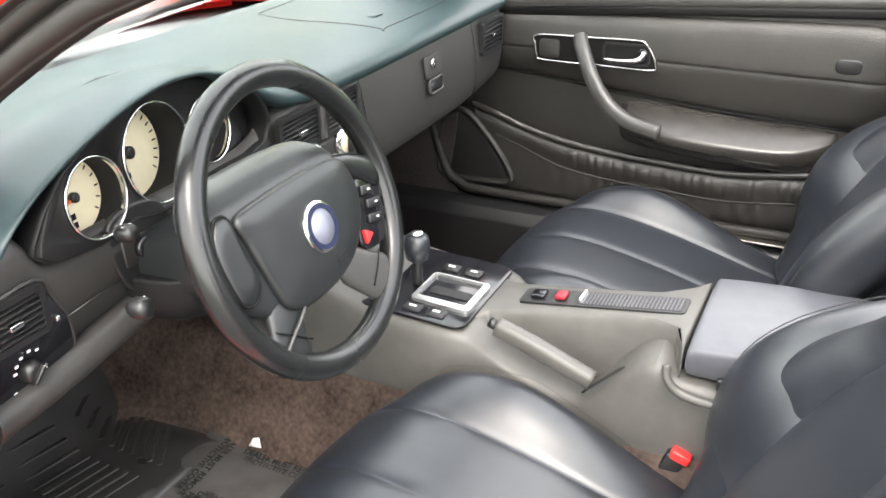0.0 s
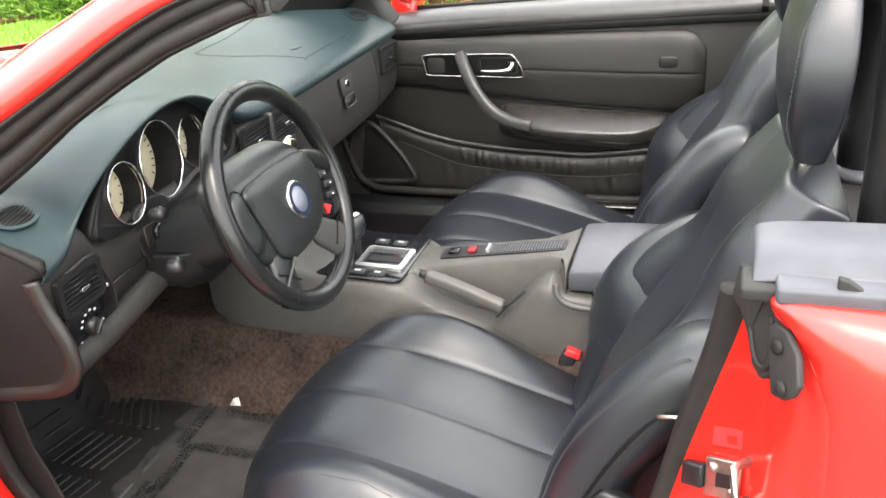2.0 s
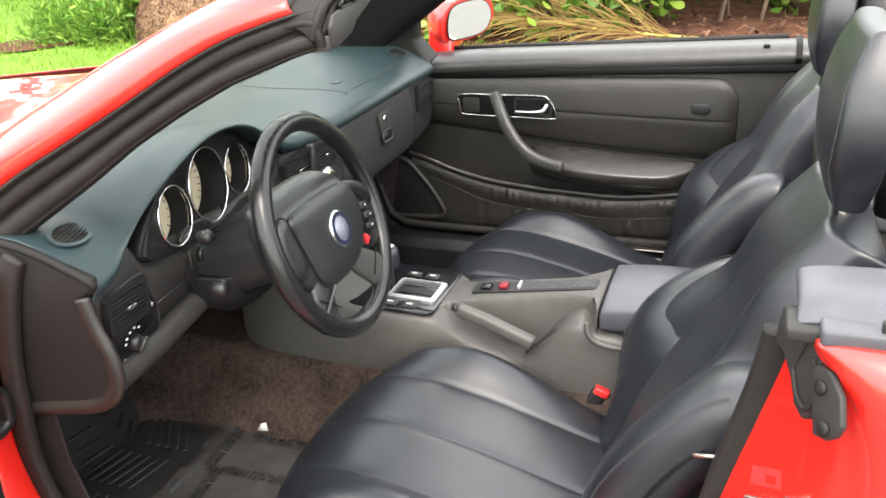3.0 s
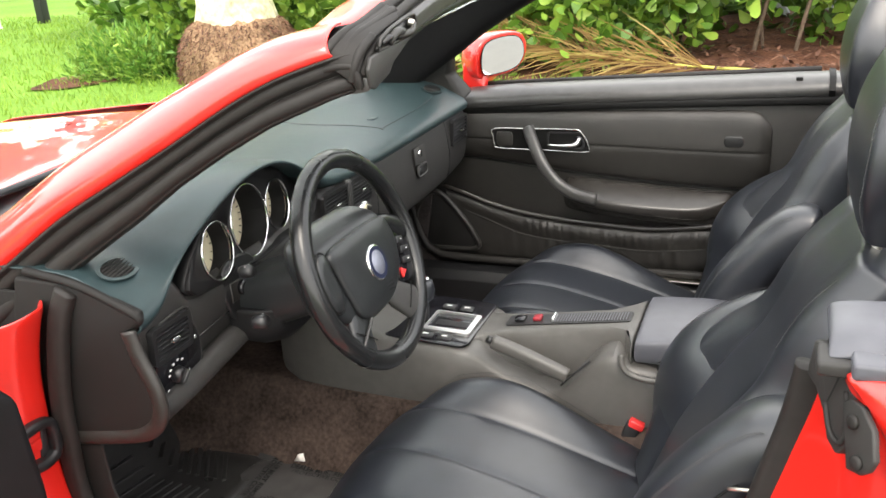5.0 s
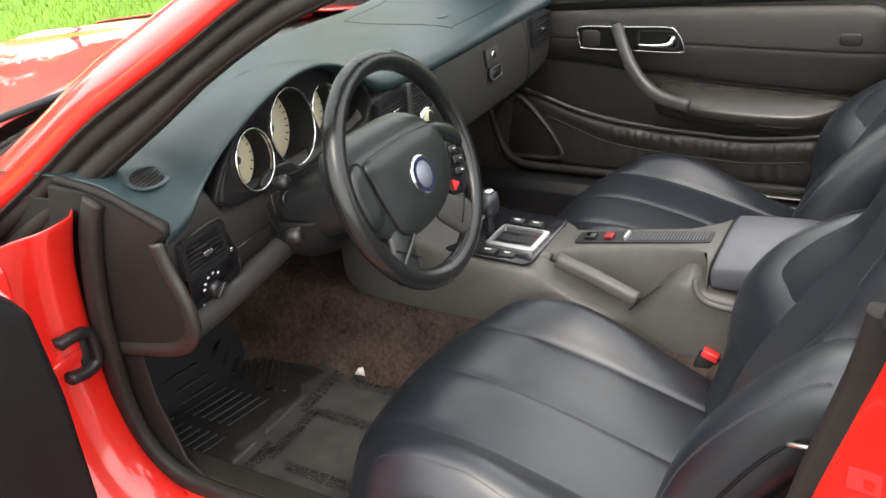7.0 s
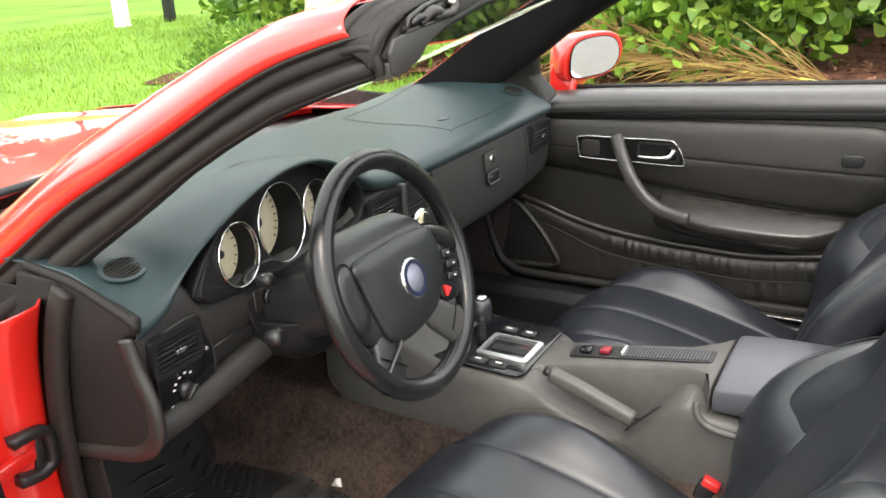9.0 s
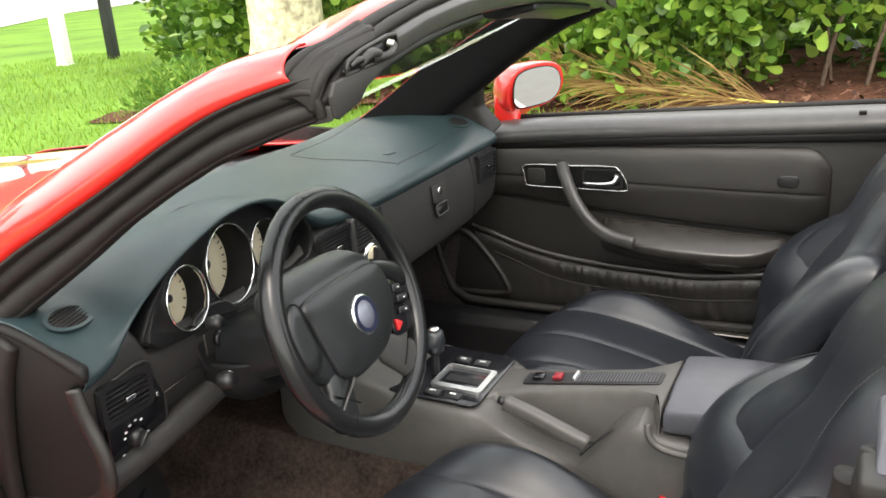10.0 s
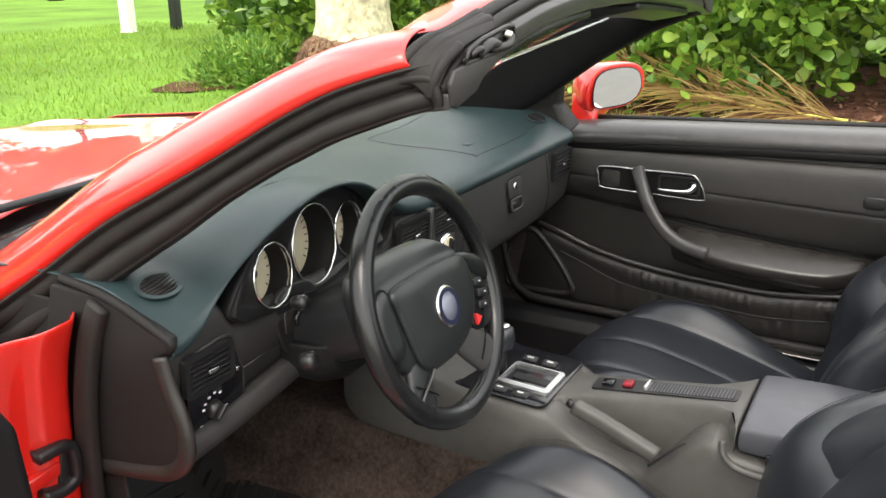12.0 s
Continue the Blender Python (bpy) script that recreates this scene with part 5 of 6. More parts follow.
    part("handbrake_slot", tube(spline([(0.235, -0.112, 0.540), (0.262, -0.108, 0.568), (0.288, -0.100, 0.592)], 5), 0.002, 6), BLACK, con, "dark slot edge")


console()


# passenger door, closed
def passenger_door():
    y0 = 0.70
    out = [(-0.34, 0.895), (0.75, 0.935), (0.75, 0.40), (-0.40, 0.39), (-0.42, 0.60)]
    body = part("passenger_door", plate(out, -0.10, frame_pose((0, y0, 0), (1, 0, 0), (0, 0, 1))), TRIM, car, "dark grey vinyl inner panel of the closed door", bevel=0.006)
    skin = [(-0.52, 0.91), (0.70, 0.945), (0.72, 0.20), (-0.55, 0.20)]
    part("door_skin", plate(skin, -0.02, frame_pose((0, 0.835, 0), (1, 0, 0), (0, 0, 1))), RED, car, "red painted outer door skin", bevel=0.006)
    # belt roll, turning under to a dark strip
    prof = [(0.012, -0.045), (0.024, -0.026), (0.044, -0.012), (0.050, 0.002), (0.042, 0.018), (0.02, 0.030), (-0.01, 0.034), (-0.06, 0.034), (-0.075, 0.02), (-0.075, -0.045)]
    rows = []
    for x, y, z in ((-0.30, 0.735, 0.885), (-0.20, 0.735, 0.897), (0.10, 0.735, 0.913), (0.40, 0.735, 0.926), (0.62, 0.735, 0.937), (0.768, 0.735, 0.944)):
        rows.append([(x, y - a, z + b) for a, b in prof])
    part("belt_roll", loft(rows), STRAP, body, "smooth dark grey door top", sub=1, auto=50)
    part("belt_strip", sweep([(-0.30, 0.700, 0.868), (0.10, 0.700, 0.894), (0.40, 0.700, 0.906), (0.70, 0.700, 0.918)], rounded(0.024, 0.020, 0.006, 3)), INK, body, "black strip under the door top")
    part("window_seal", tube([(-0.28, 0.805, 0.925), (0.66, 0.805, 0.972)], 0.007, 8), RUBBER, body, "black window seal")
    part("door_end_cap", box((0.022, 0.09, 0.05), (0.775, 0.735, 0.947)), BLACK, body, "black door end seal", bevel=0.006)
    part("door_top_plug", box((0.015, 0.014, 0.014), (0.611, 0.711, 0.961)), INK, body, "small black plug in the door top", bevel=0.002)
    part("door_top_joint", loft([[(x, 0.735 - a * 1.015, 0.940 + b * 1.03) for a, b in prof] for x in (0.676, 0.690)]), INK, body, "black joint near the end of the door top", auto=40)
    # raised upper pad, bulging to a stitched seam
    rows = []
    for k in range(45):
        x = -0.30 + 0.862 * k / 44
        end = max(0.0, (x - 0.50) / 0.062)
        zt, zs, zb = 0.872 + 0.018 * (x + 0.3), lerp([(-0.3, 0.806), (0.1, 0.795), (0.35, 0.788), (0.56, 0.785)], x), lerp([(-0.30, 0.750), (-0.16, 0.741), (0.0, 0.722), (0.12, 0.710), (0.28, 0.697), (0.56, 0.684)], x)
        shut = 1 - math.sqrt(max(0, 1 - end * end))
        zt, zb, lift = zt - 0.05 * shut, zb + 0.05 * shut, 1 - 0.75 * shut
        dent = 0.0016 * math.sin(x * 9) * math.cos(x * 23)
        rows.append([(x, 0.700, zt + 0.004), (x, 0.697 - 0.004 * lift, zt), (x, 0.696 - 0.012 * lift, zt - 0.010), (x, 0.696 - 0.017 * lift + dent, (zt * 2 + zs) / 3), (x, 0.696 - 0.021 * lift, zs + 0.012), (x, 0.696 - 0.0215 * lift, zs + 0.003), (x, 0.696 - 0.018 * lift, zs), (x, 0.696 - 0.0215 * lift, zs - 0.003),
                     (x, 0.696 - 0.018 * lift + dent, zs - 0.03), (x, 0.696 - 0.012 * lift, zb + 0.020), (x, 0.696 - 0.006 * lift, zb + 0.006), (x, 0.700, zb), (x, 0.706, zb - 0.001)])
    part("upper_pad", grid(rows), TRIM, body, "raised vinyl upper pad with a stitched seam", sub=1, solid=0.002)
    stitches([(x, 0.6738, lerp([(-0.3, 0.806), (0.1, 0.795), (0.35, 0.788), (0.56, 0.785)], x) + 0.006) for x in np.linspace(-0.28, 0.50, 60)], body, mat=TRIM)
    # Shade below the pad, drawn as a thin black tube.
    part("pad_shade_line", tube(spline([(-0.29, 0.701, 0.7465), (-0.16, 0.701, 0.7375), (0.0, 0.701, 0.7185), (0.12, 0.701, 0.7065), (0.28, 0.701, 0.6935), (0.50, 0.701, 0.6840)], 5), 0.003, 6, up=(0, 1, 0)), INK, body, "black line standing for the shade under the pad")
    part("speaker_knob", plate(rounded(0.046, 0.028, 0.011), 0.008, frame_pose((0.474, 0.682, 0.815), (1, 0, 0), (0, 0, 1))), BLACK, body, "small oval door speaker", bevel=0.003)
    # lock bezel with a slanting rear end
    m = frame_pose((0, 0.6755, 0), (1, 0, 0), (0, 0, 1))
    loop = [(p.x, p.y) for p in spline([(x + 0.021, z + 0.011, 0) for x, z in ((-0.160, 0.822), (-0.05, 0.824), (0.055, 0.825), (0.075, 0.818), (0.088, 0.800), (0.096, 0.777), (0.088, 0.766), (0.0, 0.767), (-0.145, 0.769), (-0.161, 0.778), (-0.165, 0.800))], 4, True)]
    part("handle_bezel", tube([m @ Vector((x, y, 0.004)) for x, y in loop], 0.0023, 8, up=(0, 1, 0), closed=True), DULL, body, "chrome rounded handle bezel")
    part("bezel_dish", plate(loop, 0.0025, m), INK, body, "black recess", smooth=False)
    part("mirror_switch", plate(rounded(0.046, 0.040, 0.010), 0.004, m @ Matrix.Translation((-0.112, 0.806, 0.002))), TRIM, body, "dark grey mirror switch", bevel=0.002)
    part("handle_well", ring_plate([(x * 1.0, y) for x, y in rounded(0.100, 0.046, 0.010)], rounded(0.090, 0.037, 0.008), 0.004, m @ Matrix.Translation((0.055, 0.806, 0.002))), BLACK, body, smooth=False)
    part("door_handle", tube(spline([m @ Vector(p) for p in ((0.006, 0.793, 0.006), (0.041, 0.794, 0.014), (0.071, 0.796, 0.015), (0.087, 0.801, 0.012), (0.093, 0.813, 0.006))], 5), 0.0062, 10, scale=lambda t: 0.6 + 0.5 * t), CHROME, body, "chrome lever handle")
    part("handle_pivot", plate(rounded(0.022, 0.024, 0.009), 0.005, m @ Matrix.Translation((0.089, 0.808, 0.003))), GLOSS, body, bevel=0.002)
    # pull handle running into the armrest
    pull = spline([(-0.045, 0.672, 0.835), (-0.030, 0.650, 0.812), (0.0, 0.628, 0.76), (0.04, 0.615, 0.712), (0.09, 0.605, 0.684), (0.15, 0.600, 0.672)], 6)
    part("pull_handle", sweep(pull, rounded(0.030, 0.026, 0.011, 4), up=(0, 1, 0)), STRAP, body, "satin dark pull handle")
    rows = []
    for x, d, zt, zl in ((0.040, 0.010, 0.700, 0.676), (0.065, 0.045, 0.704, 0.670), (0.10, 0.080, 0.705, 0.666), (0.15, 0.092, 0.703, 0.662), (0.22, 0.092, 0.698, 0.656), (0.30, 0.086, 0.693, 0.650), (0.38, 0.074, 0.688, 0.645), (0.43, 0.056, 0.684, 0.646), (0.465, 0.028, 0.682, 0.655), (0.48, 0.005, 0.680, 0.662)):
        rows.append([(x, 0.704, zt), (x, 0.701 - d * 0.10, zt - 0.001), (x, 0.70 - d * 0.40, zt - 0.008), (x, 0.70 - d * 0.75, (zt + zl) / 2 - 0.004), (x, 0.70 - d * 0.93, zl + 0.008), (x, 0.70 - d - 0.001, zl + 0.003), (x, 0.70 - d - 0.001, zl - 0.006), (x, 0.70 - d * 0.93, zl - 0.024), (x, 0.70 - d * 0.6, zl - 0.048), (x, 0.70 - d * 0.2, zl - 0.060), (x, 0.704, zl - 0.064)])
    part("armrest", loft(rows), ARMVINYL, body, "smooth dark vinyl armrest ledge", sub=1)
    part("handle_joint", tube(spline([(0.128, 0.603, 0.684), (0.132, 0.598, 0.672), (0.132, 0.603, 0.655)], 4), 0.0014, 6, up=(0, 1, 0)), INK, body, "dark joint of handle and armrest")
    # map pocket: a rolled edge, a band of gathers, loose cloth below
    top = [(-0.296, 0.662), (-0.235, 0.644), (-0.167, 0.620), (-0.074, 0.598), (0.049, 0.583), (0.168, 0.577), (0.283, 0.574), (0.422, 0.590), (0.45, 0.596)]
    rows = []
    for k in range(221):
        x = -0.29 + 0.735 * k / 220
        z = lerp(top, x) - 0.008
        on = smoothstep(-0.18, 0.02, x)
        puff = 0.0075 * on * (0.65 + 0.7 * noise.noise((x * 37, 1.7, 0))) * math.sqrt(abs(math.sin(x * math.pi / 0.0235 + 0.9 * math.sin(x * 31))))
        fold = 0.004 * on * math.sin(x * 150 + 2 * math.sin(x * 17)) * (0.6 + 0.4 * math.sin(x * 43))
        b = 0.050 - 0.012 * (1 - on)
        rows.append([(x, 0.676, z + 0.004), (x, 0.670, z), (x, 0.6665 - puff * 0.6, z - 0.008), (x, 0.6650 - puff, z - b * 0.40), (x, 0.6660 - puff * 0.7, z - b * 0.75), (x, 0.6690, z - b), (x, 0.6685 - fold * 0.5, z - b - 0.008), (x, 0.667 - fold, z - b - 0.03), (x, 0.668, 0.475), (x, 0.674, 0.45)])
    part("map_pocket", grid(rows), TRIM, body, "dark map pocket with a gathered elastic band", solid=0.002)
    part("pocket_piping", tube(spline([(x, 0.668, z + 0.004) for x, z in top], 6), 0.0075, 10, up=(0, 1, 0)), ARMVINYL, body, "rolled edge over the pocket")
    part("pocket_stitching", tube(spline([(x, 0.6655, z - 0.058 + 0.012 * (x < -0.1)) for x, z in top[1:-1]], 6), 0.0016, 6, up=(0, 1, 0)), TRIM, body, "stitched line under the gathers")
    # speaker grille in the lower front corner
    sp = spline([(-0.384, 0.51, 0), (-0.376, 0.59, 0), (-0.345, 0.638, 0), (-0.306, 0.648, 0), (-0.250, 0.592, 0), (-0.208, 0.531, 0), (-0.200, 0.490, 0), (-0.295, 0.482, 0), (-0.368, 0.484, 0)], 5, True)
    sm = frame_pose((0, 0.668, 0), (1, 0, 0), (0, 0, 1))
    part("speaker_grille", plate([(p.x, p.y) for p in sp], 0.010, sm), KICK, body, "dark door speaker grille", bevel=0.004)
    part("speaker_rim", tube([sm @ Vector((p.x, p.y, 0.011)) for p in sp], 0.0075, 10, up=(0, 1, 0), closed=True), TRIM, body)
    part("lower_seal", tube(spline([(-0.40, 0.66, 0.62), (-0.37, 0.655, 0.52), (-0.33, 0.65, 0.475), (-0.2, 0.645, 0.462), (0.55, 0.645, 0.468)], 6), 0.011, 10, up=(0, 1, 0)), RUBBER, car, "black rubber door seal")


passenger_door()


def wing_mirror():
    c = Vector((-0.187, 0.860, 1.004))
    tilt = Matrix.Translation(c) @ pose(0, 0, 0, 0, 4.5, -29.5)
    out = spline([(0.0, -0.110, -0.058), (0.0, -0.108, 0.025), (0.0, -0.06, 0.062), (0.0, 0.05, 0.068), (0.0, 0.105, 0.045), (0.0, 0.115, -0.01), (0.0, 0.07, -0.055), (0.0, -0.03, -0.068)], 5, True)
    rings = []
    for d, k in ((0.018, 0.90), (0.022, 0.97), (0.012, 1.0), (-0.02, 0.99), (-0.06, 0.86), (-0.09, 0.55), (-0.10, 0.25)):
        rings.append([tilt @ Vector((d, p.y * k * 0.85, p.z * k * 0.88)) for p in out])
    mir = part("wing_mirror", loft(rings), RED, car, "red wing mirror housing", sub=1)
    seat_m = tilt @ Matrix.Translation((0.025, 0, 0)) @ pose(0, 0, 0, 0, -6.3, 0)
    part("mirror_glass", loft([[seat_m @ Vector((h, p.y * k, p.z * k * 1.02)) for p in out] for h, k in ((-0.003, 0.70), (0.0, 0.69))]), MIRROR, mir, "pale reflecting mirror glass", smooth=False)
    part("mirror_bezel", tube([seat_m @ Vector((-0.001, p.y * 0.705, p.z * 0.715)) for p in out], 0.0016, 8, up=seat_m.to_3x3().col[0], closed=True), INK, mir, "black edge of the mirror glass")
    part("mirror_foot", loft([[(-0.27, 0.78, 0.91), (-0.20, 0.78, 0.915), (-0.20, 0.80, 0.98), (-0.27, 0.79, 0.99)], [(-0.25, 0.86, 0.935), (-0.185, 0.86, 0.935), (-0.19, 0.86, 1.0), (-0.25, 0.86, 1.0)]]), RED, mir, "red mirror foot", bevel=0.01)


wing_mirror()


# windscreen frame
# foot of the red band, and foot of the seals under it, as (x, y, z) and (x, z)
NEAR = [(-0.62, -0.665, 0.825), (-0.46, -0.651, 0.925), (-0.33, -0.638, 1.012), (-0.23, -0.628, 1.067), (-0.14, -0.617, 1.116), (-0.06, -0.606, 1.162), (0.007, -0.595, 1.195), (0.067, -0.572, 1.216), (0.100, -0.552, 1.224)]
FOOT = [(-0.62, 0.735), (-0.45, 0.85), (-0.32, 0.937), (-0.21, 1.008), (-0.14, 1.058), (-0.07, 1.100), (0.0, 1.137), (0.074, 1.166), (0.115, 1.178)]
BAND = [(-0.62, 1.15), (-0.34, 1.0), (-0.15, 0.92), (0.0, 0.70), (0.10, 0.50)]
RAIL = [(-0.560, 1.172), (-0.547, 1.178), (-0.483, 1.203), (-0.41, 1.223), (-0.32, 1.239), (-0.23, 1.249), (-0.12, 1.256), (0.02, 1.258), (0.15, 1.254), (0.28, 1.245), (0.42, 1.232), (0.52, 1.220), (0.582, 1.206)]


def windscreen():
    def pillar(s, name):
        rise = 0.034 * (s > 0)
        slim = [(-0.62, 0.92), (0.10, 1.0)] if s > 0 else [(0.0, 1.0), (1.0, 1.0)]
        line = []
        for p in spline(NEAR, 6):
            foot = lerp(FOOT, p.x)
            line.append(Vector((p.x, s * abs(p.y), foot + (p.z - foot) * lerp(slim, p.x) + rise)))
        up = Vector((-0.47, 0, 0.88))
        rows = [[p + up * d * lerp(BAND, p.x) * lerp(slim, p.x) + Vector((0, s * o, 0)) for d, o in ((0.001, -0.002), (0.004, 0.006), (0.012, 0.009), (0.028, 0.004), (0.046, -0.012), (0.060, -0.034), (0.064, -0.050), (0.060, -0.056))] for p in line if p.x < 0.085]
        a = part(name, grid(rows), RED, car, "glossy red windscreen pillar", sub=1, solid=0.005)
        low = [lerp(FOOT, p.x) + rise for p in line]
        folds = ((-0.04, -0.004), (0.0, 0.008), (0.05, 0.013), (0.10, 0.011), (0.13, 0.006), (0.16, 0.004), (0.20, 0.007), (0.30, 0.007), (0.40, 0.006), (0.45, -0.002), (0.48, -0.004), (0.52, 0.004), (0.60, 0.010), (0.74, 0.012), (0.86, 0.010), (0.90, 0.004), (0.93, 0.006), (0.97, 0.003), (1.0, -0.010))
        rows = [[(p.x, p.y + s * o * (0.5 + 8 * (p.z - z)), p.z - (p.z - z) * f) for f, o in folds] for p, z in zip(line, low)]
        part("pillar_seal", grid(rows), RUBBER, a, "black ribbed door seal", sub=1, solid=0.003)
        rows = [[(p.x, p.y - s * 0.006, z + 0.003), (p.x, p.y - s * 0.022, z + 0.002), (p.x, p.y - s * 0.040, z * 0.7 + p.z * 0.3), (p.x, p.y - s * 0.050, z * 0.2 + p.z * 0.8), p + up * 0.032 * lerp(BAND, p.x) * lerp(slim, p.x) - Vector((0, s * 0.056, 0)), p + up * 0.0605 * lerp(BAND, p.x) * lerp(slim, p.x) - Vector((0, s * 0.060, 0))] for p, z in zip(line, low)]
        part("pillar_lining", grid(rows), DOORIN, a, "dark grey inner pillar lining, darkened further for shade", sub=1, solid=0.004)

    pillar(-1, "windscreen_pillar")
    pillar(1, "windscreen_pillar")
    # header rail, seals and red skin along its rear lower edge
    edge = [Vector((0.115, y, lerp(RAIL, y))) for y in np.linspace(-0.555, 0.580, 44)]
    ends = [min(1, 0.55 + 9 * min(p.y + 0.555, 0.580 - p.y)) for p in edge]

    def along(profile, k0=0, k1=44):
        return loft([[p + Vector((x, 0, z * e)) for x, z in profile] for p, e in zip(edge[k0:k1], ends[k0:k1])])

    h = part("header_rail", along([(0.0, 0.0), (0.004, 0.006), (0.004, 0.022), (-0.001, 0.029), (-0.035, 0.034), (-0.085, 0.024), (-0.10, 0.004), (-0.07, -0.008), (-0.02, -0.006)]), STRAP, car, "dark grey windscreen header rail", bevel=0.002)
    for x, z, r in ((-0.008, 0.036, 0.0075), (-0.026, 0.042, 0.0085), (-0.014, 0.030, 0.009)):
        part("header_seal", tube([p + Vector((x, 0, z * e)) for p, e in zip(edge, ends)], r, 10), RUBBER, h, "black rubber roof seal")
    part("header_skin", along([(-0.034, 0.044), (-0.050, 0.050), (-0.075, 0.050), (-0.105, 0.041), (-0.135, 0.022), (-0.142, 0.014), (-0.130, 0.012), (-0.09, 0.026), (-0.04, 0.036)], 0, 44), RED, h, "red painted header edge")
    part("sun_visor", loft([[(0.098, y, z - 0.004), (0.100, y, z - 0.016), (0.03, y, z - 0.030), (-0.035, y, z - 0.022), (-0.035, y, z - 0.010), (0.03, y, z - 0.012)] for y, z in [(q, lerp(RAIL, q)) for q in np.linspace(-0.43, -0.10, 10)]]), BLACK, car, "black folded sun visor", bevel=0.004)
    part("sun_visor", loft([[(0.098, y, z - 0.004), (0.100, y, z - 0.016), (0.03, y, z - 0.030), (-0.035, y, z - 0.022), (-0.035, y, z - 0.010), (0.03, y, z - 0.012)] for y, z in [(q, lerp(RAIL, q)) for q in np.linspace(0.12, 0.45, 10)]]), BLACK, car, "black folded sun visor", bevel=0.004)
    for s in (-1, 1):
        rise = 0.034 * (s > 0)

        def at(y, z):
            return (y * s, z + rise) if s > 0 else (-y, z)

        face = frame_pose((0.1165, 0, 0), (0, 1, 0), (0, 0, 1))
        cov = [(0.556, 1.180), (0.548, 1.176), (0.503, 1.188), (0.488, 1.200), (0.424, 1.224), (0.424, 1.229), (0.462, 1.223), (0.530, 1.218), (0.551, 1.215), (0.560, 1.202)]
        part("corner_cover", plate([at(y, z) for y, z in cov], 0.006, face), FASCIA, h, "dark grey corner cover", bevel=0.002)
        poc = [(0.530, 1.220), (0.520, 1.232), (0.490, 1.241), (0.435, 1.250), (0.414, 1.250), (0.409, 1.236), (0.430, 1.227), (0.462, 1.224)]
        part("latch_pocket", plate([at(y, z) for y, z in poc], 0.003, face @ Matrix.Translation((0, 0, 0.001))), BLACK, h, "dark roof latch pocket")
        part("pocket_rim", tube([(0.121, *at(y, z)) for y, z in poc], 0.0028, 8, up=(1, 0, 0), closed=True), TRIM, h)
        for pts, r, mat, label in (([(0.122, 0.500, 1.226), (0.126, 0.480, 1.236), (0.122, 0.455, 1.232)], 0.006, FASCIA, "grey latch arm"), ([(0.122, 0.470, 1.229), (0.128, 0.440, 1.231), (0.124, 0.425, 1.240)], 0.005, TRIM, "dark latch hook"), ([(0.120, 0.434, 1.243), (0.127, 0.430, 1.240)], 0.005, STEEL, "steel latch pin"), ([(0.120, 0.515, 1.226), (0.126, 0.505, 1.232), (0.122, 0.49, 1.228)], 0.004, BLACK, "black spring")):
            part("roof_latch", tube(spline([(x, *at(y, z)) for x, y, z in pts], 4), r, 8), mat, h, label)
        for pts, r in (([(0.066, 0.572, 1.212), (0.074, 0.566, 1.228), (0.082, 0.540, 1.242), (0.088, 0.500, 1.250), (0.090, 0.44, 1.264)], 0.010), ([(0.082, 0.566, 1.202), (0.090, 0.560, 1.222), (0.096, 0.535, 1.238), (0.100, 0.500, 1.246), (0.104, 0.44, 1.258)], 0.010), ([(0.098, 0.562, 1.188), (0.104, 0.560, 1.208), (0.108, 0.548, 1.224), (0.110, 0.520, 1.236)], 0.010), ([(0.060, 0.574, 1.202), (0.085, 0.568, 1.207), (0.100, 0.562, 1.205), (0.106, 0.560, 1.190), (0.106, 0.558, 1.180)], 0.009)):
            part("corner_seal", tube(spline([(x, *at(y, z)) for x, y, z in pts], 6), r * 0.62, 10), RUBBER, h, "thick rubber corner seal")
        strips = (((0.058, 0.570, 1.206), (0.068, 0.563, 1.226), (0.076, 0.536, 1.241), (0.082, 0.498, 1.250), (0.086, 0.44, 1.263)), ((0.074, 0.571, 1.206), (0.083, 0.565, 1.226), (0.090, 0.539, 1.242), (0.095, 0.501, 1.250), (0.098, 0.44, 1.263)), ((0.090, 0.567, 1.198), (0.098, 0.562, 1.216), (0.103, 0.540, 1.234), (0.106, 0.508, 1.243), (0.108, 0.44, 1.255)), ((0.104, 0.560, 1.180), (0.110, 0.558, 1.200), (0.113, 0.545, 1.220), (0.114, 0.515, 1.234), (0.114, 0.45, 1.246)))
        part("corner_flap", grid([spline([(x, *at(y, z)) for x, y, z in row], 6) for row in strips]), RUBBER, h, "smooth folded rubber corner", sub=1, solid=0.004)
    # glass
    rows = []
    for k in range(11):
        t = k / 10
        x, z = -0.78 + 0.81 * t, 0.875 + 0.385 * t
        rows.append([(x - 0.10 * (1 - t) * (1 - (u * 1.0) ** 2) + 0.02 * u * u, u * (0.635 - 0.075 * t), z + (0.0275 - 0.06 * t) * u * u + (0.0325 - 0.02 * t) * u) for u in np.linspace(-1, 1, 13)])
    g = part("windscreen", grid(rows), GLASS, car, "clear windscreen glass", solid=0.004)
    g.visible_shadow = False
    # inner corner fillet between far pillar and dash
    part("pillar_foot", loft([[(-0.42, 0.62, 0.91), (-0.22, 0.66, 0.905), (-0.20, 0.70, 0.93), (-0.40, 0.68, 0.93)], [(-0.36, 0.62, 0.965), (-0.26, 0.65, 0.98), (-0.24, 0.68, 0.985), (-0.34, 0.66, 0.97)], [(-0.24, 0.605, 1.045), (-0.225, 0.615, 1.055), (-0.225, 0.64, 1.055), (-0.25, 0.635, 1.055)]]), TRIM, car, "dark triangular mirror base panel", bevel=0.01)


windscreen()


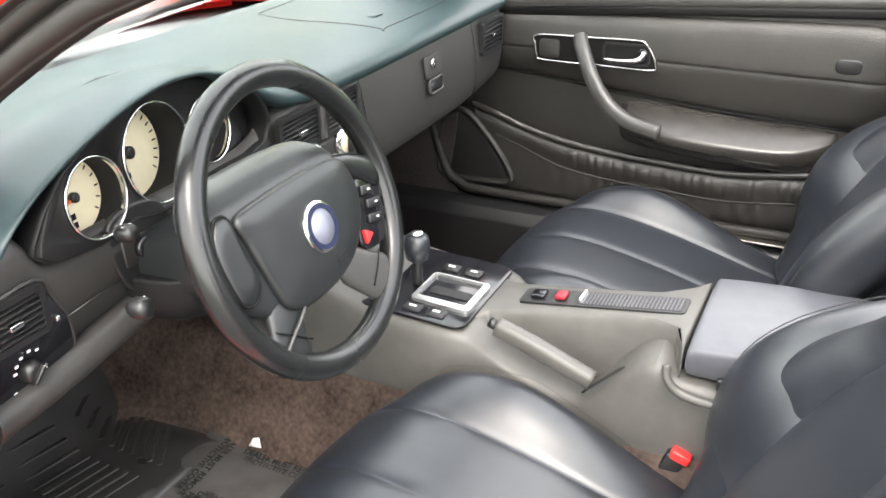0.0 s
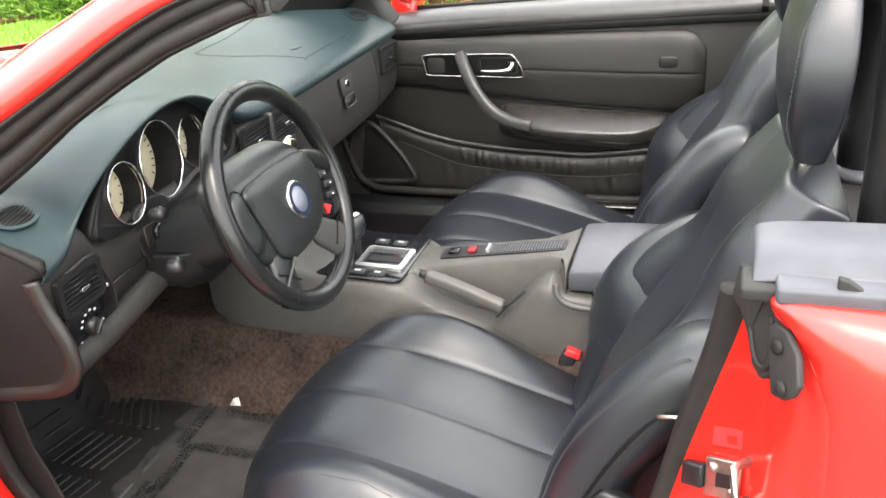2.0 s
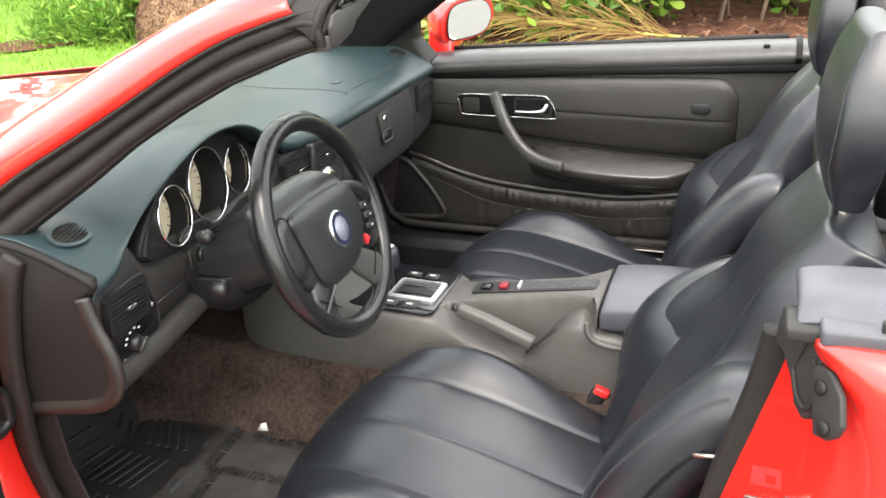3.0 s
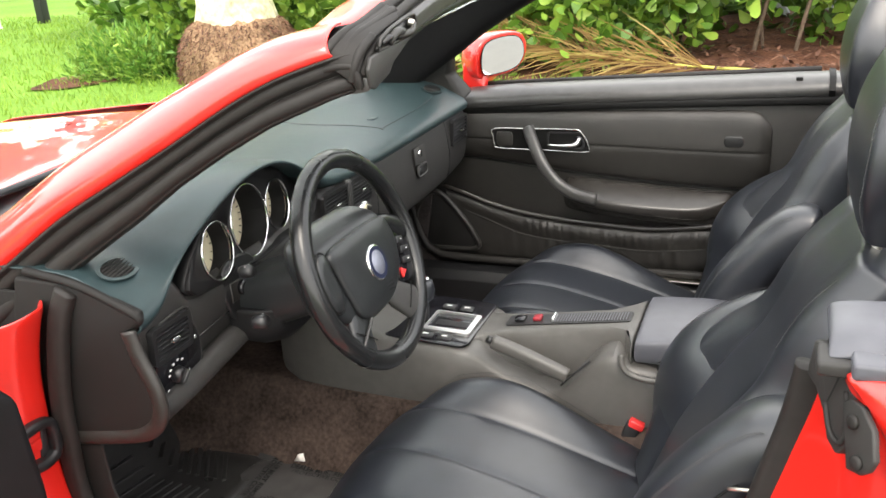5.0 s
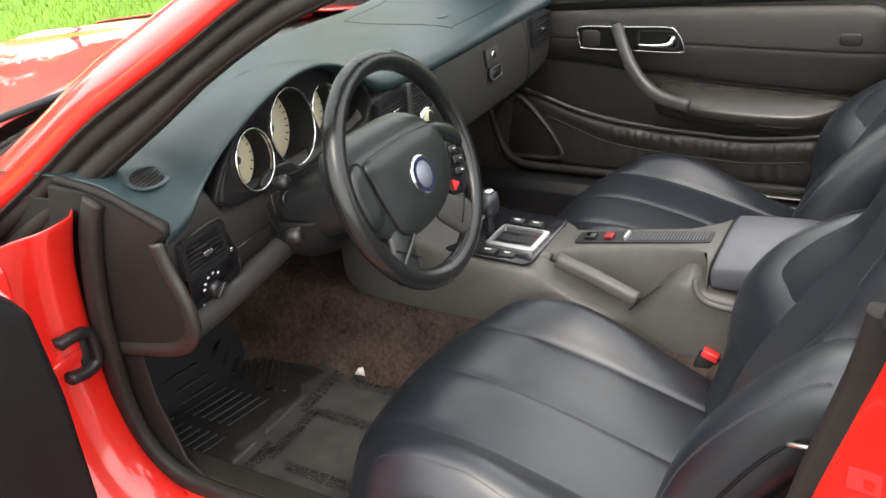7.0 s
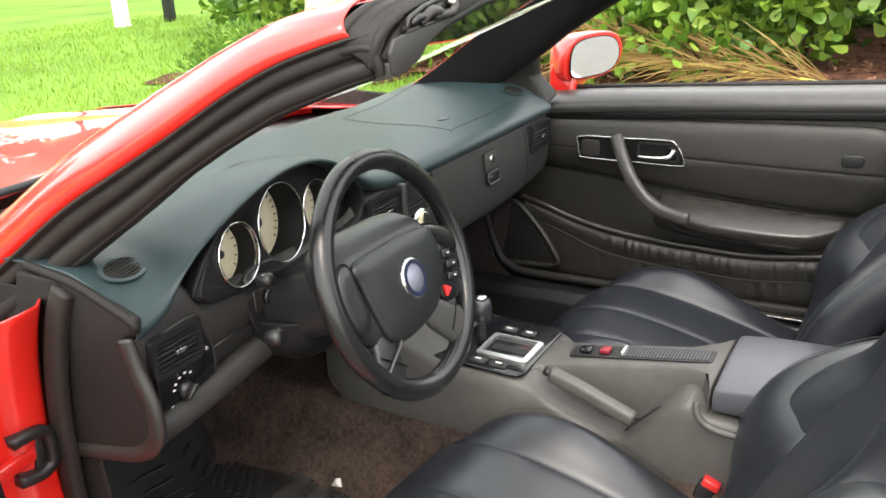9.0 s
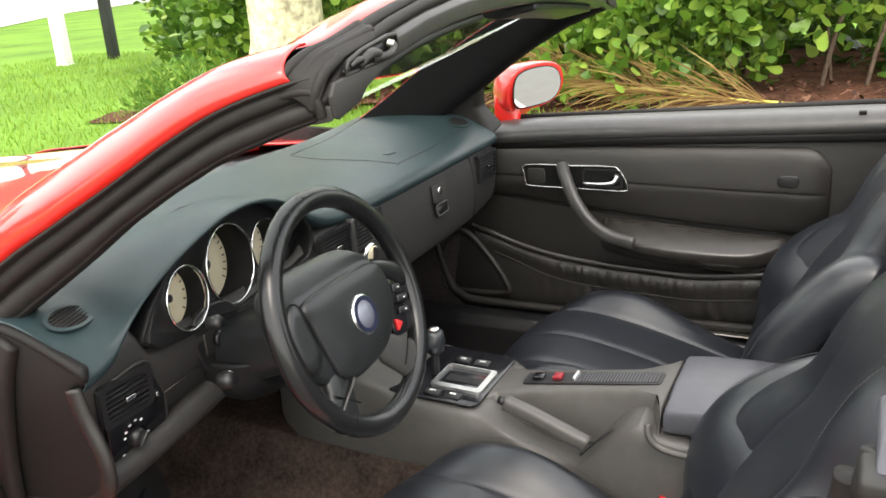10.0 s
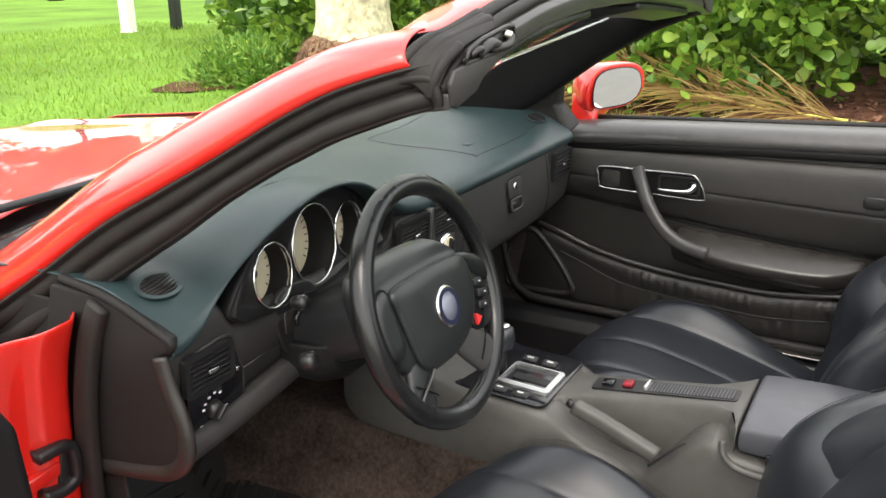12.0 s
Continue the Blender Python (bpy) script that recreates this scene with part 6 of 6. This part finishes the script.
# bonnet, wing, cowl
def hood_z(x, y):
    return 0.925 - 0.05 * abs(y) ** 2.2 / 0.5 - 0.085 * smoothstep(-0.9, -2.2, x) - 0.28 * smoothstep(-1.9, -2.45, x) + 0.012 * math.exp(-((abs(y) - 0.45) / 0.06) ** 2)


def front_body():
    rows = []
    for u in np.linspace(0, 1, 26):
        line = [(-2.45 * u + (1 - u) * (0.14 * (abs(y) / 0.72) ** 2 - 0.86), y) for y in np.linspace(-0.72, 0.72, 25)]
        rows.append([(x, y, hood_z(x, y)) for x, y in line])
    part("bonnet", grid(rows), RED, car, "glossy red bonnet", sub=1, solid=0.01)
    for s in (-1, 1):
        rows = []
        for x in np.linspace(-0.50, -2.40, 22):
            z = 0.90 - 0.035 * smoothstep(-1.0, -0.88, x) - 0.10 * smoothstep(-0.9, -2.3, x) - 0.22 * smoothstep(-1.95, -2.45, x)
            rows.append([(x, s * 0.728, z - 0.004), (x, s * 0.78, z - 0.012), (x, s * 0.83, z - 0.05), (x, s * 0.85, z - 0.14), (x, s * 0.855, z - 0.35), (x, s * 0.84, 0.22)])
        part("front_wing", grid(rows), RED, car, "glossy red front wing", sub=1, solid=0.008)
    rows = [[(x + 0.10 * (abs(y) / 0.77) ** 2, y, 0.904 - 0.06 * max(0, -0.80 - x) - 0.037 * (abs(y) / 0.7) ** 2) for y in np.linspace(-0.715, 0.715, 17)] for x in (-0.62, -0.70, -0.76, -0.82, -0.90, -0.98)]
    cow = part("cowl", grid(rows), BLACK, car, "black cowl grille below the windscreen", sub=1, solid=0.006)
    for y0, y1 in ((-0.55, 0.02), (-0.02, 0.52)):
        part("wiper", tube(spline([(-0.80, y0, 0.925), (-0.77, (y0 + y1) / 2, 0.938), (-0.80, y1, 0.935)], 6), 0.008, 8), BLACK, cow, "black wiper arm")
    part("front_bumper", box((0.20, 1.55, 0.35), (-2.50, 0, 0.42)), RED, car, "red front bumper", bevel=0.08)


front_body()


# near doorway: front jamb, seal, open door
def near_door():
    edge = [(-0.345, 0.900), (-0.364, 0.866), (-0.385, 0.80), (-0.392, 0.732), (-0.396, 0.66), (-0.394, 0.59), (-0.372, 0.498), (-0.321, 0.433), (-0.22, 0.40)]
    rows = [[(x - 0.03, -0.660, z), (x - 0.004, -0.684, z), (x + 0.004, -0.692, z), (x + 0.008, -0.72, z), (x + 0.000, -0.745, z - 0.004), (x - 0.020, -0.765, z - 0.006), (x - 0.028, -0.80, z - 0.008), (x - 0.05, -0.845, z - 0.01), (x - 0.10, -0.85, z - 0.01)] for x, z in edge]
    part("front_door_post", grid(rows), RED, car, "red painted hinge post of the doorway", sub=2, solid=0.008)
    seal = spline([(-0.322, -0.668, 0.915), (-0.345, -0.674, 0.86), (-0.368, -0.678, 0.76), (-0.378, -0.678, 0.66), (-0.380, -0.678, 0.58), (-0.362, -0.676, 0.50), (-0.315, -0.672, 0.448), (-0.22, -0.668, 0.432), (0.0, -0.665, 0.436), (0.30, -0.665, 0.442), (0.48, -0.672, 0.47), (0.556, -0.690, 0.62), (0.598, -0.700, 0.80), (0.617, -0.702, 0.88), (0.626, -0.704, 0.93), (0.629, -0.705, 0.955)], 8)
    part("doorway_seal", sweep(seal, rounded(0.032, 0.022, 0.008, 3), up=(0, 1, 0)), RUBBER, car, "black rubber doorway seal")
    part("kick_panel", plate([(-0.40, 0.90), (-0.33, 0.90), (-0.335, 0.70), (-0.33, 0.58), (-0.30, 0.47), (-0.24, 0.42), (-0.60, 0.40), (-0.60, 0.90)], 0.006, frame_pose((0, -0.655, 0), (1, 0, 0), (0, 0, 1))), KICK, car, "dark carpeted kick panel", bevel=0.003)
    # check strap
    ring = [(-0.748, 0.718), (-0.722, 0.720), (-0.704, 0.715), (-0.698, 0.704), (-0.698, 0.674), (-0.704, 0.662), (-0.722, 0.657), (-0.748, 0.660)]
    part("check_strap", sweep([(-0.385 - 0.10 * max(0, -0.72 - p.y), p.y, p.z) for p in spline([(0, y, z) for y, z in ring], 4)], rounded(0.016, 0.026, 0.005, 2), up=(1, 0, 0)), BLACK, car, "black door check strap")
    part("check_strap", box((0.010, 0.026, 0.058), (-0.390, -0.704, 0.687), pose(0, 0, 0, -12, 0, 0)), BLACK, car, "black door check strap", bevel=0.003)
    part("check_arm", box((0.014, 0.07, 0.020), (-0.393, -0.748, 0.682), pose(0, 0, 0, 8, 0, 0)), RED, car, "red check arm", bevel=0.003)
    for q in ((-0.43, 0.84), (-0.40, 0.80), (-0.44, 0.78)):
        part("hinge_bolt", lathe([(0.010, 0), (0.010, 0.006), (0.006, 0.009)], frame_pose((q[0], -0.842, q[1]), (1, 0, 0), (0, 0, 1)), 10), RED, car, "red painted hinge bolt")
    part("hinge", lathe([(0.013, 0), (0.013, 0.05), (0.010, 0.055)], pose(-0.42, -0.80, 0.80), 14), RED, car, "red painted door hinge")
    # open door, swung out about its hinge
    d = Vector((-0.30, -0.954, 0)).normalized()
    m = frame_pose((-0.220, -0.864, 0), d, (0, 0, 1))
    out = [(0.0, 0.872), (0.03, 0.91), (0.98, 0.92), (1.02, 0.45), (0.03, 0.42), (-0.002, 0.60), (-0.006, 0.75)]
    door = part("driver_door", plate(out, 0.05, m @ Matrix.Translation((0, 0, -0.005))), DOORIN, car, "open driver's door, its black vinyl panel darkened for shade", bevel=0.010)
    part("door_skin", plate([(-0.02, 0.88), (1.02, 0.92), (1.06, 0.22), (0.0, 0.22)], 0.02, m @ Matrix.Translation((0, 0, 0.132))), RED, door, "red outer door skin", bevel=0.006)
    part("door_core", plate([(0.0, 0.875), (1.0, 0.91), (1.03, 0.24), (0.03, 0.24)], 0.085, m @ Matrix.Translation((0, 0, 0.0465))), RED, door, "red door shell", bevel=0.006)
    part("speaker_grille", tube([m @ Vector((0.14 + 0.10 * math.cos(a), 0.545 + 0.085 * math.sin(a), -0.006)) for a in np.linspace(0, 6.283, 30, endpoint=False)], 0.004, 8, up=m.to_3x3().col[2], closed=True), RUBBER, door, "round speaker ring")
    part("map_pocket", tube(spline([m @ Vector(p) for p in ((0.16, 0.60, -0.012), (0.30, 0.57, -0.02), (0.60, 0.55, -0.02), (0.9, 0.58, -0.01))], 6), 0.010, 8), TRIM, door, "rolled map pocket edge")


near_door()


# rear quarter and deck behind the doorway
def rear_body():
    inner = [(0.985, 0.648), (0.93, 0.636), (0.887, 0.626), (0.811, 0.605), (0.737, 0.590), (0.60, 0.566), (0.46, 0.545)]
    outer = [(0.987, 0.655), (0.976, 0.668), (0.955, 0.686), (0.922, 0.703), (0.89, 0.711), (0.83, 0.714), (0.737, 0.712), (0.60, 0.700), (0.46, 0.68)]
    rows = []
    brow = (-0.770, -0.784, -0.794, -0.800, -0.804, -0.806, -0.808, -0.810, -0.810)
    for z, x in inner:
        w = lerp([(a, b) for a, b in outer[::-1]], z)
        yo = lerp([(a[0], b) for a, b in zip(outer, brow)][::-1], z)
        line = [(x + (w + 0.001 - x) * k, -0.703 + (yo + 0.706) * k - 0.006 * b, z) for k, b in ((0.0, 0), (0.15, 0), (0.40, 0), (0.52, 0.2), (0.58, 1), (0.72, 1), (0.80, 0.2), (1.0, 0))]
        rows.append([(x - 0.004, -0.692, z)] + line)
    part("rear_door_post", grid(rows), RED, car, "red painted latch post of the doorway", sub=2, solid=0.008)
    rows = [[(0.668, -0.742, 0.985)] + [(x - 0.012, y + 0.004, z) for (z, x), y in zip(outer, brow)] + [(0.66, -0.82, 0.25)]]
    rows.append([(0.672, -0.742, 0.987)] + [(x + 0.006, y - 0.007, z + 0.002) for (z, x), y in zip(outer, brow)] + [(0.667, -0.827, 0.25)])
    rows.append([(0.68, -0.742, 0.987)] + [(x + 0.022, y - 0.012, z + 0.002) for (z, x), y in zip(outer, brow)] + [(0.68, -0.832, 0.25)])
    for x in (0.80, 0.95, 1.2, 1.5, 1.8, 2.1):
        rows.append([(x, -0.735, 0.987), (x, -0.768, 0.986), (x, -0.795, 0.979), (x, -0.818, 0.964), (x, -0.836, 0.938), (x, -0.847, 0.905), (x, -0.852, 0.85), (x, -0.856, 0.75), (x, -0.858, 0.60), (x, -0.855, 0.46), (x, -0.84, 0.25)])
    part("rear_wing", grid(rows), RED, car, "glossy red rear wing", sub=1, solid=0.006)
    part("rear_wing", grid([[(x + 0.10, -y, z - 0.03) for x, y, z in r] for r in rows]), RED, car, "glossy red rear wing", sub=1, solid=0.006)
    part("boot_lid", grid([[(x, y, 0.965 + 0.02 * (1 - (y / 0.7) ** 2)) for y in np.linspace(-0.70, 0.70, 9)] for x in np.linspace(1.05, 2.1, 8)]), RED, car, "red boot lid", sub=1, solid=0.01)
    # striker and sticker on the sloping face of the post
    st = frame_pose((0.596, -0.706, 0.79), (0.75, -0.66, 0), (0.234, 0, 1))
    s = part("door_striker", plate([(0.030, -0.006), (0.069, 0.010), (0.072, -0.030), (0.035, -0.048)], 0.006, st @ Matrix.Translation((0, 0, 0.004))), STEEL, car, "bright steel door striker", bevel=0.002)
    part("striker_slot", plate([(0.046, -0.014), (0.061, -0.008), (0.063, -0.022), (0.048, -0.029)], 0.002, st @ Matrix.Translation((0, 0, 0.0095))), BLACK, s, smooth=False)
    part("striker_loop", tube([st @ Vector(p) for p in ((0.074, 0.015, 0.004), (0.074, 0.013, 0.024), (0.080, -0.024, 0.024), (0.080, -0.026, 0.004))], 0.0045, 8), STEEL, s, "steel loop")
    for u, v in ((0.040, -0.012), (0.066, -0.026)):
        part("screw", lathe([(0.005, 0), (0.005, 0.002), (0.002, 0.003)], st @ Matrix.Translation((u, v, 0.010)), 12), STEEL, s)
    part("striker_pad", plate([(0.006, -0.025), (0.030, -0.016), (0.034, -0.041), (0.008, -0.051)], 0.012, st @ Matrix.Translation((0, 0, 0.002))), BLACK, s, "black rubber buffer", bevel=0.003)
    part("sticker", plate([(0.029, 0.026), (0.061, 0.039), (0.064, 0.020), (0.031, 0.006)], 0.0012, st @ Matrix.Translation((0, 0, 0.004))), REDPLASTIC, car, "small raised red sticker", smooth=False)
    part("sticker_print", plate([(0.046, 0.026), (0.056, 0.030), (0.058, 0.022), (0.048, 0.018)], 0.0006, st @ Matrix.Translation((0, 0, 0.0054))), RED, car, smooth=False)
    # rubber corner with its screwed tab
    fm = frame_pose((0.635, -0.717, 0.938), (0.54, -0.84, 0), (0.234, 0, 1))
    cr = part("corner_rubber", plate([(-0.012, 0.045), (0.043, 0.052), (0.056, 0.030), (0.070, 0.014), (0.062, -0.022), (0.054, -0.037), (0.038, -0.030), (0.026, -0.012), (0.006, 0.005), (-0.010, 0.010)], 0.020, fm @ Matrix.Translation((0, 0, -0.009))), SOFTGREY, car, "black moulded rubber corner", bevel=0.004)
    part("rubber_fold", plate([(0.010, 0.030), (0.034, 0.032), (0.028, 0.000)], 0.004, fm @ Matrix.Translation((0, 0, 0.009))), SOFTGREY, cr, "lighter folded flap", bevel=0.001)
    part("rubber_loop", tube(spline([fm @ Vector(p) for p in ((0.026, 0.0, 0.011), (0.042, -0.020, 0.012), (0.058, -0.022, 0.012), (0.056, 0.0, 0.011), (0.046, 0.022, 0.011))], 5), 0.0028, 8), RUBBER, cr)
    tb = part("seal_tab", plate([(0.050, 0.014), (0.058, 0.022), (0.073, 0.022), (0.092, 0.010), (0.103, -0.012), (0.100, -0.024), (0.092, -0.032), (0.076, -0.036), (0.068, -0.020)], 0.007, fm @ Matrix.Translation((0, 0, 0.009))), SOFTGREY, car, "black rubber tab held by two screws", bevel=0.002)
    for u, v in ((0.070, 0.006), (0.087, -0.023)):
        part("screw", lathe([(0.0065, 0), (0.0065, 0.003), (0.003, 0.0042)], fm @ Matrix.Translation((u, v, 0.016)), 14), RUBBER, tb)
    # padded side decks, bulkhead and roll hoops
    for sd in (-1, 1):
        deck = part("rear_deck", pillow([0.668, 0.675, 0.69, 0.71, 0.735, 0.750, 0.757], [0.637 + 0.15 * (sd > 0), 0.648 + 0.15 * (sd > 0), 0.68 + 0.15 * (sd > 0), 0.86, 0.95, 1.08], lambda y, x: (x, sd * y, 1.013 - 0.04 * (sd > 0) - 0.014 * smoothstep(0.73, 0.757, y) - 0.008 * smoothstep(0.66, 0.637, x)), lambda y, x: (x, sd * y, 0.990 - 0.05 * (sd > 0))), LIDVINYL, car, "padded grey-black vinyl deck beside the seats", sub=2)
        part("deck_rail", box((0.46 - 0.14 * (sd > 0), 0.040, 0.014), (0.858 + 0.07 * (sd > 0), sd * 0.748, 0.984 - 0.05 * (sd > 0))), SOFTGREY, deck, "grey rubber deck edge", bevel=0.004)
        part("deck_rail", box((0.43 - 0.14 * (sd > 0), 0.034, 0.016), (0.870 + 0.07 * (sd > 0), sd * 0.762, 0.990 - 0.05 * (sd > 0))), LIDVINYL, deck, "pale grey deck strip", bevel=0.004)
        part("deck_clip", plate([(0.0, 0.0), (0.03, 0.0), (0.008, 0.016), (0.0, 0.018)], 0.008, frame_pose((0.700 + 0.15 * (sd > 0), sd * 0.766, 0.990 - 0.05 * (sd > 0)), (1, 0, 0), (0, 0, 1))), SOFTGREY, deck, "small rubber clip", bevel=0.002)
        part("deck_side", plate([(0.66 + 0.05 * (sd > 0), 0.93), (1.08, 0.93), (1.08, 0.45), (0.62 + 0.05 * (sd > 0), 0.45)], 0.012, frame_pose((0, sd * 0.64, 0), (1, 0, 0), (0, 0, 1))), BLACK, deck, "dark vinyl side trim", bevel=0.003)
    wall = [[(0.70 + 0.03 * t, y, 0.90 - 0.50 * t) for y in np.linspace(-0.62, 0.62, 9)] for t in (0, 0.3, 0.7, 1.0)]
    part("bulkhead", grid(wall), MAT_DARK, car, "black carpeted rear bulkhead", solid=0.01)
    part("rear_shelf", box((0.40, 1.24, 0.02), (0.90, 0, 0.888)), TRIM, car, "dark grey shelf behind the seats", bevel=0.006)
    for y in (-0.36, 0.36):
        hoop = spline([(0.785, y - 0.115, 0.89), (0.785, y - 0.115, 1.06), (0.785, y - 0.085, 1.15), (0.785, y, 1.178), (0.785, y + 0.085, 1.15), (0.785, y + 0.115, 1.06), (0.785, y + 0.115, 0.89)], 6)
        r = part("roll_hoop", tube(hoop, 0.032, 14, up=(1, 0, 0)), BLACK, car, "padded black roll hoop")
        for q in (-0.115, 0.115):
            part("hoop_collar", lathe([(0.046, 0), (0.046, 0.008), (0.035, 0.014)], pose(0.785, y + q, 0.898), 24), LIDVINYL, r, "grey hoop collar")
    # tail
    rows = [[(x, y * w, z) for y in np.linspace(-0.84, 0.84, 13)] for x, z, w in ((2.08, 0.972, 0.84), (2.13, 0.94, 0.96), (2.16, 0.86, 1.0), (2.17, 0.72, 1.0), (2.16, 0.66, 1.0))]
    part("tail_panel", grid(rows), RED, car, "red tail panel", sub=1, solid=0.008)
    part("rear_bumper", box((0.22, 1.62, 0.40), (2.10, 0, 0.46)), RED, car, "red rear bumper", bevel=0.09)
    part("rear_floor", box((1.4, 1.2, 0.02), (1.42, 0, 0.30)), BLACK, car, "black underfloor")
    for s in (-1, 1):
        for x in (-1.45, 0.95):
            w = part("wheel", lathe([(0.20, -0.09), (0.29, -0.095), (0.31, -0.07), (0.31, 0.07), (0.29, 0.095), (0.20, 0.09)], frame_pose((x, s * 0.74, 0.33), (1, 0, 0), (0, 0, 1)), 32), RUBBER, car, "black tyre")
            part("wheel_rim", lathe([(0.205, -0.085), (0.19, -0.06), (0.06, -0.05), (0.05, 0.05), (0.19, 0.06), (0.205, 0.085)], frame_pose((x, s * 0.74, 0.33), (1, 0, 0), (0, 0, 1)), 32), STEEL, w, "silver wheel rim")


rear_body()


# footwell linings that close the cabin in front
def footwells():
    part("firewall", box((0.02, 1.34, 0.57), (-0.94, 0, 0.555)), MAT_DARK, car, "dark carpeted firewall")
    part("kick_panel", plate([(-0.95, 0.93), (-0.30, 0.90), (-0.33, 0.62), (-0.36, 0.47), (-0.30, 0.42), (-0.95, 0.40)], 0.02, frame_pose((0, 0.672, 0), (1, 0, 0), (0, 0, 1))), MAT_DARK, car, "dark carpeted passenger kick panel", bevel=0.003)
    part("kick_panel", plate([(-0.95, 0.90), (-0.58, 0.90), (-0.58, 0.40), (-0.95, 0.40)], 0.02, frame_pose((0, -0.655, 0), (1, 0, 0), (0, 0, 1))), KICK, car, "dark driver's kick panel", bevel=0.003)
    part("underdash_cover", box((0.62, 1.28, 0.012), (-0.62, 0, 0.775)), BLACK, car, "black cover under the dashboard")


footwells()
